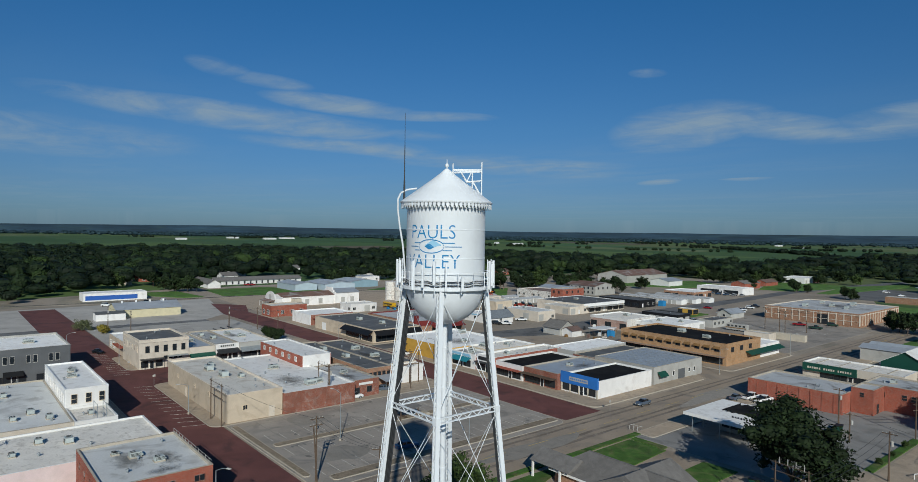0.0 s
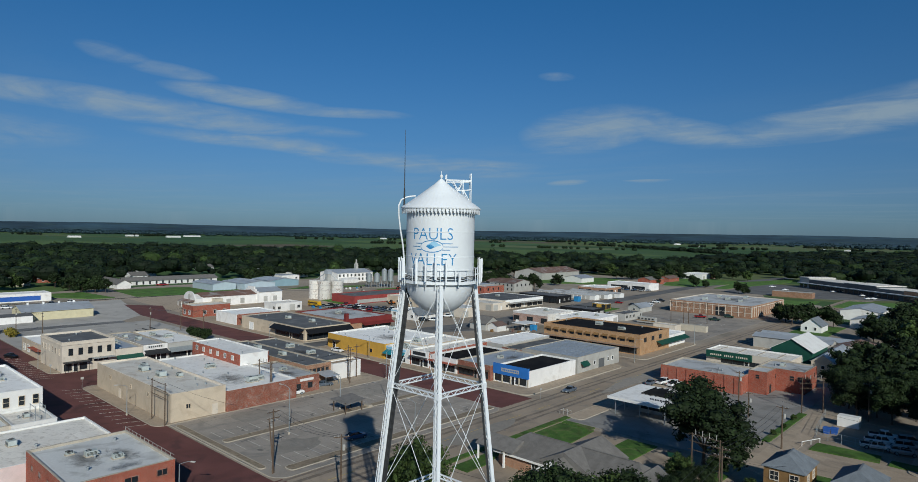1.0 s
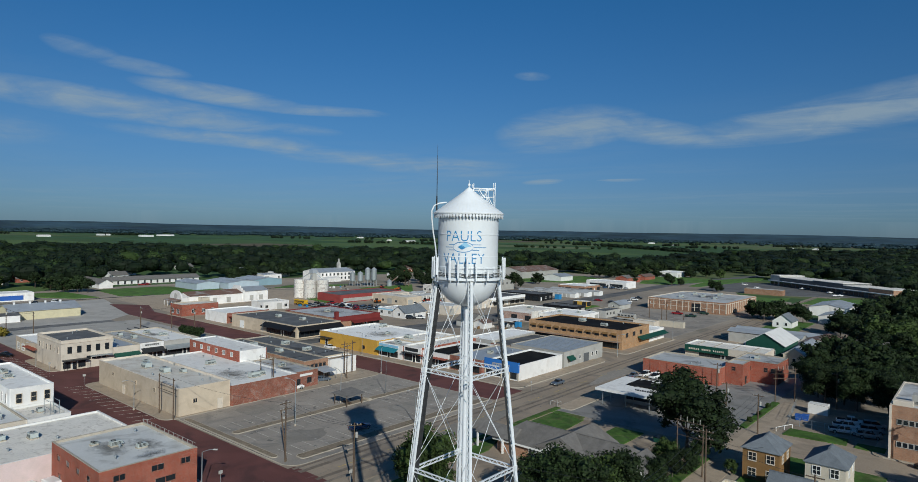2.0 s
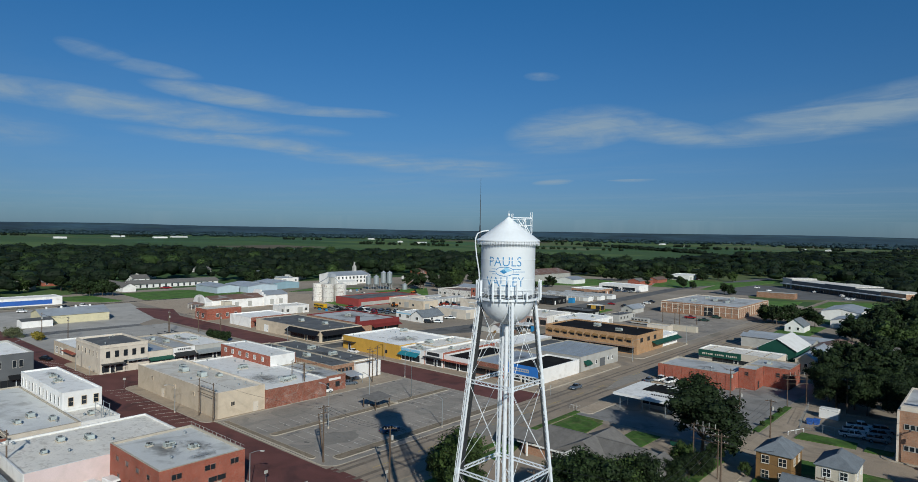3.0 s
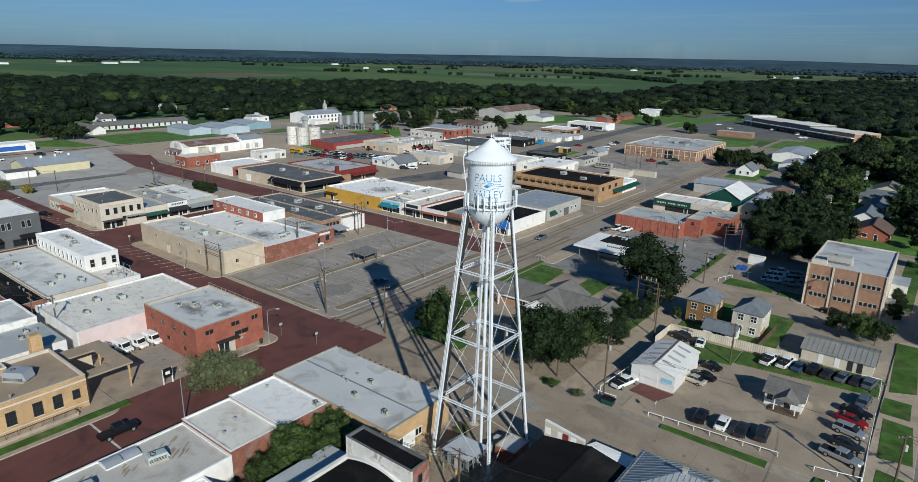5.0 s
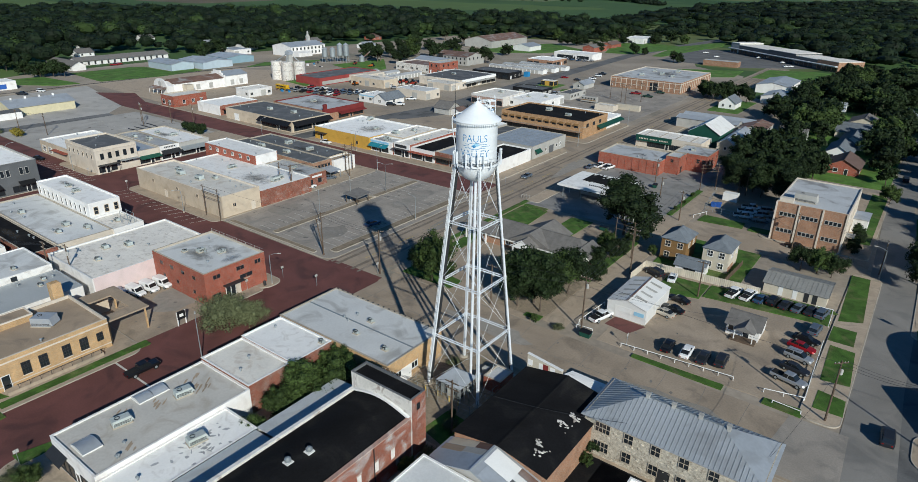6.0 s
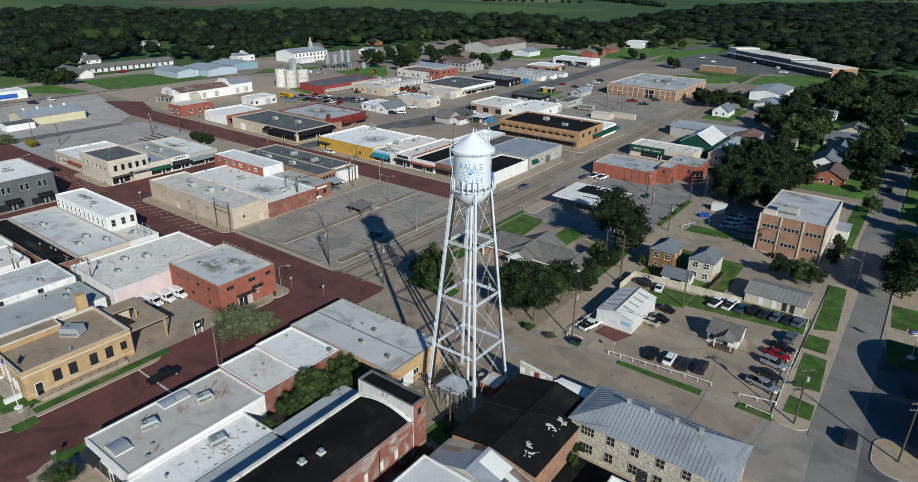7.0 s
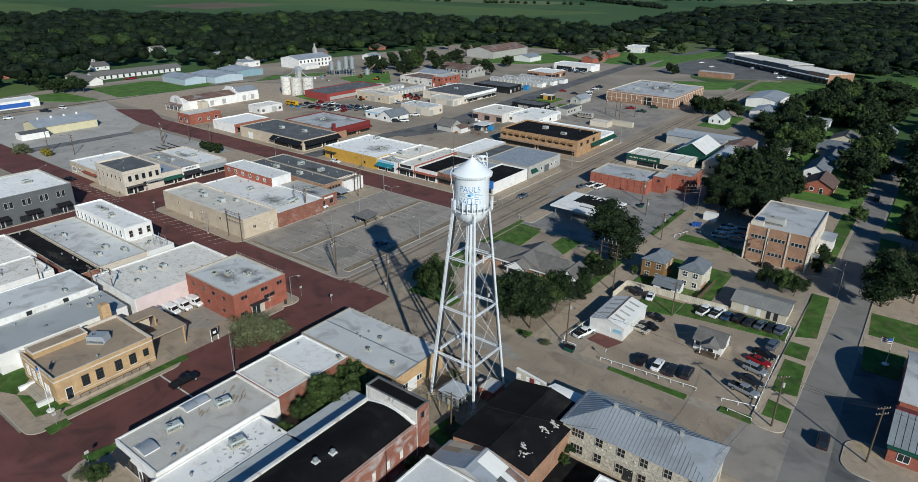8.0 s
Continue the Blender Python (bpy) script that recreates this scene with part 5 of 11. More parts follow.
def gabled(label, x0, x1, y0, y1, eave, ridge, axis, wall, roof, over=0.35, name="house", category="house", ribs=0.0, rib_mat=None, hip=0.0):
    """A pitched-roof building; axis is the ridge's direction, hip how far the ridge's ends draw in."""
    b = thing(name, label, category, ((x0 + x1) / 2, (y0 + y1) / 2, 0))
    if axis == "x":
        P = lambda u, v, z: (u, v, z)
        a0, a1, c0, c1 = x0, x1, y0, y1
    else:
        P = lambda u, v, z: (v, u, z)
        a0, a1, c0, c1 = y0, y1, x0, x1
    m = (c0 + c1) / 2
    for v0, v1 in ((c0, c0 + 0.2), (c1 - 0.2, c1)):
        part("wall", Geo().add([P(a, v, z) for z in (-0.1, eave) for a, v in ((a0, v0), (a1, v0), (a1, v1), (a0, v1))], [(0, 1, 2, 3), (4, 5, 6, 7), (0, 1, 5, 4), (1, 2, 6, 5), (2, 3, 7, 6), (3, 0, 4, 7)]), wall, b)
    for u0, u1 in ((a0, a0 + 0.2), (a1 - 0.2, a1)):
        top = eave if hip else ridge - 0.05
        prof = [(c0 + 0.2, -0.1), (c1 - 0.2, -0.1), (c1 - 0.2, eave), (m, top), (c0 + 0.2, eave)]
        part("gable_wall" if not hip else "wall", Geo().loft([[P(u0, v, z) for v, z in prof], [P(u1, v, z) for v, z in prof]]), wall, b)
    k = (ridge - eave) / (m - c0)
    lo = eave - over * k
    rs = Geo()
    r0, r1 = (a0 + hip, a1 - hip) if hip else (a0 - over, a1 + over)
    e0, e1 = a0 - over, a1 + over
    t = 0.12
    for sgn in (0, 1):
        v = c0 - over if sgn == 0 else c1 + over
        quad = [P(e0, v, lo), P(e1, v, lo), P(r1, m, ridge), P(r0, m, ridge)]
        rs.add([(x, y, z) for x, y, z in quad] + [(x, y, z - t) for x, y, z in quad], [(0, 1, 2, 3), (7, 6, 5, 4), (0, 1, 5, 4), (1, 2, 6, 5), (2, 3, 7, 6), (3, 0, 4, 7)])
    if hip:
        for e, r in ((e0, r0), (e1, r1)):
            tri = [P(e, c0 - over, lo), P(e, c1 + over, lo), P(r, m, ridge)]
            rs.add(tri + [(x, y, z - t) for x, y, z in tri], [(0, 1, 2), (5, 4, 3), (0, 1, 4, 3), (1, 2, 5, 4), (2, 0, 3, 5)])
    rp = part("roof", rs, roof, b)
    part("ridge_cap", Geo().bar(P(r0, m, ridge + 0.02), P(r1, m, ridge + 0.02), 0.3, 0.07), rib_mat or roof, rp)
    if ribs:
        n = int((e1 - e0) / ribs)
        for side in (c0 - over, c1 + over):
            for j in range(n + 1):
                u = e0 + (e1 - e0) * j / n
                f = 1.0
                if hip:
                    f = min(1.0, (u - e0) / max(0.01, r0 - e0), (e1 - u) / max(0.01, e1 - r1))
                if f < 0.06:
                    continue
                if y0 > 150 or x0 < -150:
                    continue
                part("seam", Geo().bar(P(u, side, lo + 0.03), P(u, side + (m - side) * f, lo + (ridge - lo) * f + 0.03), 0.05, 0.06), rib_mat or roof, rp)
        if y0 > 150 or x0 < -150:
            far = Geo()
            for j in range(n + 1):
                u = e0 + (e1 - e0) * j / n
                for side in (c0 - over, c1 + over):
                    far.bar(P(u, side, lo + 0.03), P(u, m, ridge + 0.03), 0.06, 0.06)
            part("seams", far, rib_mat or roof, rp)
        if hip:
            for e, r in ((e0, r0),):
                q = int((c1 - c0 + 2 * over) / ribs)
                for j in range(1, q):
                    v = c0 - over + (c1 - c0 + 2 * over) * j / q
                    f = 1 - abs(v - m) / (m - c0 + over)
                    part("seam", Geo().bar(P(e, v, lo + 0.03), P(e + (r - e) * f, v, lo + (ridge - lo) * f + 0.03), 0.05, 0.06), rib_mat or roof, rp)
    return b


# ---------------------------------------------------------------- roof gear
def rooftop_unit(x, y, z, w=1.6, d=1.2, h=0.9, rot=0, material=None):
    """An air-conditioning unit on a roof: case, curb, louvres and a fan ring."""
    ob = thing("rooftop_unit", "grey sheet-metal air-conditioning unit on a flat roof", "air conditioner", (0, 0, 0), "rooftop units")
    m = material or M["unit_metal"]
    part("curb", Geo().box(-w / 2 - 0.1, w / 2 + 0.1, -d / 2 - 0.1, d / 2 + 0.1, -0.02, 0.18), M["kerb"], ob)
    case = part("case", Geo().slab(-w / 2, w / 2, -d / 2, d / 2, 0.18, h, 0.05), m, ob)
    part("hood", Geo().loft([[(w / 2, -d / 2 + 0.1, 0.3), (w / 2 + 0.35, -d / 2 + 0.1, 0.3), (w / 2, -d / 2 + 0.1, h - 0.1)], [(w / 2, d / 2 - 0.1, 0.3), (w / 2 + 0.35, d / 2 - 0.1, 0.3), (w / 2, d / 2 - 0.1, h - 0.1)]]), m, case)
    part("fan_ring", Geo().turned([(0.36, h), (0.36, h + 0.08), (0.30, h + 0.08), (0.30, h)], -w * 0.18, 0, 16, caps=False), M["dark_metal"], case)
    for k in range(3):
        part("louvre", Geo().box(-w / 2 + 0.1, w / 2 - 0.1, -d / 2 - 0.03, -d / 2, 0.3 + k * 0.17, 0.38 + k * 0.17), M["dark_metal"], case)
    ob.matrix_basis = pose(x, y, z, 0, 0, rot)
    return ob


UNIT = rooftop_unit(-17.6, -38.6, 4.06, 2.4, 1.3, 1.1, 80)


def unit(x, y, z, rot=0, s=1.0):
    if s == 1.0:
        return copy_thing(UNIT, pose(x, y, z, 0, 0, rot))
    return rooftop_unit(x, y, z, 2.0 * s, 1.4 * s, 1.1 * s, rot)


VENT = thing("roof_vent", "small capped metal vent pipe on a roof", "vent", (-24, -45, 4.56), "roof vents")
part("pipe", Geo().tube((-24, -45, 4.5), (-24, -45, 5.0), 0.14, seg=10), M["grey_metal"], VENT)
part("cap", Geo().turned([(0.28, 4.98), (0.26, 5.06), (0.05, 5.2)], -24, -45, 10), M["grey_metal"], VENT)


def vents(x0, x1, y0, y1, z, n, seed):
    r = random.Random(seed)
    for _ in range(n):
        copy_thing(VENT, pose(r.uniform(x0 + 1, x1 - 1), r.uniform(y0 + 1, y1 - 1), z))


def roof_of(b):
    x0, x1, y0, y1, h, par = b["size"]
    return x0, x1, y0, y1, h - par


def soot_mat():
    """Dirt left where water stands: thick in the middle, broken up and thinning to nothing."""
    m = mat("soot", (0.075, 0.068, 0.060), 0.9, var=0.25, scale=0.8, fine=5)
    nd, l = m.node_tree.nodes, m.node_tree.links
    tc = nd.new("ShaderNodeTexCoord")
    away = nd.new("ShaderNodeVectorMath")
    away.operation = "DISTANCE"
    flat_ = nd.new("ShaderNodeVectorMath")
    flat_.operation = "MULTIPLY"
    flat_.inputs[1].default_value = (1, 1, 0)
    l.new(tc.outputs["Generated"], flat_.inputs[0])
    l.new(flat_.outputs[0], away.inputs[0])
    away.inputs[1].default_value = (0.5, 0.5, 0)
    geo = nd.new("ShaderNodeNewGeometry")
    nz = nd.new("ShaderNodeTexNoise")
    nz.inputs["Scale"].default_value, nz.inputs["Detail"].default_value, nz.inputs["Distortion"].default_value = 0.55, 7, 1.0
    l.new(geo.outputs["Position"], nz.inputs["Vector"])
    fall = nd.new("ShaderNodeMapRange")
    l.new(away.outputs["Value"], fall.inputs[0])
    for k, v in zip((1, 2, 3, 4), (0.05, 0.5, 0.42, -0.45)):
        fall.inputs[k].default_value = v
    add = nd.new("ShaderNodeMath")
    add.operation = "ADD"
    l.new(fall.outputs[0], add.inputs[0])
    l.new(nz.outputs[0], add.inputs[1])
    sharp = nd.new("ShaderNodeMapRange")
    l.new(add.outputs[0], sharp.inputs[0])
    for k, v in zip((1, 2, 3, 4), (0.46, 1.0, 0.0, 0.6)):
        sharp.inputs[k].default_value = v
    l.new(sharp.outputs[0], nd["Principled BSDF"].inputs["Alpha"])
    return m


SOOT = soot_mat()


def dirty(b, fx, fy, a, c):
    """A patch of soot on a flat roof, its middle given in fractions of the roof."""
    x0, x1, y0, y1, z = roof_of(b)
    x, y = x0 + (x1 - x0) * fx, y0 + (y1 - y0) * fy
    u0, u1, v0, v1 = max(x - a, x0 + 0.4), min(x + a, x1 - 0.4), max(y - c, y0 + 0.4), min(y + c, y1 - 0.4)
    part("roof_stain", Geo().add([(u0, v0, z + 0.006), (u1, v0, z + 0.006), (u1, v1, z + 0.006), (u0, v1, z + 0.006)], [(0, 1, 2, 3)]), SOOT, b, "dark water stain")


def dress(b, units=(), n=0, seed=0):
    """Air conditioners at given spots (fractions of the roof), loose vents and a water stain."""
    x0, x1, y0, y1, z = roof_of(b)
    q = random.Random(seed + 900)
    if seed % 2:
        dirty(b, q.uniform(0.2, 0.8), q.uniform(0.2, 0.8), (x1 - x0) * q.uniform(0.2, 0.5), (y1 - y0) * q.uniform(0.2, 0.5))
    for fx, fy, s in units:
        unit(x0 + (x1 - x0) * fx, y0 + (y1 - y0) * fy, z, (seed * 90) % 180, s)
    if n:
        vents(x0, x1, y0, y1, z, n, seed)


# ---------------------------------------------------------------- west side of the brick street
b = building("two-storey red brick office with a flat grey roof on a corner", -75.3, -56.3, -12.2, 2.2, 7.1, M["brick_red"], M["roof_pale"], 0.35, M["kerb"])
for u, z, w in ((-72, 4.9, 1.2), (-68, 4.9, 1.2), (-64, 4.9, 1.2), (-60, 4.9, 1.2), (-71.5, 2.0, 1.0), (-66.5, 2.0, 1.0), (-60.5, 1.6, 1.0)):
    window(b, "y0", -12.2, u, z, w, 0.8, M["brick_old"])
for u, z, w in ((-9.5, 5.2, 1.6), (-4.0, 5.2, 1.8), (0.3, 5.2, 1.4), (-10, 1.2, 1.7), (-2.8, 3.1, 3.0)):
    window(b, "x1", -56.3, u, z, w, 0.85, M["brick_old"], 2)
for k in range(3):
    door(b, "x1", -56.3, -7.3 + k * 1.15, 1.0, 2.5, M["plaster_cream"] if k == 2 else None)
canopy(b, "x1", -56.3, -8.4, -3.8, 3.0, 1.2, M["dark_metal"])
part("trim_band", face_box("x1", -56.3, -8.2, -2.0, 2.75, 2.95, 0, 0.12), M["kerb"], b)
rail = Geo()
for x in np.arange(-75.2, -56.2, 1.6):
    rail.tube((x, 2.05, 7.2), (x, 2.05, 7.75), 0.035, seg=5)
rail.tube((-75.2, 2.05, 7.75), (-56.4, 2.05, 7.75), 0.03, seg=5)
part("roof_rail", rail, M["plaster_lgrey"], b)
dress(b, ((0.42, 0.45, 0.8), (0.62, 0.62, 0.7), (0.28, 0.3, 0.5)), 3, 1)
dirty(b, 0.55, 0.72, 6.5, 4.2)
dirty(b, 0.85, 0.6, 3.5, 5.0)

b = building("single-storey white-roofed building with a pale pink side wall", -95.3, -75.4, -25, 2.0, 5.2, M["plaster_white"], M["roof_white"], 0.3, M["white"], walls={"east": M["plaster_pink"]})
shopfront(b, "y1", 2.0, -94, -77)
dress(b, ((0.3, 0.35, 0.8), (0.42, 0.5, 0.9), (0.55, 0.2, 0.6)), 6, 2)

b = building("narrow two-storey white building with a row of tall windows", -140, -110.6, -8.8, -1.0, 8.6, M["plaster_white"], M["roof_bright"], 0.3, M["white"])
for k in range(11):
    window(b, "y0", -8.8, -138.4 + k * 2.55, 5.5, 0.75, 1.9, M["plaster_white"], sill=False)
for u in (-7.2, -4.6, -2.2):
    window(b, "x1", -110.6, u, 5.6, 0.95, 1.8, M["plaster_tan"], 1, 2)
dress(b, ((0.35, 0.5, 0.7), (0.55, 0.4, 0.8)), 3, 3)
b = building("single-storey building with a broad stained grey roof", -141, -99.5, -21.3, -8.85, 4.9, M["plaster_cream"], M["roof_pale"], 0.3, M["kerb"])
dress(b, ((0.3, 0.3, 0.8), (0.72, 0.55, 0.9), (0.85, 0.75, 0.8), (0.8, 0.3, 0.7)), 5, 4)
b = building("low shop with a patched black tar roof and brick side", -142, -99.5, -27.2, -21.35, 4.6, M["brick_old"], M["roof_black"], 0.25, M["kerb"])
dress(b, (), 4, 5)
b = building("narrow white wing beside a two-storey building", -110.5, -99.2, -8.8, -1.5, 4.9, M["plaster_white"], M["roof_white"], 0.4, M["white"])
dress(b, ((0.5, 0.5, 0.7),), 2, 6)
rack = Geo()
for x in (-103.0, -99.6):
    for y in (-5.0, -3.4):
        rack.tube((x, y, 4.5), (x, y, 7.6), 0.07, seg=6)
for z in (6.0, 7.4):
    rack.tube((-103, -5, z), (-99.6, -5, z), 0.05, seg=6).tube((-103, -3.4, z), (-99.6, -3.4, z), 0.05, seg=6)
solid("roof_frame", rack, M["grey_metal"], "grey tubular steel frame on a roof", "frame")

b = building("two-storey dark grey painted corner building with paired windows", -186, -161, -42, -0.5, 9.4, M["plaster_grey"], M["roof_bright"], 0.5, M["plaster_lgrey"])
for k in range(8):
    for d in (-0.75, 0.75):
        window(b, "x1", -161, -4.2 - k * 5.0 + d, 5.7, 0.85, 1.9, M["plaster_lgrey"])
for k in range(4):
    awning(b, "x1", -161, -6.4 - k * 9, -2.0 - k * 9, 3.7, 1.3, 0.9, M["black"], "black fabric awning")
    shopfront(b, "x1", -161, -8.2 - k * 9, -1.4 - k * 9, 2.3)
dress(b, ((0.5, 0.8, 1.0), (0.4, 0.5, 0.9)), 4, 7)

# low metal-roofed sheds behind the public building
b = building("long low workshop with a plain grey sheet roof", -86.8, -75.0, -52.5, -27.0, 4.7, M["plaster_white"], M["roof_sheet"], 0.06, M["roof_sheet"], "workshop", "workshop")
dress(b, ((0.25, 0.86, 0.5), (0.45, 0.8, 0.45)), 3, 8)
b = building("white block workshop with a blue-grey roof and small windows", -101, -87.2, -56, -27.4, 6.0, M["old_white"], M["roof_pale"], 0.15, M["white"], "workshop", "workshop")
for u in (-50, -42, -34.5):
    window(b, "x1", -87.2, u, 4.9, 0.9, 0.7, M["dark_metal"])
dress(b, ((0.75, 0.8, 0.5),), 3, 10)
b = building("low white-roofed store behind workshops", -120.5, -107, -54, -29, 5.0, M["plaster_white"], M["roof_white"], 0.3, M["white"])
dress(b, ((0.5, 0.6, 0.7),), 3, 13)
b = building("white-roofed store with a rusty back yard", -142, -121, -52, -27.5, 4.8, M["plaster_white"], M["roof_white"], 0.3, M["white"])
dress(b, ((0.6, 0.6, 0.9),), 4, 9)
b = building("low grey-roofed annexe beside a tan brick building", -88, -71.2, -49, -36.8, 4.0, M["plaster_white"], M["roof_grey"], 0.25, M["white"])
dress(b, ((0.5, 0.6, 0.8),), 3, 10)

# golden brick public building
b = building("single-storey golden brick public building with white bands and tall barred windows", -71, -56.6, -49.8, -31.2, 5.7, M["brick_tan"], M["roof_tan"], 0.55, M["plaster_cream"])
part("band", merge(face_box("x1", -56.6, -49.8, -31.2, 4.75, 5.0, 0, 0.08), face_box("y0", -49.8, -71, -56.5, 4.75, 5.0, 0, 0.08)), M["plaster_cream"], b)
part("base_band", merge(face_box("x1", -56.6, -49.8, -31.2, 0.9, 1.05, 0, 0.06), face_box("y0", -49.8, -71, -56.5, 0.9, 1.05, 0, 0.06)), M["plaster_cream"], b)
for u in (-44.6, -42.0, -38.4, -35.6):
    window(b, "x1", -56.6, u, 1.7, 1.15, 2.1, M["dark_metal"], 3, 4, sill=False)
    part("sill", face_box("x1", -56.6, u - 0.75, u + 0.75, 1.5, 1.62, 0, 0.16), M["plaster_cream"], b)
window(b, "x1", -56.6, -32.9, 2.2, 0.9, 1.4, M["dark_metal"], 2, 3, sill=False)
door(b, "x1", -56.6, -47.7, 1.1, 2.6)
part("ramp", face_box("x1", -56.6, -48.4, -33.6, 0.0, 0.75, 0.6, 2.0), M["walk"], b)
part("ramp_rail", merge(face_box("x1", -56.6, -47, -33.6, 1.5, 1.56, 1.9, 1.96), *[face_box("x1", -56.6, -46.8 + k * 1.6, -46.75 + k * 1.6, 0.75, 1.5, 1.9, 1.96) for k in range(9)]), M["dark_metal"], b)
for u in (-68.5, -65.8, -63.2):
    window(b, "y0", -49.8, u, 1.8, 1.0, 2.2, M["white"], 2, 3)
door(b, "y0", -49.8, -60.4, 1.6, 2.8, M["white"])
for k in range(4):
    part("step", Geo().box(-66.5, -59.2, -50.6 - 0.4 * (3 - k) - 0.2, -49.9, 0.0, 0.18 + 0.18 * k), M["kerb"], b)
part("cheek_wall", Geo().slab(-67.2, -66.5, -52.6, -49.9, 0, 1.0, 0.05), M["white"], b)
part("cheek_wall", Geo().slab(-59.2, -58.5, -52.6, -49.9, 0, 1.0, 0.05), M["white"], b)
x0, x1, y0, y1, rz = roof_of(b)
rooftop_unit(-64.0, -38.2, rz, 3.4, 2.4, 1.7, 35, M["metal_roof"])
vents(x0, x1, y0, y1, rz, 4, 11)
rb = part("raised_bay", Geo().box(-70.7, -67.2, -48.9, -38.8, rz - 0.1, rz + 1.15), M["brick_tan"], b, "raised golden brick bay on the roof")
part("bay_roof", Geo().box(-70.6, -67.3, -48.8, -38.9, rz + 1.15, rz + 1.2), M["roof_tan"], rb)
part("bay_coping", Geo().loft([[(x, y, z) for x, y in q] for q, z in ((rect(-70.8, -67.1, -49.0, -38.7), rz + 1.1), (rect(-70.8, -67.1, -49.0, -38.7), rz + 1.32), (rect(-70.5, -67.4, -48.7, -39.0), rz + 1.32), (rect(-70.5, -67.4, -48.7, -39.0), rz + 1.21))], caps=False), M["plaster_cream"], rb)
part("chimney", Geo().slab(-73.2, -71.5, -33.6, -31.8, -0.1, 8.4, 0.05).box(-73.0, -71.7, -33.4, -32.0, 8.35, 8.5), M["brick_tan"], b)
dock = thing("loading_canopy", "flat tan-roofed loading canopy on slim posts", "canopy", (-64, -27, 0))
part("roof", merge(Geo().box(-70.5, -57.5, -31.1, -30.2, 4.3, 4.6), Geo().box(-70.5, -57.5, -25.6, -23.2, 4.3, 4.6), Geo().box(-70.5, -67, -30.2, -25.6, 4.3, 4.6), Geo().box(-60, -57.5, -30.2, -25.6, 4.3, 4.6)), M["roof_tan"], dock)
for x, y in ((-58, -30.6), (-58, -23.8), (-70, -23.8), (-70, -30.6)):
    part("post", Geo().box(x - 0.14, x + 0.14, y - 0.14, y + 0.14, 0, 4.3), M["brick_tan"], dock)
part("back_wall", Geo().box(-70.4, -70.1, -30.2, -25.0, 0, 4.3), M["plaster_tan"], dock)

# ---------------------------------------------------------------- south block round the tower's foot
b = building("long shop with a pale stained roof and two skylights", -33, -20.7, -50.4, -27.8, 4.9, M["plaster_white"], M["roof_beige"], 0.18, M["plaster_white"])
shopfront(b, "y0", -50.4, -32, -22)
awning(b, "y0", -50.4, -32.8, -28.5, 3.6, 1.2, 0.8, M["dark_metal"])
for x, y, w_, d_ in ((-27.4, -48.2, 3.4, 2.6), (-31.5, -37.3, 2.6, 4.6)):
    sk = thing("skylight", "low vaulted sheet-metal skylight on a flat roof", "skylight", (x, y, 4.72), "skylights")
    part("curb", Geo().box(x - w_ / 2, x + w_ / 2, y - d_ / 2, y + d_ / 2, 4.66, 4.90), M["white"], sk)
    n_ = 2 if d_ > 4 else 1
    for k in range(n_):
        y0_, y1_ = y - d_ / 2 + k * d_ / n_ + 0.05, y - d_ / 2 + (k + 1) * d_ / n_ - 0.05
        part("pane", Geo().loft([[(x - w_ / 2 + 0.05 + (w_ - 0.1) * j / 8, q, 4.91 + 0.34 * math.sin(math.pi * j / 8)) for j in range(9)] for q in (y0_, y1_)], closed=False, caps=False), M["metal_roof"], sk, smooth=True)
smear = Geo()
rs_ = random.Random(31)
for cx, cy, n_ in ((-29.0, -31.4, 7), (-26.2, -31.6, 6), (-30.6, -42.6, 3), (-28.6, -37.6, 6), (-22.2, -45.8, 3)):
    for k in range(n_):
        px, py, q = cx + rs_.uniform(-1.3, 1.3), cy + rs_.uniform(-1.2, 1.2), rs_.uniform(0.4, 1.3)
        smear.add(blot(rs_, px, py, q, rs_.uniform(0.10, 0.22), 4.727 + 0.001 * k, 2.2), [tuple(range(13))])
part("roof_smears", smear, M["roof_tan"], b, "brown weathered smears in the roof coating")
unit(-27.5, -34.4, 4.72, 80)
unit(-28.2, -43.2, 4.72, 80)
vents(-23, -21, -48, -45.6, 4.72, 2, 12)
b = building("single-storey shop with a pale grey roof", -33.3, -21.0, -27.75, -20.0, 5.3, M["brick_old"], M["roof_cream"], 0.18, M["plaster_white"])
dress(b, (), 2, 12)
b = building("single-storey shop with a clean white roof", -33.6, -20.4, -19.95, -11.7, 5.5, M["brick_old"], M["roof_bright"], 0.18, M["white"])
dress(b, ((0.92, 0.86, 0.5),), 1, 14)
b = building("low rear wing with a patchy white roof", -20.6, -13.4, -54, -32, 4.2, M["plaster_white"], M["roof_bright"], 0.12, M["plaster_white"])
vents(-19.5, -16, -48, -45, 4.08, 1, 15)
peel = Geo()
for k in range(34):
    px, py = rs_.gauss(-16.8, 1.3), rs_.gauss(-38.0, 2.2)
    peel.add(blot(rs_, px, py, rs_.uniform(0.15, 0.5), rs_.uniform(0.1, 0.3), 4.087 + 0.0005 * k, rs_.uniform(0, 3)), [tuple(range(13))])
part("peeled_patches", peel, M["roof_grey"], b, "grey patches where white coating has peeled")
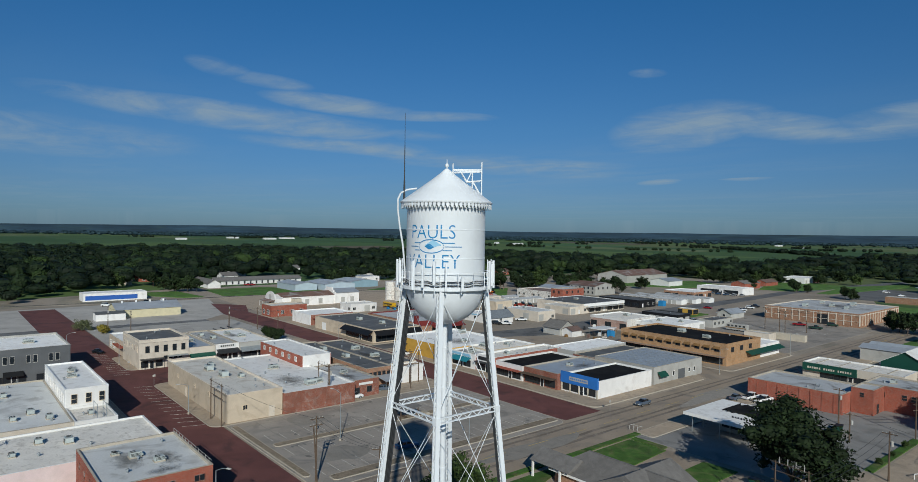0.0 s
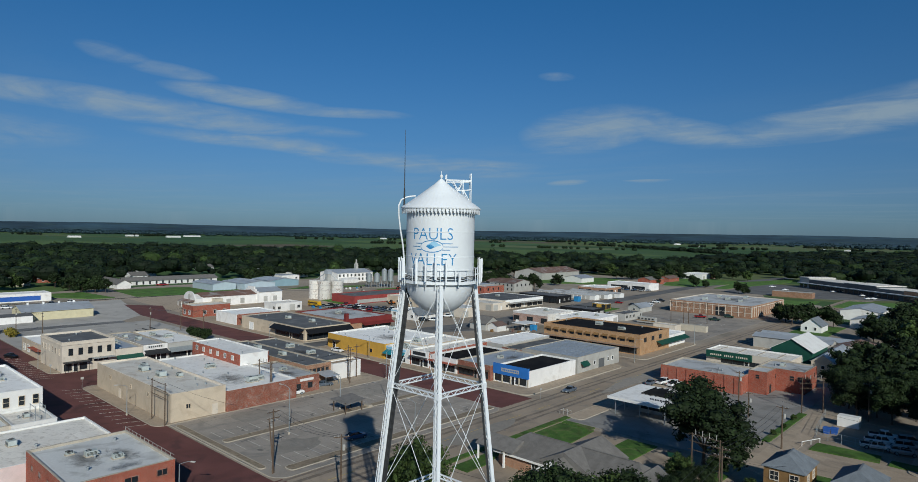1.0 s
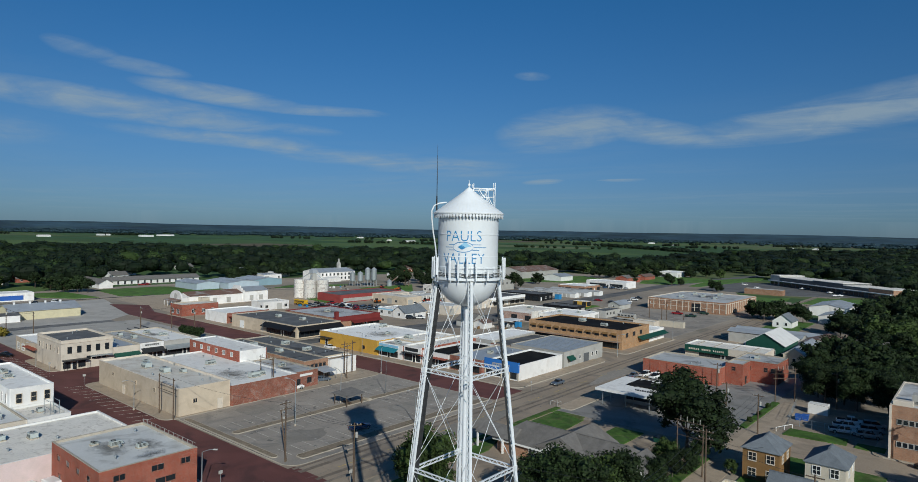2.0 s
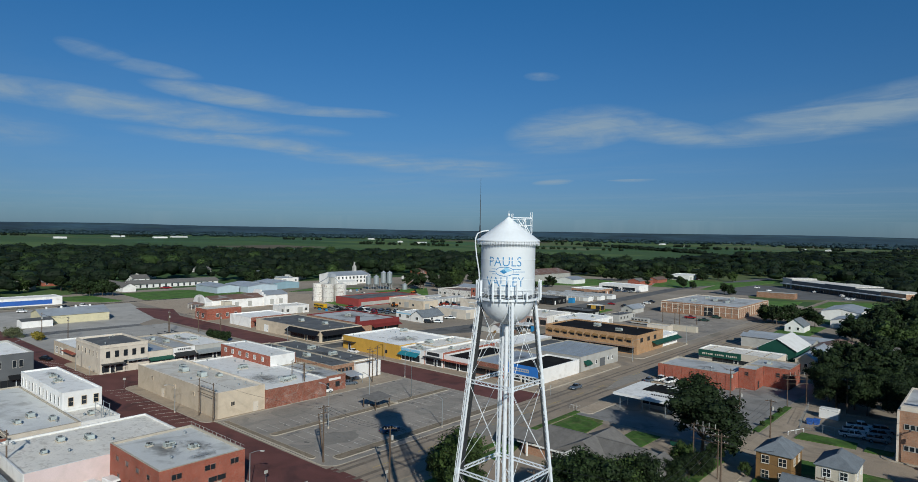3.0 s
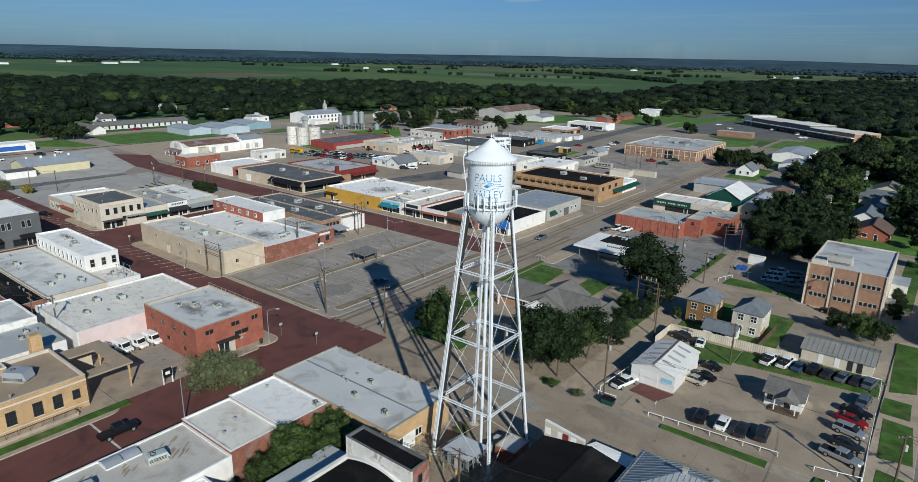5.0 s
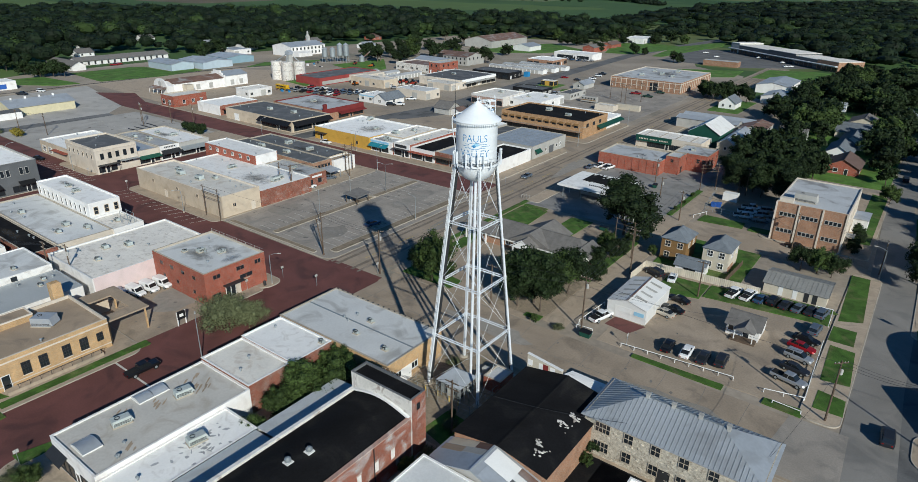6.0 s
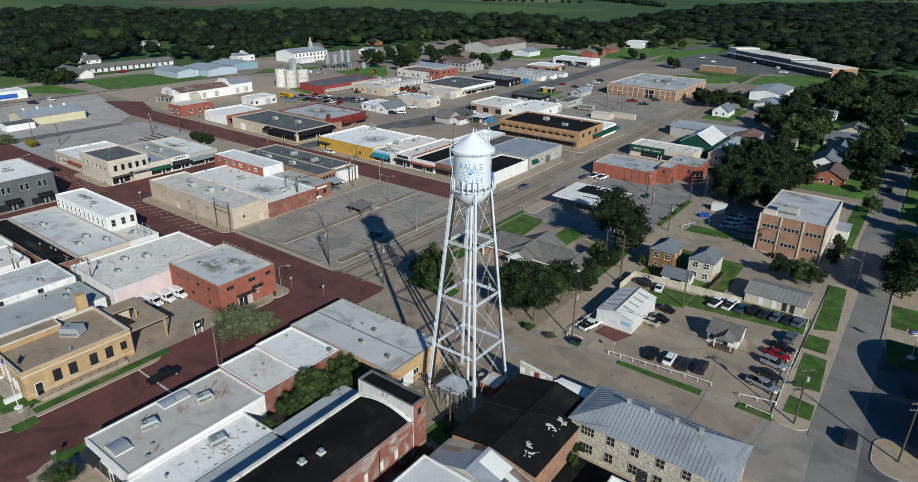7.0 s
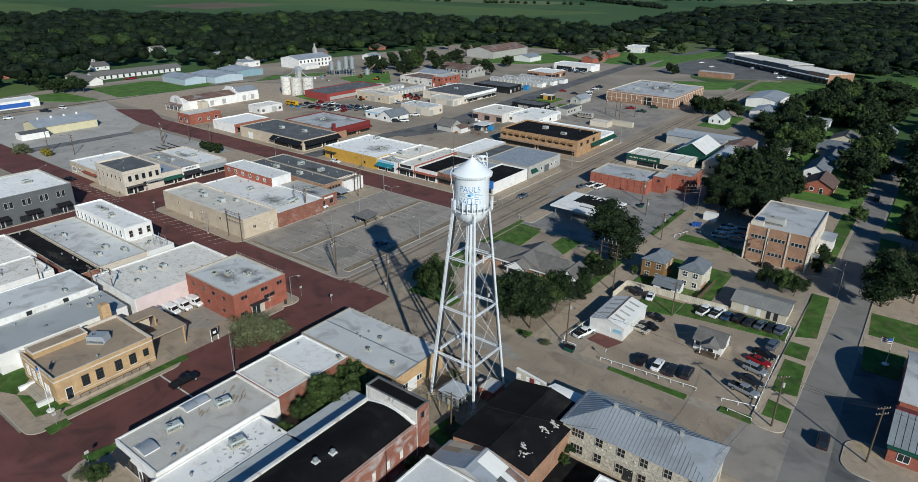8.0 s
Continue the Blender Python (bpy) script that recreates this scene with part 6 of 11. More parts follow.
for y0_, y1_, zl, zr in ((-60, -32.6, 4.5, 4.9), (-32.4, -17.8, 4.8, 5.2)):
    b = thing("lean_to", "low lean-to shed under blue-grey sheet metal against a hall", "shed", (-9.8, (y0_ + y1_) / 2, 0))
    part("wall", Geo().box(-12.7, -12.5, y0_, y1_, -0.1, zl - 0.02), M["plaster_lgrey"], b)
    part("end_wall", Geo().loft([[(x, q, z) for x, z in ((-12.5, -0.1), (-6.7, -0.1), (-6.7, zr - 0.04), (-12.5, zl - 0.04))] for q in (y1_ - 0.2, y1_)]), M["plaster_lgrey"], b)
    part("roof", Geo().loft([[(x, q, z) for x, z in ((-12.9, zl - 0.1), (-6.7, zr - 0.1), (-6.7, zr), (-12.9, zl))] for q in (y0_, y1_)]), M["roof_sheet"], b)
b = thing("theatre", "old red brick hall with a black barrel roof and white parapet", "building", (-1, -40, 0))
part("wall", Geo().box(-6.6, -6.2, -62, -20.2, -0.1, 7.3), M["old_plaster"], b)
part("wall", Geo().box(4.1, 4.5, -62, -20.2, -0.1, 7.1), M["brick_worn"], b)
n = 12
prof = [(-6.2 + 10.3 * k / n, 6.95 + 0.95 * math.sin(math.pi * k / n)) for k in range(n + 1)]
part("roof", Geo().loft([[(x, y, z) for x, z in prof + [(4.1, 6.1), (-6.2, 6.1)]] for y in (-62, -20.2)]), M["roof_black"], b, "black tarred barrel roof")
part("coping", Geo().box(-6.7, -6.15, -62, -20.2, 7.3, 7.42), M["old_white"], b)
part("coping", Geo().box(4.0, 4.6, -62, -20.2, 7.1, 7.24), M["brick_faded"], b)
for k in range(12):
    part("boarded_window", face_box("x1", 4.5, -58.4 + k * 3.1, -57.7 + k * 3.1, 3.0, 4.6, 0, 0.05), M["old_white"], b, "narrow window boarded in white")
    part("lintel", face_box("x1", 4.5, -58.55 + k * 3.1, -57.55 + k * 3.1, 4.6, 4.8, 0, 0.07), M["brick_faded"], b)
for y in (-27.5, -41.0, -54.0):
    part("downpipe", Geo().tube((4.62, y, 0), (4.62, y, 7.0), 0.07, seg=8), M["dark_metal"], b)
st = building("square brick stage tower with a black roof and peeling plaster", -6.8, 4.4, -20.1, -17.0, 9.9, M["brick_worn"], M["roof_black"], 0.3, M["roof_dark"], walls={"south": M["old_plaster"], "west": M["old_plaster"]})
window(st, "x1", 4.4, -18.6, 7.6, 0.8, 1.2, M["brick_old"])
arch = Geo()
ap = [(-6.5 + 10.8 * k / 14, 7.0 + 1.1 * math.sin(math.pi * k / 14)) for k in range(15)]
arch.loft([[(x, -20.55, z) for x, z in ap] + [(x, -20.55, z + 0.28) for x, z in ap[::-1]], [(x, -20.12, z) for x, z in ap] + [(x, -20.12, z + 0.28) for x, z in ap[::-1]]])
part("arched_flashing", arch, M["white"], st)
for x, y in ((-1.2, -36.2), (-0.6, -33.4)):
    v = thing("roof_ventilator", "squat galvanised roof ventilator on a black roof", "vent", (x, y, 7.8), "roof ventilators")
    part("base", Geo().box(x - 0.5, x + 0.5, y - 0.5, y + 0.5, 7.6, 8.02), M["white"], v)
    part("drum", Geo().turned([(0.3, 8.02), (0.42, 8.17), (0.42, 8.5), (0.15, 8.7)], x, y, 14), M["grey_metal"], v)

b = building("large garage with a pale grey seamed roof and tan brick walls", -34.8, -8.4, -11.0, 2.8, 5.1, M["brick_tan"], M["roof_pale"], 0.12, M["kerb"])
seam = Geo()
for y in (-4.2,):
    seam.bar((-34.5, y, 5.02), (-8.7, y, 5.0), 0.3, 0.08)
part("roof_joint", seam, M["grey_metal"], b)
for k in range(20):
    part("parapet_clip", Geo().box(-34.2 + k * 1.35, -34.0 + k * 1.35, 2.55, 2.75, 5.1, 5.34), M["dark_metal"], b)
for u in (-8.6, -4.5):
    window(b, "x1", -8.4, u, 1.6, 1.4, 1.1, M["white"], 2)
door(b, "x1", -8.4, -6.6, 2.2, 2.6, M["white"])
for u in (-30, -24, -18, -12):
    part("roller_door", face_box("y1", 2.8, u - 1.6, u + 1.6, 0.1, 3.2, 0, 0.05), M["plaster_lgrey"], b)
dress(b, ((0.55, 0.62, 0.5), (0.58, 0.3, 0.45), (0.86, 0.25, 0.5)), 3, 16)

b = gabled("big shed with a black tar roof beside the tower", 9.2, 23.4, -16.6, 2.4, 5.2, 6.5, "y", M["brick_brown"], M["roof_black"], 0.25, "shed", "shed")
for cx, cy, n_ in ((21.4, -4.8, 16), (20.6, -6.9, 12), (19.9, -12.4, 10), (20.9, -13.7, 8)):
    r = random.Random(int(cx * 10))
    rg = Geo()
    for _ in range(n_):
        px, py, q = cx + r.gauss(0, 0.45), cy + r.gauss(0, 0.55), r.uniform(0.10, 0.34)
        z_ = 6.5 - abs(px - 16.3) * 1.3 / 7.1
        pts = [(px + q * r.uniform(0.6, 1.2) * math.cos(a), py + q * r.uniform(0.4, 1.0) * math.sin(a)) for a in (0.3, 1.4, 2.6, 3.9, 5.2)]
        rg.prism(pts, z_ - 0.15, z_ + r.uniform(0.02, 0.10))
    solid("scrap_heap", rg, M["old_plaster"], "heap of broken pale roofing scraps on a black roof", "debris", "roof scraps")
w = thing("parapet_front", "cream boarded false front with a small red sign panel", "parapet", (12, 3, 0))
part("wall", Geo().loft([[(9.0, y_, 0), (15.2, y_, 0), (15.2, y_, 6.7), (9.0, y_, 7.5)] for y_ in (2.7, 3.0)]), M["siding_tan"], w)
for k in range(6):
    part("board", Geo().box(9.1 + k, 9.98 + k, 2.66, 2.7, 5.6, 6.6), M["siding_tan"] if k % 2 else M["plaster_white"], w)
part("sign_panel", Geo().box(11.9, 12.8, 2.62, 2.66, 5.7, 6.7), M["red_paint"], w)
part("coping", Geo().bar((9.0, 2.85, 7.56), (15.2, 2.85, 6.76), 0.5, 0.12), M["white"], w)
w = thing("canopy_wedge", "white membrane roof wedge sloping to the street", "roof", (18, 5, 0))
part("wall", Geo().loft([[(15.3, 2.75, 0), (21.4, 2.75, 0), (21.2, 7.2, 0), (15.6, 5.6, 0)], [(15.3, 2.75, 6.0), (21.4, 2.75, 4.7), (21.2, 7.2, 3.9), (15.6, 5.6, 5.2)]]), M["plaster_white"], w)
part("roof", Geo().loft([[(15.2, 2.7, 6.0), (21.6, 2.7, 4.7), (21.4, 7.35, 3.9), (15.5, 5.75, 5.2)], [(15.2, 2.7, 6.15), (21.6, 2.7, 4.85), (21.4, 7.35, 4.05), (15.5, 5.75, 5.35)]]), M["roof_bright"], w)
b = gabled("low metal workshop with a patchwork sheet roof", 8.9, 23.0, -22.2, -16.9, 4.0, 6.3, "y", M["plaster_lgrey"], M["metal_roof"], 0.3, "workshop", "workshop")
slope = 2.3 / 7.05
for k, (u0, u1, y0_, y1_, mt) in enumerate(((9.0, 12.4, -19.4, -18.2, "roof_tan"), (12.4, 15.6, -19.2, -18.1, "plaster_lgrey"), (9.2, 13.6, -18.1, -16.8, "siding_tan"), (13.6, 15.7, -18.0, -16.8, "rust"), (16.4, 20.2, -20.0, -17.0, "white"), (20.2, 23.1, -18.0, -16.9, "rust"), (20.2, 23.1, -19.2, -18.1, "white"), (20.2, 23.0, -20.4, -19.3, "roof_dark"), (17.0, 20.1, -22.3, -20.1, "metal_roof"))):
    zz = lambda u: 6.3 - abs(u - 15.95) * slope + 0.02 + 0.004 * (k % 4)
    part("roof_sheet", Geo().add([(u, y_, zz(u) + e) for e in (0, 0.025) for u, y_ in ((u0, y0_), (u1, y0_), (u1, y1_), (u0, y1_))], [(3, 2, 1, 0), (4, 5, 6, 7), (0, 1, 5, 4), (1, 2, 6, 5), (2, 3, 7, 6), (3, 0, 4, 7)]), M[mt], b)
b = building("flat-roofed shop with a peeling pale grey roof", 8.6, 24, -46, -22.5, 4.9, M["brick_old"], M["roof_pale"], 0.12, M["white"])
rr = random.Random(44)
for k in range(7):
    x, y, q = rr.uniform(10, 22), rr.uniform(-34, -24), rr.uniform(0.3, 1.0)
    part("torn_felt", Geo().prism([(x, y), (x + q * 1.6, y + 0.15), (x + q * 1.3, y + q * 0.5), (x + q * 0.5, y + q * 0.3), (x + 0.1, y + q * 0.6)], 4.77, 4.80), M["roof_dark"], b)
b = building("low white outbuilding with a flat roof", 31.2, 43, -22, -8.2, 3.4, M["plaster_white"], M["roof_bright"], 0.2, M["white"])
b = gabled("two-storey rough stone hall under a hipped grey standing-seam roof", 22.2, 45.6, -3.6, 6.2, 6.6, 9.3, "x", M["stone"], M["metal_roof"], 0.45, "hall", "building", ribs=0.62, rib_mat=M["grey_metal"], hip=6.5)
for k in range(6):
    u = 25.0 + k * 3.75
    ww = 2.1 if k == 0 else 1.2
    window(b, "y0", -3.6, u, 4.3, ww, 1.5, M["kerb"], 2 if k else 4, 2)
    window(b, "y0", -3.6, u, 1.1, ww, 1.6, M["kerb"], 2 if k else 4, 2)
for u in (-1.2, 3.8):
    window(b, "x1", 45.6, u, 4.3, 1.2, 1.5, M["kerb"], 2, 2)
    window(b, "x1", 45.6, u, 1.1, 1.2, 1.6, M["kerb"], 2, 2)
door(b, "y0", -3.6, 34.0, 1.4, 2.3, M["dark_metal"])
for k in range(4):
    cx = 29.0 + k * 3.6
    part("roof_vent", Geo().box(cx - 0.25, cx + 0.25, 1.0, 1.5, 9.0, 9.75).box(cx - 0.32, cx + 0.32, 0.93, 1.57, 9.75, 9.85), M["plaster_lgrey"], b)
rs = random.Random(5)
for k in range(150):
    u, z = rs.uniform(22.4, 45.4), rs.uniform(0.2, 6.2)
    if any(abs(u - (25.0 + j * 3.75)) < 1.3 and (4.0 < z < 6.1 or 0.8 < z < 3.0) for j in range(6)):
        continue
    a, hh = rs.uniform(0.25, 0.6), rs.uniform(0.14, 0.32)
    part("stone_block", Geo().add([(u - a / 2, -3.6, z), (u + a / 2, -3.6, z), (u + a / 2, -3.6, z + hh), (u - a / 2, -3.6, z + hh), (u - a / 2 + 0.04, -3.68, z + 0.04), (u + a / 2 - 0.04, -3.68, z + 0.04), (u + a / 2 - 0.05, -3.68, z + hh - 0.04), (u - a / 2 + 0.05, -3.68, z + hh - 0.03)],
         [(4, 5, 6, 7), (0, 1, 5, 4), (1, 2, 6, 5), (2, 3, 7, 6), (3, 0, 4, 7)]), M["stone"], b)

# hut and cabinets at the tower's foot
h_ = thing("equipment_shelter", "grey metal equipment shelter with a pyramid roof and open sides", "shelter", (0.1, -4.0, 0))
EX0, EX1, EY0, EY1 = -2.3, 2.5, -6.3, -1.7
apex = ((EX0 + EX1) / 2 - 0.6, (EY0 + EY1) / 2, 4.5)
rim = [(EX0, EY0), (EX1, EY0), (EX1, EY1), (EX0, EY1)]
for k in range(4):
    (ax, ay), (bx, by) = rim[k], rim[(k + 1) % 4]
    part("roof_face", Geo().add([(ax, ay, 2.8), (bx, by, 2.8), apex, (ax, ay, 2.7), (bx, by, 2.7), (apex[0], apex[1], apex[2] - 0.1)], [(0, 1, 2), (5, 4, 3), (0, 1, 4, 3), (1, 2, 5, 4), (2, 0, 3, 5)]), M["metal_roof"], h_)
    for j in range(4):
        part("post", Geo().box(ax + (bx - ax) * j / 4 * 0.96 - 0.05, ax + (bx - ax) * j / 4 * 0.96 + 0.05, ay + (by - ay) * j / 4 * 0.96 - 0.05, ay + (by - ay) * j / 4 * 0.96 + 0.05, 0.1, 2.75), M["grey_metal"], h_)
    for z_ in (1.0, 2.0):
        part("rail", Geo().bar((ax, ay, z_), (bx, by, z_), 0.06, 0.06), M["grey_metal"], h_)
for k, (x, y, hh) in enumerate(((-1.4, -5.2, 2.0), (0.0, -5.3, 1.6), (1.4, -5.0, 2.1), (1.6, -3.2, 1.7), (-1.2, -3.0, 2.2))):
    c_ = thing("equipment_cabinet", "grey metal equipment cabinet by the tower", "cabinet", (x, y, 0), "cabinets")
    part("body", Geo().slab(x - 0.45, x + 0.45, y - 0.4, y + 0.4, 0.1, hh), M["plaster_lgrey"] if k % 2 else M["grey_metal"], c_)
    part("door", Geo().box(x + 0.45, x + 0.48, y - 0.32, y + 0.32, 0.25, hh - 0.15), M["dark_metal"], c_)
yf = thing("chain_fence", "grey chain-link fence posts and rails round the tower's foot", "fence", (0, -7.4, 0))
for (ax, ay), (bx, by) in (((-6.8, -8.0), (5.6, -8.0)), ((5.6, -8.0), (5.8, 0)), ((-6.8, -8.0), (-7.2, 2.6))):
    n_ = int(math.hypot(bx - ax, by - ay) / 2.0)
    for k in range(n_ + 1):
        part("post", Geo().tube((ax + (bx - ax) * k / n_, ay + (by - ay) * k / n_, 0), (ax + (bx - ax) * k / n_, ay + (by - ay) * k / n_, 2.0), 0.04, seg=6), M["grey_metal"], yf)
    for z_ in (0.15, 1.1, 2.0):
        part("rail", Geo().tube((ax, ay, z_), (bx, by, z_), 0.025, seg=5), M["grey_metal"], yf)
for x in (-4.0, -1.5, 0.8, 2.6):
    solid("bollard", Geo().tube((x, -6.9, -0.1), (x, -6.9, 1.1), 0.11, seg=10), M["yellow_paint"], "yellow steel bollard on gravel", "bollard", "bollards")
for x, y in ((1.6, 0.2), (1.4, 2.4)):
    c_ = thing("equipment_cabinet", "grey metal equipment cabinet by the tower", "cabinet", (x, y, 0), "cabinets")
    part("body", Geo().slab(x - 0.5, x + 0.5, y - 0.45, y + 0.45, 0, 1.9), M["plaster_lgrey"], c_)
    part("door", Geo().box(x + 0.5, x + 0.53, y - 0.35, y + 0.35, 0.2, 1.7), M["grey_metal"], c_)
b = building("small red brick pump house with a low grey roof", 3.0, 6.2, -0.6, 3.4, 2.6, M["brick_red"], M["roof_grey"], 0.15, M["kerb"], "pump_house", "hut")

# ---------------------------------------------------------------- block north of the brick street
b = building("large tan stucco store with a pale stained flat roof", -140, -96.4, 18.7, 31.0, 6.2, M["plaster_tan"], M["roof_cream"], 0.4, M["plaster_cream"])
for u in (-131, -118, -108):
    window(b, "y0", 18.7, u, 3.6, 0.9, 0.9, M["plaster_tan"], 2)
window(b, "x1", -96.4, 22.5, 2.6, 0.9, 0.9, M["plaster_tan"], 2)
door(b, "x1", -96.4, 28.5, 1.2, 2.3, M["plaster_cream"])
door(b, "y0", 18.7, -124.5, 1.1, 2.2, M["plaster_cream"])
dress(b, ((0.35, 0.45, 1.2), (0.55, 0.5, 1.2), (0.25, 0.6, 0.9), (0.62, 0.75, 0.8)), 6, 20)
b = building("broad white-roofed store with a worn red brick rear wall", -140, -95.8, 31.1, 49.2, 4.9, M["brick_old"], M["roof_bright"], 0.3, M["white"])
dress(b, ((0.88, 0.5, 1.2), (0.86, 0.62, 1.0), (0.4, 0.5, 1.0)), 8, 21)
for u in (36, 41, 46):
    door(b, "x1", -95.8, u, 1.0, 2.1, M["brick_old"])
b = building("raised red brick upper storey under a pale roof", -147, -119.3, 46.8, 55.5, 7.6, M["brick_red"], M["roof_bright"], 0.25, M["white"], walls={"east": M["plaster_white"]})
for k in range(6):
    window(b, "y0", 46.8, -144 + k * 4.2, 5.7, 1.1, 1.1, M["white"], 2)
dress(b, (), 3, 22)
b = building("brick shop with a grey flat roof", -119.2, -98.5, 49.3, 57.8, 4.4, M["brick_old"], M["roof_grey"], 0.3, M["kerb"])
for u in (51.5, 55):
    window(b, "x1", -98.5, u, 1.3, 1.2, 1.2, M["dark_metal"], 2)
part("sign", face_box("x1", -98.5, 52, 56, 3.1, 3.7, 0, 0.1), M["white"], b)
dress(b, ((0.5, 0.5, 0.8),), 3, 23)
b = building("long shop with a dark grey roof and brown brick rear", -150, -105.1, 58.2, 66.3, 5.2, M["brick_brown"], M["roof_dark"], 0.3, M["kerb"])
for k in range(5):
    window(b, "x1", -105.1, 59.4 + k * 1.4, 2.7, 0.8, 1.2, M["dark_metal"])
dress(b, ((0.6, 0.5, 1.0), (0.3, 0.5, 1.0)), 4, 24)
b = building("shop row with an old dark patched roof", -150, -108, 66.4, 76.4, 4.9, M["plaster_tan"], M["roof_dark"], 0.3, M["kerb"])
dress(b, ((0.4, 0.5, 1.1), (0.7, 0.4, 1.0)), 5, 25)
b = building("plain white block corner unit", -107.9, -104.2, 66.5, 76, 4.6, M["plaster_white"], M["roof_tan"], 0.2, M["white"])
for y in (70.5, 73.5):
    solid("utility_pole", Geo().tube((-102.9, y, 0), (-102.9, y, 9.5), 0.15, 0.11, 8).box(-103.0, -102.8, y - 1.1, y + 1.1, 8.7, 8.85), M["wood"], "weathered wooden utility pole", "utility pole", "utility poles")

# cream corner building and neighbours
b = building("two-storey cream brick corner building with a dark roof", -182.2, -162.2, 16.8, 30.6, 8.6, M["plaster_cream"], M["roof_dark"], 0.55, M["plaster_cream"])
for k in range(5):
    window(b, "x1", -162.2, 19.0 + k * 2.5, 4.9, 0.95, 1.7, M["dark_metal"])
for k in range(4):
    window(b, "x1", -162.2, 24.0 + k * 1.4, 2.6, 0.9, 0.8, M["dark_metal"])
for k in range(6):
    window(b, "y0", 16.8, -180 + k * 3.1, 4.9, 0.8, 1.6, M["plaster_cream"])
canopy(b, "x1", -162.2, 17.0, 23.4, 2.9, 2.0, M["dark_metal"], 3)
canopy(b, "x1", -162.2, 24.4, 30.2, 3.3, 1.8, M["grey_metal"])
shopfront(b, "x1", -162.2, 17.3, 23.2, 2.2)
part("cornice", merge(face_box("x1", -162.2, 16.8, 30.6, 7.7, 7.95, 0, 0.18), face_box("y0", 16.8, -182.2, -162, 7.7, 7.95, 0, 0.18)), M["plaster_cream"], b)
dress(b, (), 3, 26)
for k, (y0_, y1_, wm, rm, am) in enumerate(((30.7, 38.6, "plaster_cream", "metal_roof", "green"), (38.7, 46.0, "plaster_white", "roof_grey", "dark_metal"), (46.1, 57.8, "plaster_lgrey", "roof_bright", "grey_metal"))):
    b = building("single-storey shop with a canopy over its window front", -192, -162.3, y0_, y1_, 5.0 + 0.2 * (k == 1), M[wm], M[rm], 0.4, M["kerb"])
    shopfront(b, "x1", -162.3, y0_ + 0.4, y1_ - 0.4, 2.4)
    if k == 0:
        awning(b, "x1", -162.3, y0_ + 0.2, y1_ - 0.2, 3.1, 1.6, 0.7, M["green"], "dark green canvas awning")
    else:
        awning(b, "x1", -162.3, y0_ + 0.2, y1_ - 0.2, 3.6, 1.9, 1.0, M["dark_metal"] if k == 1 else M["grey_metal"])
    if k == 1:
        sg = part("sign", face_box("x1", -162.3, y0_ + 1, y1_ - 1, 4.0, 5.0, 0, 0.12), M["white"], b)
        for q in range(7):
            part("sign_bar", face_box("x1", -162.3, y0_ + 1.5 + q * 0.62, y0_ + 1.9 + q * 0.62, 4.25, 4.75, 0.12, 0.15), M["dark_metal"], sg)
    dress(b, ((0.55, 0.5, 1.0), (0.3, 0.3, 0.9)), 4, 27 + k)
b = building("low brick shop with a white roof beside a street", -206, -182.5, 17.6, 37, 4.8, M["brick_brown"], M["roof_bright"], 0.4, M["white"], walls={"south": M["plaster_tan"]})
for u in (-203, -198.5):
    window(b, "y0", 17.6, u, 1.0, 2.4, 2.0, M["white"], 3)
canopy(b, "y0", 17.6, -194, -184, 3.0, 1.6, M["brick_red"])
dress(b, ((0.6, 0.6, 1.0),), 3, 30)
tr = thing("lattice_frame", "rusty steel lattice frame behind shops", "frame", (-200, 54, 0))
for k in range(4):
    part("truss", Geo().bar((-206, 50 + k * 2.6, 3.0 + 0.3 * k), (-194, 51 + k * 2.6, 3.2), 0.25, 0.3).bar((-200, 48, 2.8), (-200, 60, 3.1), 0.2, 0.2), M["dark_metal"], tr)

# ---------------------------------------------------------------- shops north of the second brick street
b = building("mustard-yellow corner store with a white roof", -146.8, -116.3, 95.6, 122.3, 5.0, M["yellow"], M["roof_bright"], 0.5, M["white"])
window(b, "y0", 95.6, -123, 1.4, 1.3, 1.2, M["yellow"])
door(b, "y0", 95.6, -143, 1.3, 2.2)
canopy(b, "y0", 95.6, -146, -139.5, 2.9, 1.5, M["dark_metal"])
dress(b, ((0.25, 0.9, 1.2), (0.7, 0.5, 0.9)), 7, 31)
b = building("white-roofed store annexe behind a parapet", -116.2, -105.8, 103, 123, 5.2, M["plaster_tan"], M["roof_white"], 0.4, M["white"])
dress(b, ((0.3, 0.2, 1.2), (0.5, 0.6, 0.8)), 5, 32)
b = building("small shop with a teal awning and blue fascia", -116.2, -105.2, 96.2, 102.9, 4.6, M["brick_red"], M["roof_grey"], 0.4, M["white"], walls={"south": M["plaster_white"]})
awning(b, "y0", 96.2, -116, -107, 3.4, 1.9, 0.9, M["teal"], "teal canvas awning")
part("fascia", face_box("y0", 96.2, -116.1, -107, 3.6, 4.3, 0, 0.12), M["text_pale"], b)
shopfront(b, "y0", 96.2, -115.5, -107.2, 2.3)
dress(b, ((0.35, 0.7, 0.9), (0.6, 0.4, 0.9)), 2, 33)
b = building("narrow red brick shop with a white cornice", -104.8, -97.1, 96.5, 126, 5.0, M["brick_red"], M["roof_white"], 0.5, M["white"], walls={"south": M["plaster_white"]})
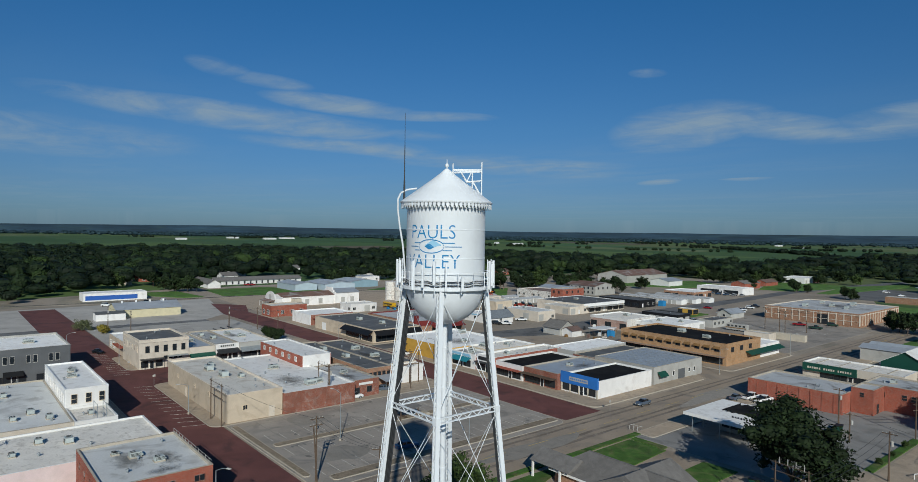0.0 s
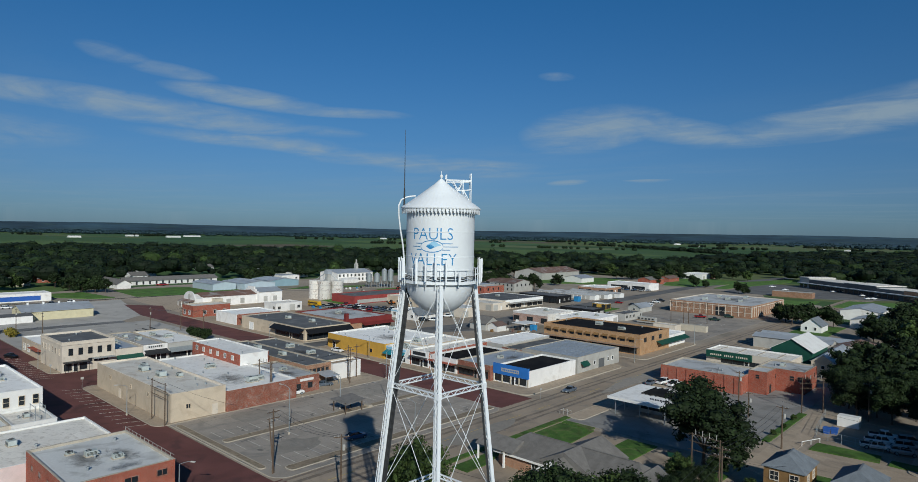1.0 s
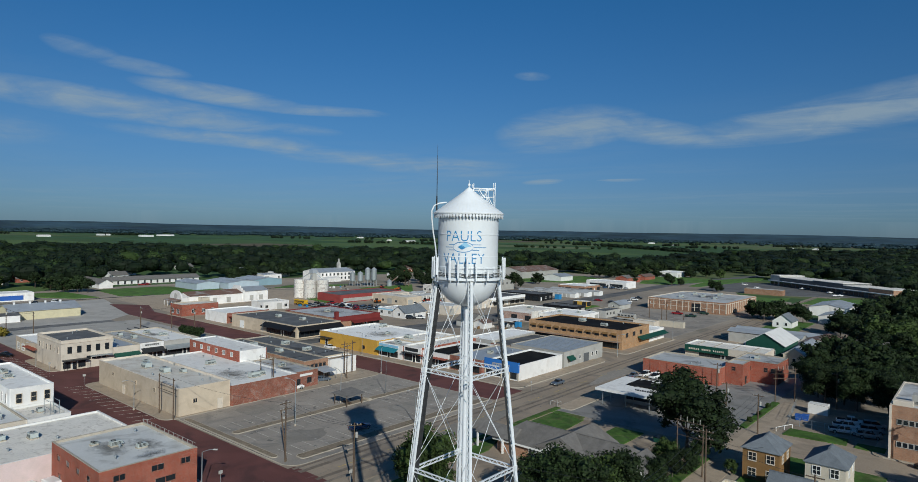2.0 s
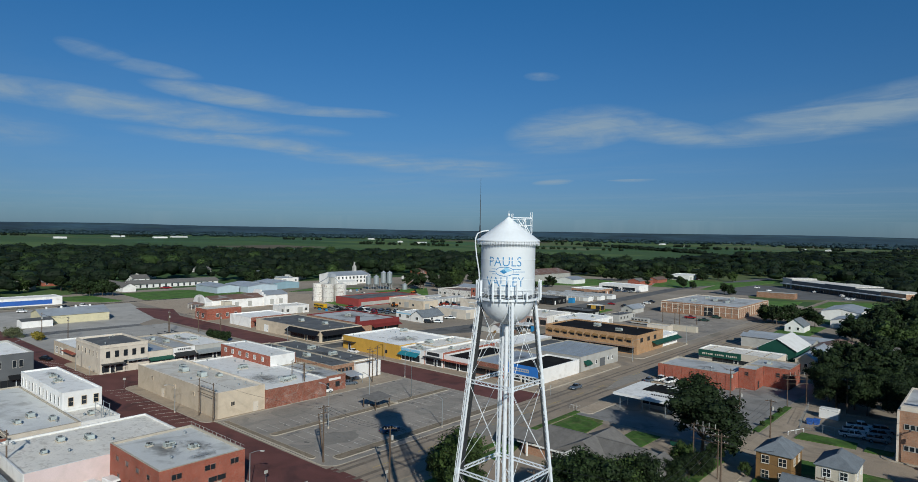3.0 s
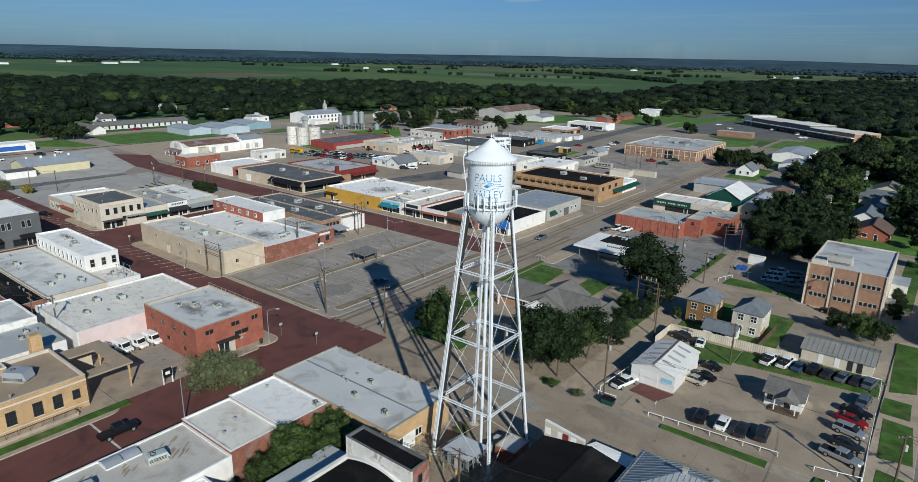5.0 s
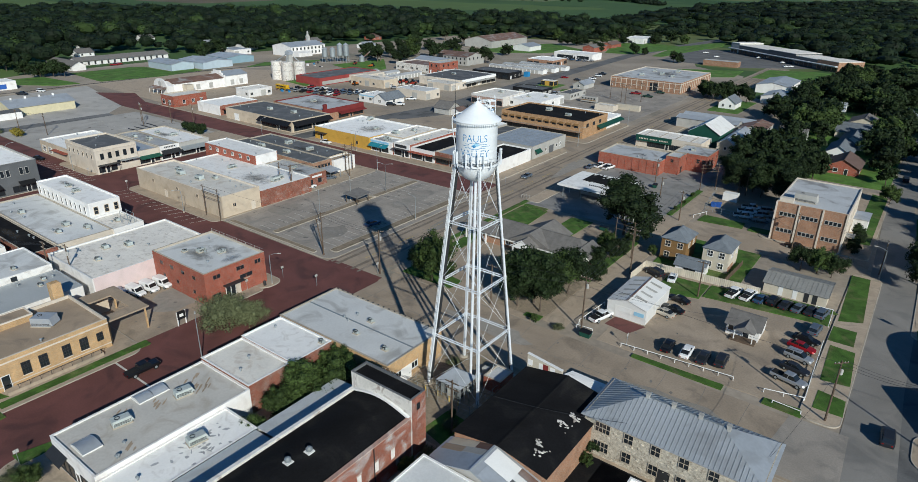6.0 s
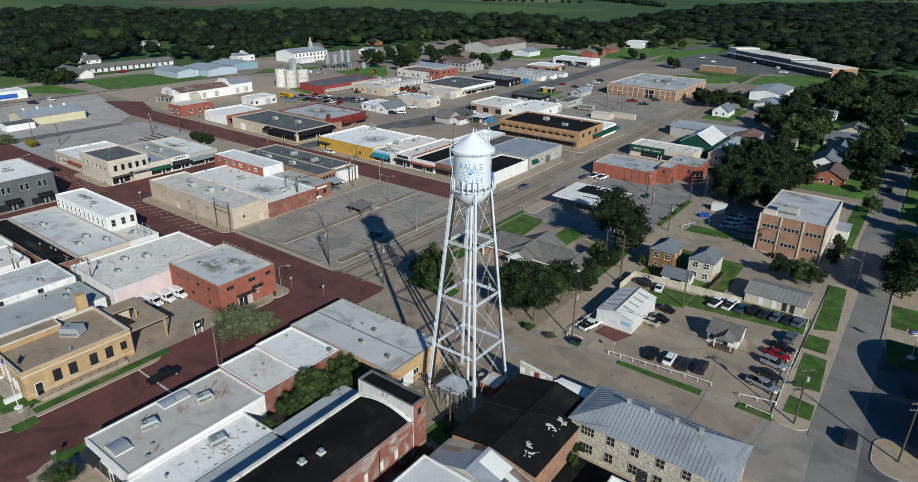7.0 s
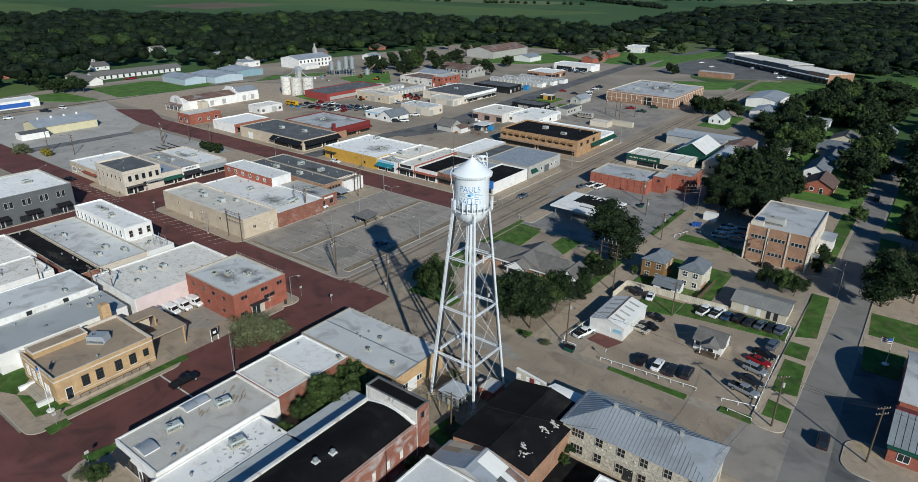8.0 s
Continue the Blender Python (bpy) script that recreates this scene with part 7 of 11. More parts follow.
part("sign", face_box("y0", 96.5, -104, -98.5, 3.5, 4.5, 0, 0.12), M["dark_metal"], b)
shopfront(b, "y0", 96.5, -104.4, -97.5, 2.3)
canopy(b, "y0", 96.5, -104.6, -97.3, 2.9, 1.6, M["dark_metal"])
dress(b, ((0.5, 0.3, 0.8),), 4, 34)
b = building("white shop front with a flat dark roof", -97.0, -86.2, 97, 121, 4.3, M["plaster_white"], M["roof_black"], 0.5, M["white"])
shopfront(b, "y0", 97, -96.5, -86.8, 2.3)
canopy(b, "y0", 97, -97, -86.4, 2.8, 1.8, M["brick_red"])
b = building("brown brick shop with a grey ribbed roof", -86.1, -73.8, 97.5, 122, 4.4, M["brick_old"], M["metal_roof"], 0.35, M["kerb"])
shopfront(b, "y0", 97.5, -85.5, -74.5, 2.3)
canopy(b, "y0", 97.5, -86, -74, 2.8, 1.9, M["wood"])
dress(b, ((0.5, 0.5, 0.8),), 3, 35)
b = building("white corner store with a bright blue front and a black roof", -73.6, -61.6, 98.8, 122.4, 4.5, M["plaster_white"], M["roof_black"], 0.45, M["white"])
part("fascia", merge(face_box("y0", 98.8, -73.6, -61.6, 2.4, 5.3, 0, 0.25), face_box("x1", -61.6, 98.6, 99.2, 2.4, 5.3, -0.1, 0.02)), M["bright_blue"], b)
for k in range(5):
    part("pilaster", face_box("y0", 98.8, -73.5 + k * 2.92, -73.2 + k * 2.92, 0, 2.4, 0, 0.2), M["siding_tan"], b)
part("fascia_sign", face_box("y0", 98.8, -70.6, -64.6, 3.3, 4.3, 0.25, 0.3), M["plaster_lgrey"], b, "pale sign panel with faint lettering")
for q in range(9):
    part("sign_bar", face_box("y0", 98.8, -70.2 + q * 0.62, -69.85 + q * 0.62, 3.6, 4.0, 0.3, 0.32), M["bright_blue"], b)
shopfront(b, "y0", 98.8, -73, -62.2, 2.1)
b = building("grey block workshop with a pale ribbed metal roof", -82, -61.7, 123.6, 149.0, 4.9, M["plaster_lgrey"], M["metal_roof"], 0.12, M["kerb"])
for k in range(11):
    part("roof_rib", Geo().box(-81.6, -62.1, 125 + k * 2.2, 125.14 + k * 2.2, 4.7, 4.86), M["grey_metal"], b)
awning(b, "x1", -61.7, 125.3, 129.3, 3.4, 1.2, 1.1, M["green"], "dark green awning over a door")
for u in (133.5, 141.8, 144.6):
    window(b, "x1", -61.7, u, 1.6, 0.9, 1.1, M["white"])
part("roller_door", face_box("x1", -61.7, 136, 139.5, 0.1, 2.9, 0, 0.05), M["plaster_grey"], b)
b = building("store with a bright white metal roof", -101, -90, 124, 150.5, 5.0, M["plaster_lgrey"], M["roof_bright"], 0.15, M["white"])
b = building("shed with a dark patched roof between stores", -89.8, -82.2, 123, 149, 4.4, M["brick_old"], M["roof_dark"], 0.15, M["kerb"])
b = building("long tan brick two-storey corner block with awnings", -101.8, -61.8, 164.2, 187.5, 7.2, M["brick_orange"], M["roof_black"], 0.5, M["brick_orange"])
for k in range(11):
    window(b, "y0", 164.2, -99.5 + k * 3.45, 4.5, 1.6, 1.3, M["dark_metal"], 2)
    awning(b, "y0", 164.2, -100.6 + k * 3.45, -98.4 + k * 3.45, 6.0, 0.7, 0.5, M["wood_brown"])
canopy(b, "y0", 164.2, -101.5, -62, 2.9, 2.2, M["brick_brown"])
for u in (168, 174, 180):
    window(b, "x1", -61.8, u, 4.5, 1.8, 1.3, M["dark_metal"], 2)
shopfront(b, "y0", 164.2, -101, -63, 2.4, bay=2.4)
awning(b, "x1", -61.8, 177, 202, 3.6, 2.0, 0.9, M["green"], "long dark green awning")
dress(b, ((0.4, 0.6, 1.2), (0.7, 0.4, 1.0)), 4, 36)
b = building("low white-roofed wing behind a corner block", -101, -62.2, 187.6, 203, 4.4, M["plaster_white"], M["roof_bright"], 0.3, M["white"])
b = building("broad single-storey department store with tan panelled walls and a grey roof", -110.5, -67.3, 298.6, 354, 6.4, M["brick_brown"], M["roof_grey"], 0.4, M["plaster_cream"])
for k in range(14):
    part("pier", face_box("y0", 298.6, -110.4 + k * 3.3, -110.05 + k * 3.3, 0.6, 5.9, 0, 0.18), M["plaster_cream"], b)
for k in range(17):
    part("pier", face_box("x1", -67.3, 298.7 + k * 3.42, 299.05 + k * 3.42, 0.6, 5.9, 0, 0.18), M["plaster_cream"], b)
part("band", merge(face_box("y0", 298.6, -110.5, -67.1, 5.4, 5.65, 0, 0.22), face_box("x1", -67.3, 298.6, 354, 5.4, 5.65, 0, 0.22), face_box("y0", 298.6, -110.5, -67.1, 2.6, 2.75, 0, 0.2)), M["plaster_cream"], b)
part("entrance", face_box("y0", 298.6, -85.5, -80.5, 0.1, 4.8, 0, 0.1), M["glass"], b)
dress(b, ((0.3, 0.3, 1.4), (0.5, 0.5, 1.4), (0.7, 0.4, 1.2), (0.3, 0.7, 1.2), (0.6, 0.8, 1.5)), 8, 37)

# ---------------------------------------------------------------- east of the grey street
b = thing("drive_in_shop", "closed drive-in shop under a broad white flat canopy", "building", (-26, 101, 0))
part("canopy_roof", Geo().slab(-35, -15.6, 93.6, 110.2, 3.6, 4.15, 0.05), M["roof_bright"], b, "white canopy roof")
part("fascia", Geo().box(-35.05, -15.55, 93.5, 93.62, 3.55, 4.2), M["white"], b)
part("shop_body", Geo().box(-30.5, -19, 100.5, 109.5, 0, 3.6), M["plaster_lgrey"], b)
rag = random.Random(8)
ragged = [(-30.2 + 11 * k / 22, 101 + rag.uniform(-0.4, 0.8)) for k in range(23)] + [(-19.1 - 11 * k / 22, 108.6 + rag.uniform(-2.2, 0.8)) for k in range(23)]
part("tar_patch", Geo().prism(ragged, 4.15, 4.45), M["roof_black"], b, "black peeling roof over the shop")
for k in range(9):
    x, y, q = rag.uniform(-26, -20), rag.uniform(104.5, 108), rag.uniform(0.3, 0.9)
    part("scrap", Geo().prism([(x, y), (x + q, y + 0.2), (x + q * 1.2, y + q * 0.6), (x + 0.2, y + q * 0.7)], 4.45, 4.5), M["white"], b)
part("window_band", Geo().box(-30.0, -19.4, 100.44, 100.5, 0.9, 2.8), M["glass"], b)
for x in (-33.5, -27.5, -21.5, -16.4):
    for y in (94.6, 99.0):
        part("post", Geo().box(x - 0.08, x + 0.08, y - 0.08, y + 0.08, 0, 3.6), M["grey_metal"], b)
for q in range(8):
    part("sign_bar", Geo().box(-26.4 + q * 0.6, -26.05 + q * 0.6, 97.45, 97.55, 4.15, 4.5), M["dark_metal"], b)
b = building("long red brick warehouse with a pale grey roof", -40.6, -18.4, 134.2, 149.8, 4.8, M["brick_red"], M["roof_grey"], 0.4, M["kerb"])
for k in range(8):
    part("pilaster", face_box("y0", 134.2, -38.4 + k * 2.6, -38.1 + k * 2.6, 0, 4.4, 0, 0.12), M["brick_red"], b)
dress(b, (), 4, 38)
b = building("two-storey red brick corner block with a pale roof", -18.3, -6.4, 147.2, 160, 6.0, M["brick_red"], M["roof_grey"], 0.3, M["kerb"])
for u in (-16.5, -14, -9.5, -7.6):
    window(b, "y0", 147.2, u, 3.3, 1.0, 1.2, M["brick_old"], 1, 2)
for u in (149.5, 153, 157):
    window(b, "x1", -6.4, u, 3.3, 1.0, 1.2, M["brick_old"], 1, 2)
dress(b, ((0.4, 0.5, 0.8),), 2, 39)
b = building("narrow two-storey red brick stair tower at a warehouse corner", -18.3, -13.6, 139.6, 147.0, 6.0, M["brick_red"], M["roof_grey"], 0.3, M["kerb"])
window(b, "y0", 139.6, -16.0, 4.0, 0.9, 1.0, M["brick_old"], 1, 2)
door(b, "x1", -13.6, 142.5, 1.0, 2.1, M["dark_metal"])
b = building("tan lumber store with a dark green sign fascia", -40.8, -15.3, 169, 180.5, 4.8, M["plaster_cream"], M["roof_white"], 0.35, M["white"])
part("fascia", face_box("y0", 169, -40.6, -26.5, 2.6, 4.7, 0, 0.9), M["green"], b, "dark green sign fascia with pale letters")
for q in range(19):
    if q in (6, 12):
        continue
    part("sign_bar", face_box("y0", 169, -39.2 + q * 0.62, -38.82 + q * 0.62, 3.3, 3.85, 0.9, 0.94), M["plaster_cream"], b)
shopfront(b, "y0", 169, -36, -22, 2.3)
for k in range(4):
    part("roof_joist", Geo().box(-38 + k * 6, -37.7 + k * 6, 169.5, 180, 4.46, 4.6), M["kerb"], b)
b = gabled("lumber hall with a white metal roof and dark green gable", -25.8, -13.6, 186, 206, 5.4, 9.0, "y", M["green"], M["metal_white"], 0.5, "lumber_hall", "warehouse")
for u in (-22, -17.5):
    window(b, "y0", 186, u, 1.0, 2.2, 2.4, M["white"], 3, 2)
b = gabled("pale yellow timber store with a grey metal roof", -11.8, -5.5, 177, 204, 4.4, 6.4, "y", M["siding_tan"], M["metal_roof"], 0.4, "store_shed", "warehouse")
window(b, "y0", 177, -8.6, 2.0, 0.9, 1.1)
b = gabled("long open shed with a grey metal roof", -40.5, -14.4, 215, 223, 4.3, 5.2, "x", M["plaster_lgrey"], M["metal_roof"], 0.4, "shed", "shed", ribs=2.6)
b = gabled("long open shed with a grey metal roof", -40.5, -10, 224, 231, 4.0, 5.0, "x", M["plaster_lgrey"], M["metal_roof"], 0.4, "shed", "shed", ribs=2.6)
b = gabled("shed with a rusty red-brown roof", -13, -3, 212, 230, 4.0, 5.2, "y", M["plaster_lgrey"], M["rust"], 0.3, "shed", "shed")
b = gabled("small white timber house with a grey roof", -38.2, -30, 272, 284, 3.2, 6.2, "y", M["white"], M["shingle_blue"], 0.4)
for u in (-36, -32.4):
    window(b, "y0", 272, u, 1.1, 0.9, 1.3, M["white"])
b = gabled("grey metal warehouse with a shallow roof", -36, -18, 338, 372, 4.6, 6.4, "y", M["plaster_white"], M["metal_roof"], 0.3, "warehouse", "warehouse", ribs=3)
b = gabled("white metal warehouse with a shallow roof", -25, -13.5, 303, 323, 3.8, 5.2, "y", M["plaster_white"], M["metal_roof"], 0.3, "warehouse", "warehouse", ribs=3)
# shopping centre
b = thing("shopping_centre", "long low shopping centre with a stepped pale roof and dark shopfronts", "building", (-60, 505, 0))
ax, ay = Vector((-108, 551)), Vector((-10, 466))
d = (ay - ax).normalized()
nrm = Vector((d.y, -d.x))
for k, (s0, s1, h, dep, wm) in enumerate(((0, 12, 8.5, 24, "plaster_lgrey"), (12, 52, 7.2, 24, "plaster_grey"), (52, 84, 7.8, 24, "plaster_grey"), (84, 108, 6.6, 22, "plaster_grey"), (108, 129, 7.0, 22, "brick_brown"))):
    p0, p1 = ax + d * s0, ax + d * s1
    q0, q1 = p0 - nrm * -dep, p1 - nrm * -dep
    quad = [(p0.x, p0.y), (p1.x, p1.y), (p1.x - nrm.x * dep, p1.y - nrm.y * dep), (p0.x - nrm.x * dep, p0.y - nrm.y * dep)]
    part("wall", Geo().prism(quad, -0.1, h), M[wm], b)
    part("roof", Geo().prism(quad, h, h + 0.3), M["roof_white"], b)
    f0, f1 = p0 + nrm * 2.5, p1 + nrm * 2.5
    part("walkway_canopy", Geo().prism([(p0.x, p0.y), (p1.x, p1.y), (f1.x, f1.y), (f0.x, f0.y)], 3.8, 4.4), M["white"], b)
    for j in range(int((s1 - s0) / 5)):
        c0, c1 = p0 + d * (0.6 + 5 * j) + nrm * 0.05, p0 + d * (4.6 + 5 * j) + nrm * 0.05
        part("window", Geo().prism([(c0.x, c0.y), (c1.x, c1.y), (c1.x + nrm.x * 0.05, c1.y + nrm.y * 0.05), (c0.x + nrm.x * 0.05, c0.y + nrm.y * 0.05)], 0.4, 3.2), M["glass"], b)
b = building("long low brown shed with a grey roof on a car park", -99, -73.5, 443, 451.2, 3.8, M["brick_brown"], M["roof_grey"], 0.15, M["kerb"])

# ---------------------------------------------------------------- far west and north buildings
b = thing("feed_store", "long white grain store with a stepped false front and round gable", "building", (-286.5, 130, 0))
FX0, FX1, FXM = -293.0, -280.0, -286.5
part("wall", Geo().box(FX0, FX1, 114, 160.5, -0.1, 5.2), M["plaster_white"], b)
prof = [(FX0 - 0.4, 5.1), (FXM, 7.0), (FX1 + 0.4, 5.1), (FX1 + 0.4, 5.0), (FX0 - 0.4, 5.0)]
part("roof", Geo().loft([[(x, y, z) for x, z in prof] for y in (114, 144.4)]), M["rust"], b, "rust-brown sheet roof")
part("roof", Geo().loft([[(x, y, z + 0.9) for x, z in prof] for y in (145.5, 160.7)]), M["metal_roof"], b)
part("wall", Geo().box(FX0 + 0.1, FX1 - 0.1, 145.5, 160.4, 5.0, 6.0), M["plaster_white"], b)
disc = [(FX0, 0)] + [(FXM + 6.5 * math.cos(a), 3.4 + 4.6 * math.sin(a)) for a in [math.pi - math.pi * k / 16 for k in range(17)]] + [(FX1, 0)]
part("round_front", Geo().loft([[(x, y, z) for x, z in disc] for y in (109.6, 110.4)]), M["plaster_white"], b, "white round-headed false front")
low = [(FX0 + 0.2, 0), (FX0 + 0.2, 4.4), (FXM, 6.2), (FX1 - 0.2, 4.4), (FX1 - 0.2, 0)]
part("front_wing", Geo().loft([[(x, y, z) for x, z in low] for y in (110.4, 114)]), M["plaster_white"], b)
part("porch_roof", Geo().add([(FX0, 106.2, 2.9), (FX1, 106.2, 2.9), (FX1, 109.6, 3.6), (FX0, 109.6, 3.6), (FX0, 106.2, 3.05), (FX1, 106.2, 3.05), (FX1, 109.6, 3.75), (FX0, 109.6, 3.75)], [(3, 2, 1, 0), (4, 5, 6, 7), (0, 1, 5, 4), (1, 2, 6, 5), (2, 3, 7, 6), (3, 0, 4, 7)]), M["rust"], b)
for k in range(4):
    part("post", Geo().box(FX0 + 0.4 + k * 4.0, FX0 + 0.6 + k * 4.0, 106.4, 106.6, 0, 2.95), M["white"], b)
stp = [(FX0 - 0.6, 0), (FX0 - 0.6, 6.4), (FX0 + 1.5, 6.4), (FX0 + 1.5, 7.6), (FX0 + 3.2, 7.6), (FX0 + 3.2, 8.8), (FX1 - 3.2, 8.8), (FX1 - 3.2, 7.6), (FX1 - 1.5, 7.6), (FX1 - 1.5, 6.4), (FX1 + 0.6, 6.4), (FX1 + 0.6, 0)]
part("stepped_front", Geo().loft([[(x, y, z) for x, z in stp] for y in (144.5, 145.4)]), M["plaster_white"], b, "white stepped false front")
part("painted_disc", Geo().loft([[(FXM + 1.5 * math.cos(q * math.pi / 10), y, 5.2 + 1.5 * math.sin(q * math.pi / 10)) for q in range(20)] for y in (109.5, 109.6)]), M["plaster_lgrey"], b)
door(b, "y0", 109.6, FXM, 1.8, 2.4, M["wood_brown"])
for u in (122, 128, 136, 150, 156):
    part("loading_door", face_box("x1", FX1, u - 1.2, u + 1.2, 0.6, 3.4, 0, 0.06), M["plaster_lgrey"], b)
part("dock_house", Geo().box(-279.9, -275.6, 118.5, 122.6, -0.1, 4.4), M["siding_tan"], b)
b = building("red brick corner building with a pale roof", -256, -245, 92.5, 110.5, 5.4, M["brick_red"], M["roof_white"], 0.4, M["kerb"])
for u in (98, 103, 107.5):
    window(b, "x1", -245, u, 1.4, 1.3, 1.6, M["white"], 2)
for u in (-253.5, -248.5):
    window(b, "y0", 92.5, u, 1.2, 2.0, 2.0, M["white"], 2)
b = building("old brick shop with a white roof and faded front", -230, -212.3, 96, 117, 4.6, M["brick_old"], M["roof_bright"], 0.4, M["white"], walls={"south": M["plaster_white"]})
shopfront(b, "x1", -212.3, 98, 115, 2.3, bay=3)
canopy(b, "x1", -212.3, 97, 106, 2.9, 1.8, M["red_paint"])
b = building("large tan store with a grey roof and a long black awning", -206, -160.2, 95.0, 116, 5.0, M["plaster_tan"], M["roof_dark"], 0.3, M["kerb"])
awning(b, "x1", -160.2, 95.2, 115.8, 4.6, 2.4, 1.4, M["black"], "long black awning")
awning(b, "y0", 95.0, -181, -160.4, 4.6, 2.4, 1.4, M["black"], "long black awning")
shopfront(b, "x1", -160.2, 96, 115, 2.6, bay=2.2)
shopfront(b, "y0", 95.0, -180, -161, 2.6, bay=2.2)
door(b, "y0", 95.0, -198, 3.0, 3.0, M["white"])
dress(b, ((0.4, 0.5, 1.1), (0.7, 0.6, 1.1)), 5, 40)
b = building("store with a grey roof and a dark red front parapet", -200, -166, 117, 142.5, 5.4, M["brick_brown"], M["roof_grey"], 0.4, M["red_paint"])
part("fascia", face_box("x1", -166, 117, 142.5, 3.6, 5.6, 0, 0.3), M["red_paint"], b)
part("sign_tower", face_box("x1", -166, 117.2, 118.8, 0, 8.0, 0.1, 1.2), M["red_paint"], b)
awning(b, "x1", -165.7, 126, 142.4, 3.6, 2.0, 0.8, M["red_paint"])
shopfront(b, "x1", -166, 126.5, 142, 2.3, bay=2.6)
dress(b, ((0.4, 0.5, 1.1),), 4, 41)
b = gabled("long pale yellow rail freight shed with a grey roof", -295.5, -279, 34.5, 62, 4.0, 6.2, "y", M["pale_yellow"], M["metal_roof"], 0.5, "freight_shed", "warehouse")
for k in range(4):
    part("ridge_vent", Geo().box(-287.6, -286.9, 38 + k * 6, 38.7 + k * 6, 6.0, 7.0), M["white"], b)
b = gabled("white trailer-like cabin on blocks", -281, -274, 25.5, 37.2, 3.0, 3.7, "y", M["plaster_white"], M["roof_dark"], 0.2, "cabin", "cabin")
b = building("low blue-sided workshop with a white roof", -369, -357, 34, 66, 4.4, M["plaster_white"], M["roof_bright"], 0.1, M["white"])
part("band", face_box("x1", -357, 35, 61, 0.6, 3.0, 0, 0.08), M["blue"], b)
b = gabled("long white motel row with a grey-brown roof", -436, -424, 128, 194, 3.2, 5.2, "y", M["plaster_white"], M["shingle"], 0.8, "motel_row", "motel")
for k in range(14):
    door(b, "x1", -424, 131 + k * 4.5, 1.0, 2.1, M["dark_metal"])
b = gabled("white motel office with a grey-brown roof", -440, -403, 115.5, 124, 3.4, 5.8, "x", M["plaster_white"], M["shingle"], 0.6, "motel_office", "motel")
for x0_, x1_, y0_, y1_, wm in ((-386, -357, 157.5, 173.5, "metal_pale"), (-380, -350, 176, 199, "metal_pale"), (-386, -361, 202, 225, "metal_blue")):
    gabled("low pale blue-grey metal warehouse", x0_, x1_, y0_, y1_, 4.2, 5.6, "x", M[wm], M["metal_roof"], 0.3, "warehouse", "warehouse", ribs=4)
for k, (x, y) in enumerate(((-280.5, 183.0), (-272.6, 184.4), (-268.4, 190.6))):
    s = thing("grain_silo", "weathered white concrete grain silo", "silo", (x, y, 0), "grain silos")
    part("shaft", Geo().turned([(3.5, -0.1), (3.5, 10.6), (3.4, 10.9)], x, y, 28), M["old_plaster"], s, smooth=False)
    for z in (2.8, 5.6, 8.4):
        part("hoop", Geo().turned([(3.5, z - 0.1), (3.56, z - 0.08), (3.56, z + 0.08), (3.5, z + 0.1)], x, y, 28, caps=False), M["plaster_lgrey"], s)
s = thing("elevator_house", "grey sheet-metal elevator leg and chutes standing on silos", "elevator", (-273, 187, 10.8))
part("house", Geo().box(-274.6, -271.8, 186.0, 188.6, 0, 15.0), M["plaster_lgrey"], s)
part("head", Geo().loft([[(-275.0, y, 15.0), (-271.4, y, 15.0), (-271.4, y, 16.6), (-273.2, y, 17.6), (-275.0, y, 16.6)] for y in (185.6, 189.0)]), M["metal_roof"], s)
for qx, qy in ((-280.5, 183.0), (-272.6, 184.0), (-268.4, 190.6)):
    part("chute", Geo().tube((-273.2, 187.3, 16.2), (qx, qy, 11.0), 0.22, seg=8), M["grey_metal"], s)
for e in (-1.6, 1.6):
    part("catwalk_post", Geo().bar((-273.2 + e, 185.2, 10.8), (-273.2 + e, 185.2, 15.4), 0.12, 0.12), M["grey_metal"], s)
b = building("long low dark red store with a dark roof", -262, -241, 182, 230, 4.4, M["red_barn"], M["roof_dark"], 0.35, M["red_barn"])
part("shop_band", face_box("x1", -241, 184, 214, 0.4, 2.4, 0, 0.05), M["plaster_lgrey"], b)
part("front_extension", Geo().box(-241, -233, 206, 229, -0.1, 4.0), M["plaster_cream"], b)
for k in range(4):
    part("roller_door", face_box("x1", -233, 207 + k * 5.4, 211 + k * 5.4, 0.1, 3.2, 0, 0.05), M["plaster_lgrey"], b)
b = gabled("white mill with rows of windows and a grey roof", -385, -362, 261, 296, 7.2, 9.6, "y", M["plaster_white"], M["metal_roof"], 0.3, "mill", "mill")
for k in range(9):
    for z in (1.2, 4.4):
        window(b, "x1", -362, 263.0 + k * 3.8, z, 1.4, 1.8, M["plaster_lgrey"], 2)
part("cupola", Geo().loft([[(-374.5 + e * q, 289 + f * q, z) for e, f in ((-1, -1), (1, -1), (1, 1), (-1, 1))] for q, z in ((1.2, 8.8), (1.2, 13.0), (0.5, 14.6), (0.4, 17.0))]), M["plaster_lgrey"], b)
part("lean_to", Geo().loft([[(-361.9, y, 0), (-355, y, 0), (-355, y, 2.8), (-361.9, y, 3.8)] for y in (262, 276)]), M["plaster_white"], b)
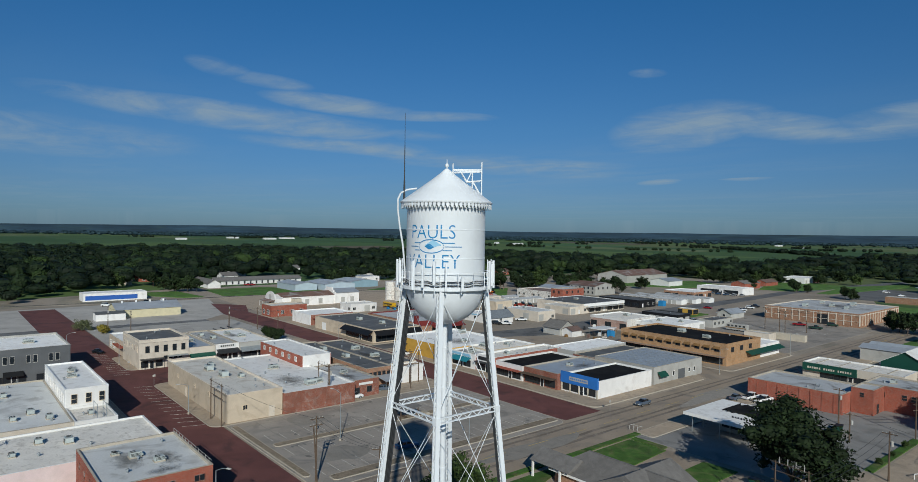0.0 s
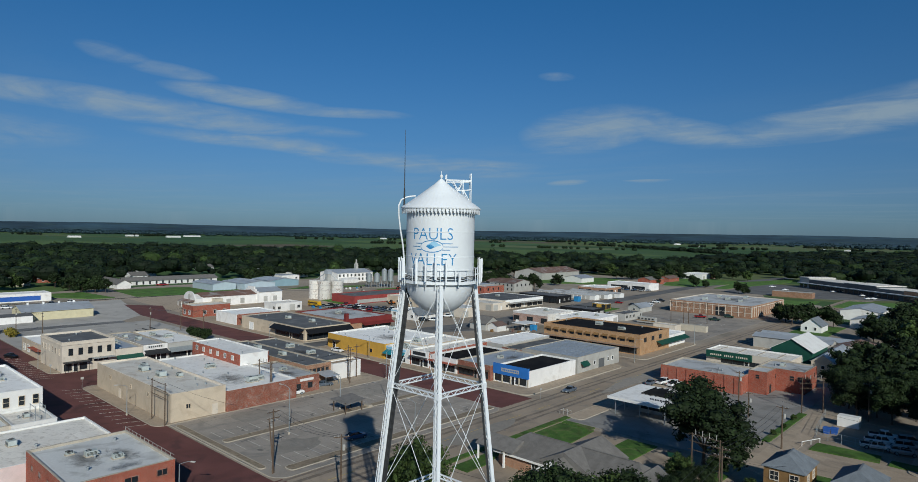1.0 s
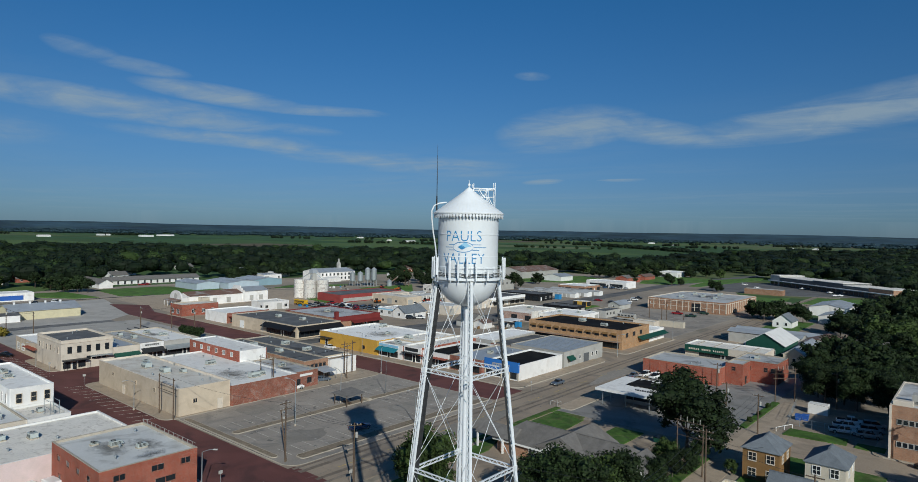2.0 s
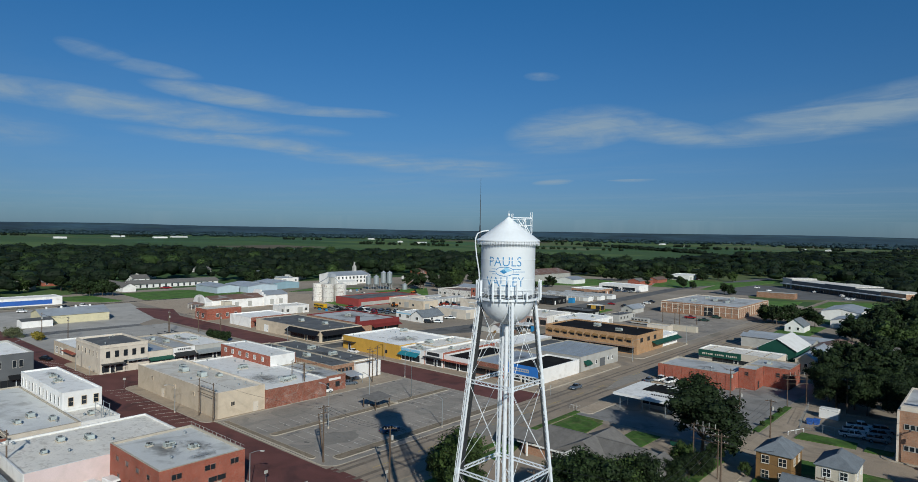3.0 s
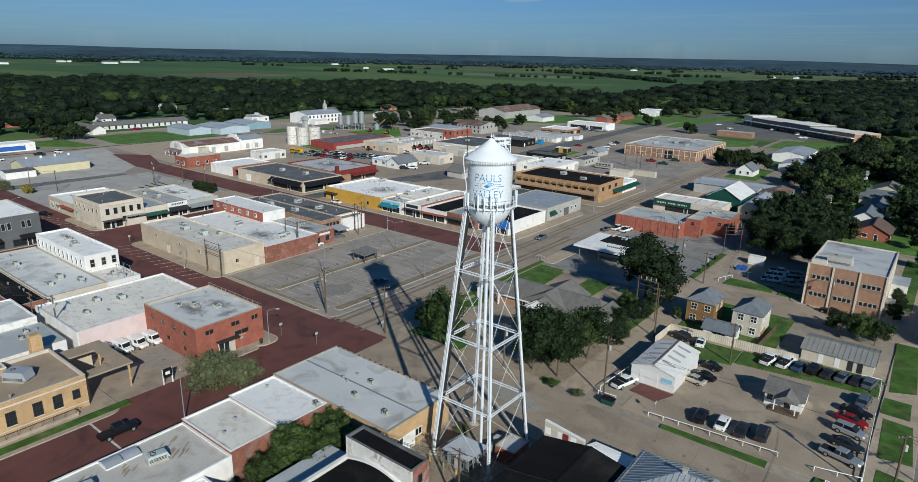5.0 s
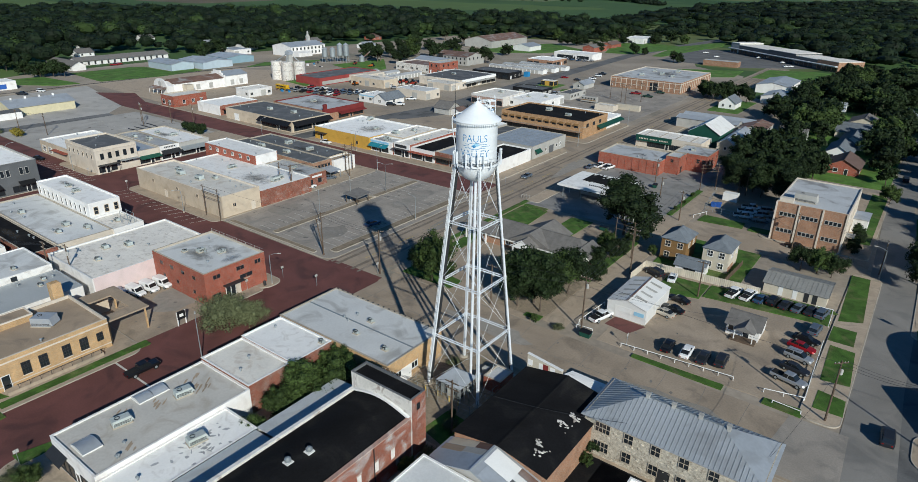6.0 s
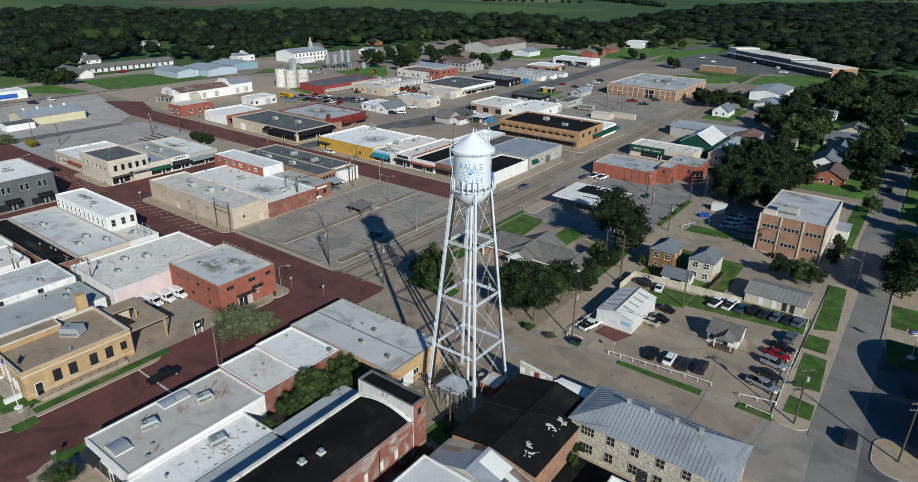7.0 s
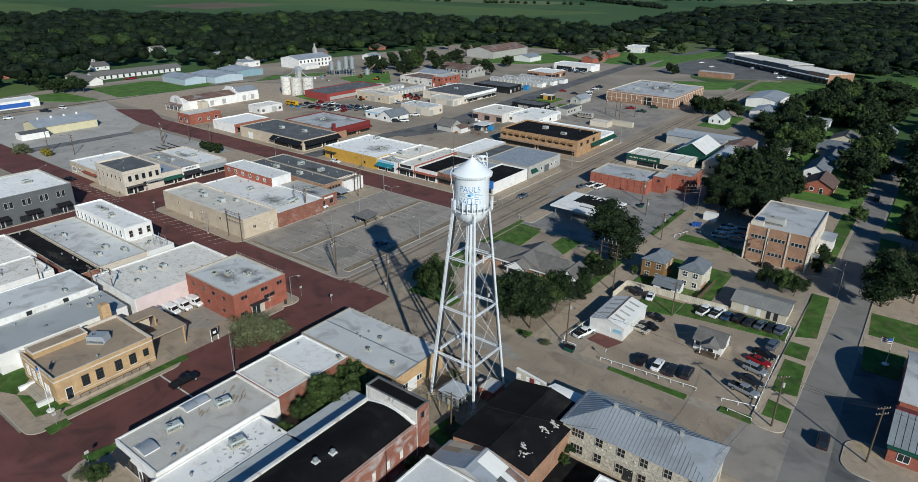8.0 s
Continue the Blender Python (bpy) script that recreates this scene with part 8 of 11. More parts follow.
for x, y, h, up_ in ((-318, 256, 7.5, 4), (-314, 260, 7.5, 4), (-310.5, 264, 9.5, 5), (-306.5, 266.5, 9.5, 5), (-311, 270, 8, 4), (-300, 276, 5.5, 0.2)):
    s = thing("steel_bin", "round grey corrugated steel grain bin on legs with a conical cap", "silo", (x, y, 0), "grain bins")
    part("shaft", Geo().turned([(0.5, up_ - 1.6 if up_ > 1 else up_), (2.0, up_), (2.0, up_ + h - 2), (2.05, up_ + h - 2)], x, y, 20), M["grey_metal"], s)
    part("cap", Geo().turned([(2.15, up_ + h - 2), (0.4, up_ + h - 0.8), (0.4, up_ + h - 0.5)], x, y, 20), M["metal_roof"], s)
    for e, f in ((-1, -1), (1, -1), (1, 1), (-1, 1)) if up_ > 1 else ():
        part("leg", Geo().bar((x + e * 1.4, y + f * 1.4, -0.1), (x + e * 1.4, y + f * 1.4, up_ + 0.2), 0.2, 0.2), M["grey_metal"], s)
s = thing("grain_auger", "rusty red slanting grain auger on a steel frame", "auger", (-296, 284, 0))
part("tube", Geo().tube((-304, 279, 1.2), (-292, 288, 13.5), 0.5, seg=10), M["rust"], s)
part("frame", Geo().bar((-294, 286.5, 0), (-294, 286.5, 11.4), 0.4, 0.4).bar((-292, 288, 0), (-292, 288, 13.4), 0.4, 0.4).bar((-294, 286.5, 6), (-292, 288, 6), 0.3, 0.3), M["rust"], s)
b = gabled("large corrugated hangar with a rust-streaked roof", -311, -281, 421, 482, 6.4, 10.0, "y", M["plaster_lgrey"], M["rust"], 0.4, "hangar", "hangar")
b = building("long low white car dealership with showroom windows", -207, -173, 403, 420, 4.8, M["plaster_white"], M["roof_bright"], 0.4, M["white"])
shopfront(b, "y0", 403, -204, -176, 2.8, bay=3.4)
def storage_row(x0, x1, y0, y1, doors):
    """A low row of lock-up stores with a door every three metres on one long side."""
    b = gabled("long white self-storage row with a grey roof", x0, x1, y0, y1, 2.7, 3.3, "x" if doors == "y0" else "y", M["white"], M["roof_grey"], 0.2, "storage_row", "storage")
    a, c, d = (x0, x1, y0) if doors == "y0" else (y0, y1, x1)
    for k in range(int((c - a - 1) / 3.1)):
        part("roller_door", face_box(doors, d, a + 0.8 + k * 3.1, a + 3.2 + k * 3.1, 0, 2.3, 0, 0.04), M["plaster_lgrey"], b)


for q in ((-210, -166, 313, 319, "y0"), (-207, -164, 326, 332, "y0"), (-200, -162, 338, 344, "y0"), (-254, -248, 214, 240, "x1"), (-241, -235, 218, 246, "x1"), (-228, -222, 223, 253, "x1")):
    storage_row(*q)


def workshop(label, x0, x1, y0, y1, h, wall, roof, par=0.3, cap="kerb", east="", south="", units=(), seed=0, walls=None):
    """A town workshop; east and south give the openings along those walls: w window, d door, r roller door, s shop window, - bare wall."""
    b = building(label, x0, x1, y0, y1, h, M[wall], M[roof], par, M[cap], walls={k: M[v] for k, v in (walls or {}).items()})
    for face, c, a, e, code in (("x1", x1, y0, y1, east), ("y0", y0, x0, x1, south)):
        for k, ch in enumerate(code):
            w = (e - a) / len(code)
            u = a + w * (k + 0.5)
            if ch == "w":
                window(b, face, c, u, 1.3, min(1.5, w * 0.5), 1.2, M["plaster_lgrey"], 2)
            elif ch == "s":
                window(b, face, c, u, 0.5, w * 0.8, 2.2, M["dark_metal"], 3, sill=False)
            elif ch == "d":
                door(b, face, c, u, 1.0, 2.1, M["white"])
            elif ch == "r":
                part("roller_door", face_box(face, c, u - min(1.8, w * 0.42), u + min(1.8, w * 0.42), 0.1, min(3.2, h - 1.0), 0, 0.05), M["plaster_lgrey"], b)
    dress(b, units, 2, seed)
    return b


# west of the main road
b = workshop("long grey-roofed store with a white fascia and front canopy", -205, -173, 230, 266, 4.8, "plaster_cream", "roof_dark", 0.25, "white", "sssdsss", "-r--w-", ((0.4, 0.5, 1.0),), 400)
part("fascia", face_box("x1", -173, 231, 266, 3.3, 4.9, 0, 0.3), M["white"], b)
canopy(b, "x1", -173, 232, 262, 3.0, 3.2, M["plaster_lgrey"], 5)
workshop("low cream metal workshop with a cream roof", -190.5, -172.5, 219.5, 234, 4.0, "plaster_cream", "roof_cream", 0.12, "white", "rdw", "r-r", (), 402)
workshop("cream block workshop with a pale flat roof", -186.5, -165.5, 188.5, 200.5, 4.6, "plaster_cream", "roof_pale", 0.15, "white", "r-w", "--r-", ((0.3, 0.5, 0.8),), 404)
b = workshop("low white shop with a blue band under its roof", -191, -180, 164.5, 178, 3.6, "plaster_white", "roof_bright", 0.15, "white", "w-d", "ww", (), 406)
part("blue_band", merge(face_box("y0", 164.5, -191, -180, 2.9, 3.5, 0, 0.05)), M["text_pale"], b)
b = gabled("small white house with a dark grey gabled roof", -180, -171.5, 164, 178, 3.0, 5.6, "y", M["plaster_white"], M["shingle_blue"], 0.6)
window(b, "y0", 164, -175.8, 1.0, 1.6, 1.3, M["white"], 2)
window(b, "x1", -171.5, 170, 1.0, 1.4, 1.2, M["white"], 2)
workshop("tan metal store with a pale stained roof", -234, -207, 200.5, 212.5, 4.6, "plaster_tan", "roof_cream", 0.2, "plaster_cream", "r-", "-wrw-", (), 409)
workshop("rubble-walled old workshop under a rusted roof", -257, -227, 266.5, 287, 4.8, "old_plaster", "rust", 0.6, "old_plaster", "-w-", "ww-ww-w", (), 410)
b = workshop("two-storey red brick corner block with a flat roof", -226.9, -217.5, 266, 286, 7.2, "brick_red", "roof_grey", 0.4, "kerb", "ww-w", "d-w", (), 412)
for u in (270, 275, 280.5):
    window(b, "x1", -217.5, u, 4.6, 1.0, 1.4, M["dark_metal"])
for u in (-224.5, -220.5):
    window(b, "y0", 266, u, 4.6, 1.0, 1.4, M["dark_metal"])
workshop("white panelled sign wall and pump shed", -216.5, -190, 268.5, 272.5, 3.0, "plaster_white", "metal_roof", 0.1, "white", "", "", (), 414)
b = gabled("old two-storey pale block works with a rusted roof", -251, -229, 312, 334, 6.2, 8.4, "x", M["plaster_lgrey"], M["rust"], 0.4, "works", "workshop")
for k in range(6):
    for z in (1.2, 4.0):
        window(b, "y0", 312, -249 + k * 3.6, z, 1.0, 1.3, M["dark_metal"])
for k in range(4):
    window(b, "x1", -229, 315.5 + k * 5, 4.0, 1.0, 1.3, M["dark_metal"])
gabled("grey corrugated shed with a low gable", -262, -236, 292, 308, 4.2, 6.0, "x", M["plaster_lgrey"], M["metal_roof"], 0.4, "shed", "shed")
gabled("long rust-roofed open shed", -276, -252, 338, 352, 3.8, 5.4, "x", M["dark_metal"], M["rust"], 0.4, "shed", "shed")
workshop("low black-walled store with a dark metal roof", -199, -170.5, 277.5, 293, 4.2, "black", "roof_dark", 0.15, "dark_metal", "dww", "sssss", (), 416)
workshop("brown brick showroom under a white roof", -202, -180, 352, 374, 4.2, "brick_brown", "roof_bright", 0.3, "white", "ssds", "ss-s", (), 418)
gabled("white metal barn with a low roof", -260, -243, 424, 444, 4.2, 6.2, "y", M["metal_white"], M["metal_roof"], 0.4, "barn", "barn")
gabled("red brick gabled shop by a road", -208, -197, 456, 482, 4.4, 6.4, "y", M["brick_red"], M["shingle"], 0.4, "shop", "shop")
gabled("low red brick gabled office by a road", -210, -200.5, 500, 522, 3.4, 5.4, "y", M["brick_red"], M["shingle_brown"], 0.4, "office", "office")
b = workshop("white roadside garage with a red end bay", -216, -194, 560, 592, 5.0, "plaster_white", "roof_bright", 0.3, "white", "r-r-", "-s--", (), 420)
part("red_end", face_box("x1", -194, 578, 592, 0.1, 4.6, 0, 0.08), M["red_paint"], b)
workshop("white block building beside a rail yard", -251, -240, 132, 147, 4.2, "plaster_white", "roof_white", 0.3, "white", "w-rw", "d-w", (), 422)
workshop("white-walled parts store by a grain yard", -421, -401, 236, 252, 4.0, "plaster_white", "metal_roof", 0.1, "white", "r-w", "", (), 424)
workshop("low white office among trees", -446, -424, 262, 276, 4.0, "plaster_white", "metal_roof", 0.1, "white", "w-w", "", (), 426)
# east of the main road
b = workshop("faded pink-fronted store with a white roof", -144, -124.6, 200, 222, 4.8, "old_plaster", "roof_white", 0.4, "white", "--r-", "s-s-s", ((0.5, 0.6, 1.0),), 428, {"south": "brick_faded"})
part("fascia", face_box("y0", 200, -144, -124.6, 3.9, 4.9, 0, 0.12), M["plaster_white"], b)
workshop("long low white store with an uneven white roof", -124.4, -105.5, 206, 230, 4.0, "plaster_white", "roof_bright", 0.2, "white", "r-w-r", "w-d-ww", ((0.3, 0.4, 0.9), (0.7, 0.6, 0.8)), 430)
workshop("black-painted garage with an open front", -141, -122, 235.5, 247, 4.4, "black", "roof_dark", 0.3, "dark_metal", "rr", "-rr-r", (), 432)
workshop("small grey block store with a dark roof", -114.5, -107, 240, 258, 3.4, "plaster_lgrey", "roof_dark", 0.2, "kerb", "www-w", "d-", (), 434)
workshop("tiny mustard-yellow stand with a flat roof", -144.5, -136, 273.5, 279, 3.0, "yellow", "roof_cream", 0.15, "white", "s", "s-s", (), 436)
b = gabled("small pale house with a hipped roof", -124, -117, 276, 290, 2.8, 4.6, "y", M["plaster_lgrey"], M["metal_roof"], 0.4)
window(b, "y0", 276, -120.5, 1.0, 1.2, 1.2, M["white"])
b = gabled("old grey timber cottage with a patched roof", -142, -133, 166.5, 175.5, 3.0, 5.6, "x", M["plaster_lgrey"], M["shingle"], 0.5)
window(b, "x1", -133, 171, 1.0, 1.0, 1.2, M["white"])
b = gabled("small white lean-to cottage beside an older one", -132.8, -127.5, 167.5, 173.5, 2.6, 3.8, "y", M["plaster_white"], M["shingle_brown"], 0.4)
cv = thing("yard_canopy", "open metal canopy over stacked goods in a yard", "canopy", (-124.5, 183, 0))
part("roof", Geo().slab(-128, -121, 178, 188, 2.7, 2.9, 0.03), M["metal_white"], cv)
for x in (-127.6, -121.4):
    for y in (178.4, 187.6):
        part("post", Geo().box(x - 0.08, x + 0.08, y - 0.08, y + 0.08, 0, 2.7), M["grey_metal"], cv)
solid("storage_box", Geo().slab(-120.6, -118.4, 181, 183.2, 0, 2.4, 0.05), M["text_blue"], "blue metal storage box in a yard", "box")
solid("storage_container", Geo().slab(-78, -66, 234.6, 237, 0, 2.6, 0.05), M["siding_tan"], "long cream storage container on a lot", "container")
solid("portable_office", Geo().slab(-171, -167.8, 296.5, 299.5, 0, 3.0, 0.05), M["text_blue"], "small bright blue cabin beside a store", "cabin")
b = building("low white booth with a flat roof on a store's lot", -86, -76, 226, 232, 2.8, M["plaster_cream"], M["roof_white"], 0.3, M["kerb"])

# machines and goods standing in the yards
JUNK = dict(yellow=mat("machine_yellow", (0.55, 0.34, 0.02), 0.5, var=0.1), orange=mat("machine_orange", (0.48, 0.13, 0.02), 0.5, var=0.1), red=mat("machine_red", (0.36, 0.05, 0.03), 0.6, var=0.2))


def farm_machine(x, y, turn_, colour):
    """A tractor-like machine: body, cab, two large and two small wheels."""
    ob = thing("machine", f"{colour} farm or building machine standing in a yard", "machine", (0, 0, 0), "yard machines")
    m_ = JUNK[colour]
    part("body", Geo().loft([[(x_, -0.6, z0), (x_, 0.6, z0), (x_, 0.6, z1), (x_, -0.6, z1)] for x_, z0, z1 in ((-1.6, 0.8, 1.5), (0.2, 0.8, 1.7), (2.2, 0.8, 1.5))]), m_, ob)
    part("cab", Geo().loft([[(-1.3, -0.6, 1.5), (0.2, -0.6, 1.5), (0.2, 0.6, 1.5), (-1.3, 0.6, 1.5)], [(-1.2, -0.5, 2.7), (0.0, -0.5, 2.7), (0.0, 0.5, 2.7), (-1.2, 0.5, 2.7)]]), M["glass_car"], ob)
    for wx, q in ((-1.0, 0.8), (1.6, 0.5)):
        for e in (-1, 1):
            part("wheel", Geo().tube((wx, e * 0.65, q), (wx, e * 1.05, q), q, seg=14), M["rubber"], ob)
    part("boom", Geo().bar((0.5, 0, 1.6), (4.0, 0, 3.4 if colour == "yellow" else 1.0), 0.35, 0.35), m_, ob)
    ob.matrix_basis = pose(x, y, 0, 0, 0, turn_)


r = random.Random(17)
for x, y, colour in ((-213, 226, "red"), (-209, 223, "red"), (-206, 225.5, "red"), (-212, 221, "red"), (-203, 222, "red"), (-246, 300, "orange"), (-258, 344, "yellow"), (-268, 336, "yellow"), (-242, 346, "yellow"), (-238, 305, "orange"), (-276, 262, "orange"), (-228, 198, "orange"), (-231, 203, "orange"), (-293, 262, "red"), (-250, 356, "yellow"), (-246, 337, "orange")):
    farm_machine(x, y, r.uniform(0, 360), colour)
PILE = [M["old_plaster"], M["rust"], M["wood_brown"], M["dark_metal"], M["white"], M["text_blue"]]
for x0_, x1_, y0_, y1_, n in ((-140, -118, 166, 196, 26), (-222, -206, 214, 222, 10), (-262, -232, 288, 310, 14), (-262, -236, 150, 158, 8), (-34, -20, 204, 214, 8), (-258, -244, 190, 210, 4), (-282, -240, 326, 356, 16), (-318, -296, 232, 250, 8)):
    for k in range(n):
        x, y = r.uniform(x0_, x1_), r.uniform(y0_, y1_)
        g = Geo()
        w_, d_ = r.uniform(0.6, 1.8), r.uniform(0.5, 1.3)
        for q in range(r.randint(1, 3)):
            g.slab(x - w_ / 2 + 0.1 * q, x + w_ / 2 - 0.08 * q, y - d_ / 2 + 0.05 * q, y + d_ / 2 - 0.07 * q, q * 0.5 - 0.02, q * 0.5 + 0.48, 0.04)
        solid("goods_pile", g, r.choice(PILE), "stacked crates and goods standing in a yard", "goods", "yard goods")
# ---------------------------------------------------------------- homes and yards south-east
b = gabled("low brick home with a grey shingle roof and white gabled porches", -33, -4.5, 50.5, 59.5, 3.0, 5.4, "x", M["brick_brown"], M["shingle"], 0.7, hip=3.5)
for x, yf in ((-19.0, 46.4), (-6.2, 50.0)):
    part("porch_roof", Geo().loft([[(x - 3.0, y, 2.9), (x + 3.0, y, 2.9), (x, y, 4.8)] for y in (yf + 0.2, yf + 8)]), M["shingle"], b)
    part("porch_gable", Geo().loft([[(x - 2.7, y, 2.75), (x + 2.7, y, 2.75), (x, y, 4.6)] for y in (yf, yf + 0.18)]), M["white"], b, "white porch gable")
    part("barge_board", Geo().bar((x - 3.1, yf, 2.85), (x, yf, 4.85), 0.12, 0.22).bar((x + 3.1, yf, 2.85), (x, yf, 4.85), 0.12, 0.22), M["white"], b)
    for e in (-2.4, 2.4):
        part("porch_post", Geo().box(x + e - 0.16, x + e + 0.16, yf + 0.2, yf + 0.5, 0, 2.9), M["white"], b)
part("fascia_board", Geo().box(-33.7, -4.0, 49.72, 49.8, 2.2, 2.55), M["white"], b)
part("cross_roof", Geo().loft([[(x, y, z) for x, z in ((-24.5, 2.9), (-13.5, 2.9), (-19.0, 5.6))] for y in (50.0, 62.5)]), M["shingle"], b)
part("porte_cochere_roof", Geo().loft([[(-37.5, 49.0, 3.0), (-37.5, 55.5, 3.0), (-37.5, 52.2, 4.6)], [(-29.0, 49.0, 3.0), (-29.0, 55.5, 3.0), (-29.0, 52.2, 4.6)]]), M["shingle"], b)
for x, y in ((-37, 49.4), (-37, 55.1), (-31, 49.4)):
    part("post", Geo().box(x - 0.15, x + 0.15, y - 0.15, y + 0.15, 0, 3.0), M["white"], b)
for u in (-25, -14.5):
    window(b, "y0", 50.5, u, 1.0, 1.4, 1.3, M["white"], 2)
b = gabled("two-storey brown timber house with pale window trim", 6.7, 12.6, 68.4, 76, 5.7, 7.5, "y", M["wood_brown"], M["shingle_blue"], 0.3, hip=2.2)
for u in (8.3, 11.2):
    for z in (0.9, 3.6):
        window(b, "y0", 68.4, u, z, 1.2, 1.3, M["plaster_cream"], 2, 2)
for u in (70.5, 73.8):
    window(b, "x1", 12.6, u, 3.6, 1.0, 1.2, M["plaster_cream"], 2, 2)
b = gabled("two-storey pale timber house with blue-grey roof", 16.3, 22.2, 69, 77, 5.5, 7.3, "y", M["siding_tan"], M["shingle_blue"], 0.3, hip=2.2)
for u in (18, 20.6):
    for z in (0.9, 3.5):
        window(b, "y0", 69, u, z, 1.1, 1.3, M["white"], 2, 2)
for u in (71.5, 75):
    window(b, "x1", 22.2, u, 3.5, 1.0, 1.2, M["white"], 2, 2)
part("brick_base", face_box("x1", 22.2, 69.2, 73.5, 0, 1.6, 0, 0.06), M["brick_brown"], b)
b = gabled("low white garage with a blue-grey roof between houses", 12.3, 18.6, 62.9, 67.2, 2.3, 3.7, "x", M["plaster_white"], M["shingle_blue"], 0.4, "garage", "garage")
door(b, "y0", 62.9, 15.6, 2.4, 2.0, M["glass"])
b = gabled("white metal workshop with a low roof, rusty ridge and roller door", 8.2, 16.2, 35.3, 48.2, 3.2, 4.3, "y", M["metal_white"], M["metal_white"], 0.15, "workshop", "workshop", rib_mat=M["rust"])
part("roller_door", face_box("y0", 35.3, 9.9, 13.2, 0.05, 2.6, 0, 0.06), M["white"], b)
part("sign", face_box("y0", 35.3, 13.8, 15.8, 1.5, 2.3, 0, 0.06), M["text_pale"], b)
for k in range(4):
    y = 37.8 + k * 2.6
    part("roof_light", Geo().add([(9.2, y, 3.55), (11.6, y, 4.22), (11.6, y + 0.7, 4.22), (9.2, y + 0.7, 3.55)], [(0, 1, 2, 3)]), M["plaster_lgrey"], b)
    part("roof_light", Geo().add([(12.8, y, 4.22), (15.2, y, 3.55), (15.2, y + 0.7, 3.55), (12.8, y + 0.7, 4.22)], [(0, 1, 2, 3)]), M["plaster_lgrey"], b)
b = gabled("small white sales office with a grey shingle roof and porch", 29.4, 35.2, 42.4, 48.4, 2.5, 4.0, "x", M["plaster_white"], M["shingle"], 0.4, "sales_office", "office")
part("porch_roof", Geo().loft([[(31.0, y, 2.3), (34.8, y, 2.3), (32.9, y, 3.4)] for y in (40.4, 44.5)]), M["shingle"], b)
for x in (31.3, 34.5):
    part("post", Geo().box(x - 0.08, x + 0.08, 40.5, 40.66, 0, 2.3), M["white"], b)
part("porch_deck", Geo().slab(30.6, 35.0, 40.4, 42.4, 0, 0.35, 0.03), M["wood"], b)
window(b, "y0", 42.4, 30.2, 1.0, 0.9, 1.1)
window(b, "x1", 35.2, 45, 1.0, 1.4, 1.1)
door(b, "y0", 42.4, 33.0, 1.0, 2.0)
b = gabled("long low store with a grey corrugated roof and pale doors", 30.8, 43, 65.5, 74.2, 2.4, 3.4, "x", M["siding_tan"], M["roof_olive"], 0.3, "store_shed", "shed", ribs=0.9, rib_mat=M["roof_olive"])
for u in (34.2, 37.0, 39.2, 40.8):
    part("door", face_box("y0", 65.5, u - 0.45, u + 0.45, 0.05, 2.1, 0, 0.05), M["dark_metal"] if u > 38 else M["white"], b)
b = building("three-storey brown brick hall with pale piers and a grey roof", 24.8, 41.0, 98.4, 124, 10.4, M["brick_brown"], M["roof_grey"], 0.25, M["plaster_cream"], walls={"east": M["plaster_cream"]})
for u in (24.95, 30.2, 35.6, 40.85):
    part("pier", face_box("y0", 98.4, u - 0.2, u + 0.2, 0, 10.3, 0, 0.25), M["plaster_cream"], b)
for z in (2.6, 6.9):
    for k in range(4):
        window(b, "y0", 98.4, 26.4 + k * 0.95, z, 0.7, 0.9, M["plaster_lgrey"], sill=False)
        window(b, "y0", 98.4, 31.5 + k * 0.95, z, 0.7, 0.9, M["plaster_lgrey"], sill=False)
        window(b, "y0", 98.4, 36.7 + k * 0.95, z, 0.7, 0.9, M["plaster_lgrey"], sill=False)
for k in range(5):
    window(b, "x1", 41.0, 101.5 + k * 4.8, 6.6, 1.2, 1.4, M["plaster_cream"], 2)
    window(b, "x1", 41.0, 101.5 + k * 4.8, 2.2, 1.2, 1.4, M["plaster_cream"], 2)
canopy(b, "x1", 41.0, 103, 106, 3.2, 2.0, M["plaster_lgrey"], 2)
rooftop_unit(30.5, 103.5, 10.15, 5.0, 3.0, 2.0, 0, M["plaster_lgrey"])
part("stair_head", Geo().slab(25.2, 28.4, 99.2, 101.0, 10.1, 11.2, 0.05), M["plaster_cream"], b)
part("side_wing", Geo().box(41.0, 44.5, 117, 124, 0, 4.0), M["plaster_white"], b)
part("side_wing_roof", Geo().box(40.9, 44.7, 116.8, 124.2, 4.0, 4.2), M["metal_roof"], b)
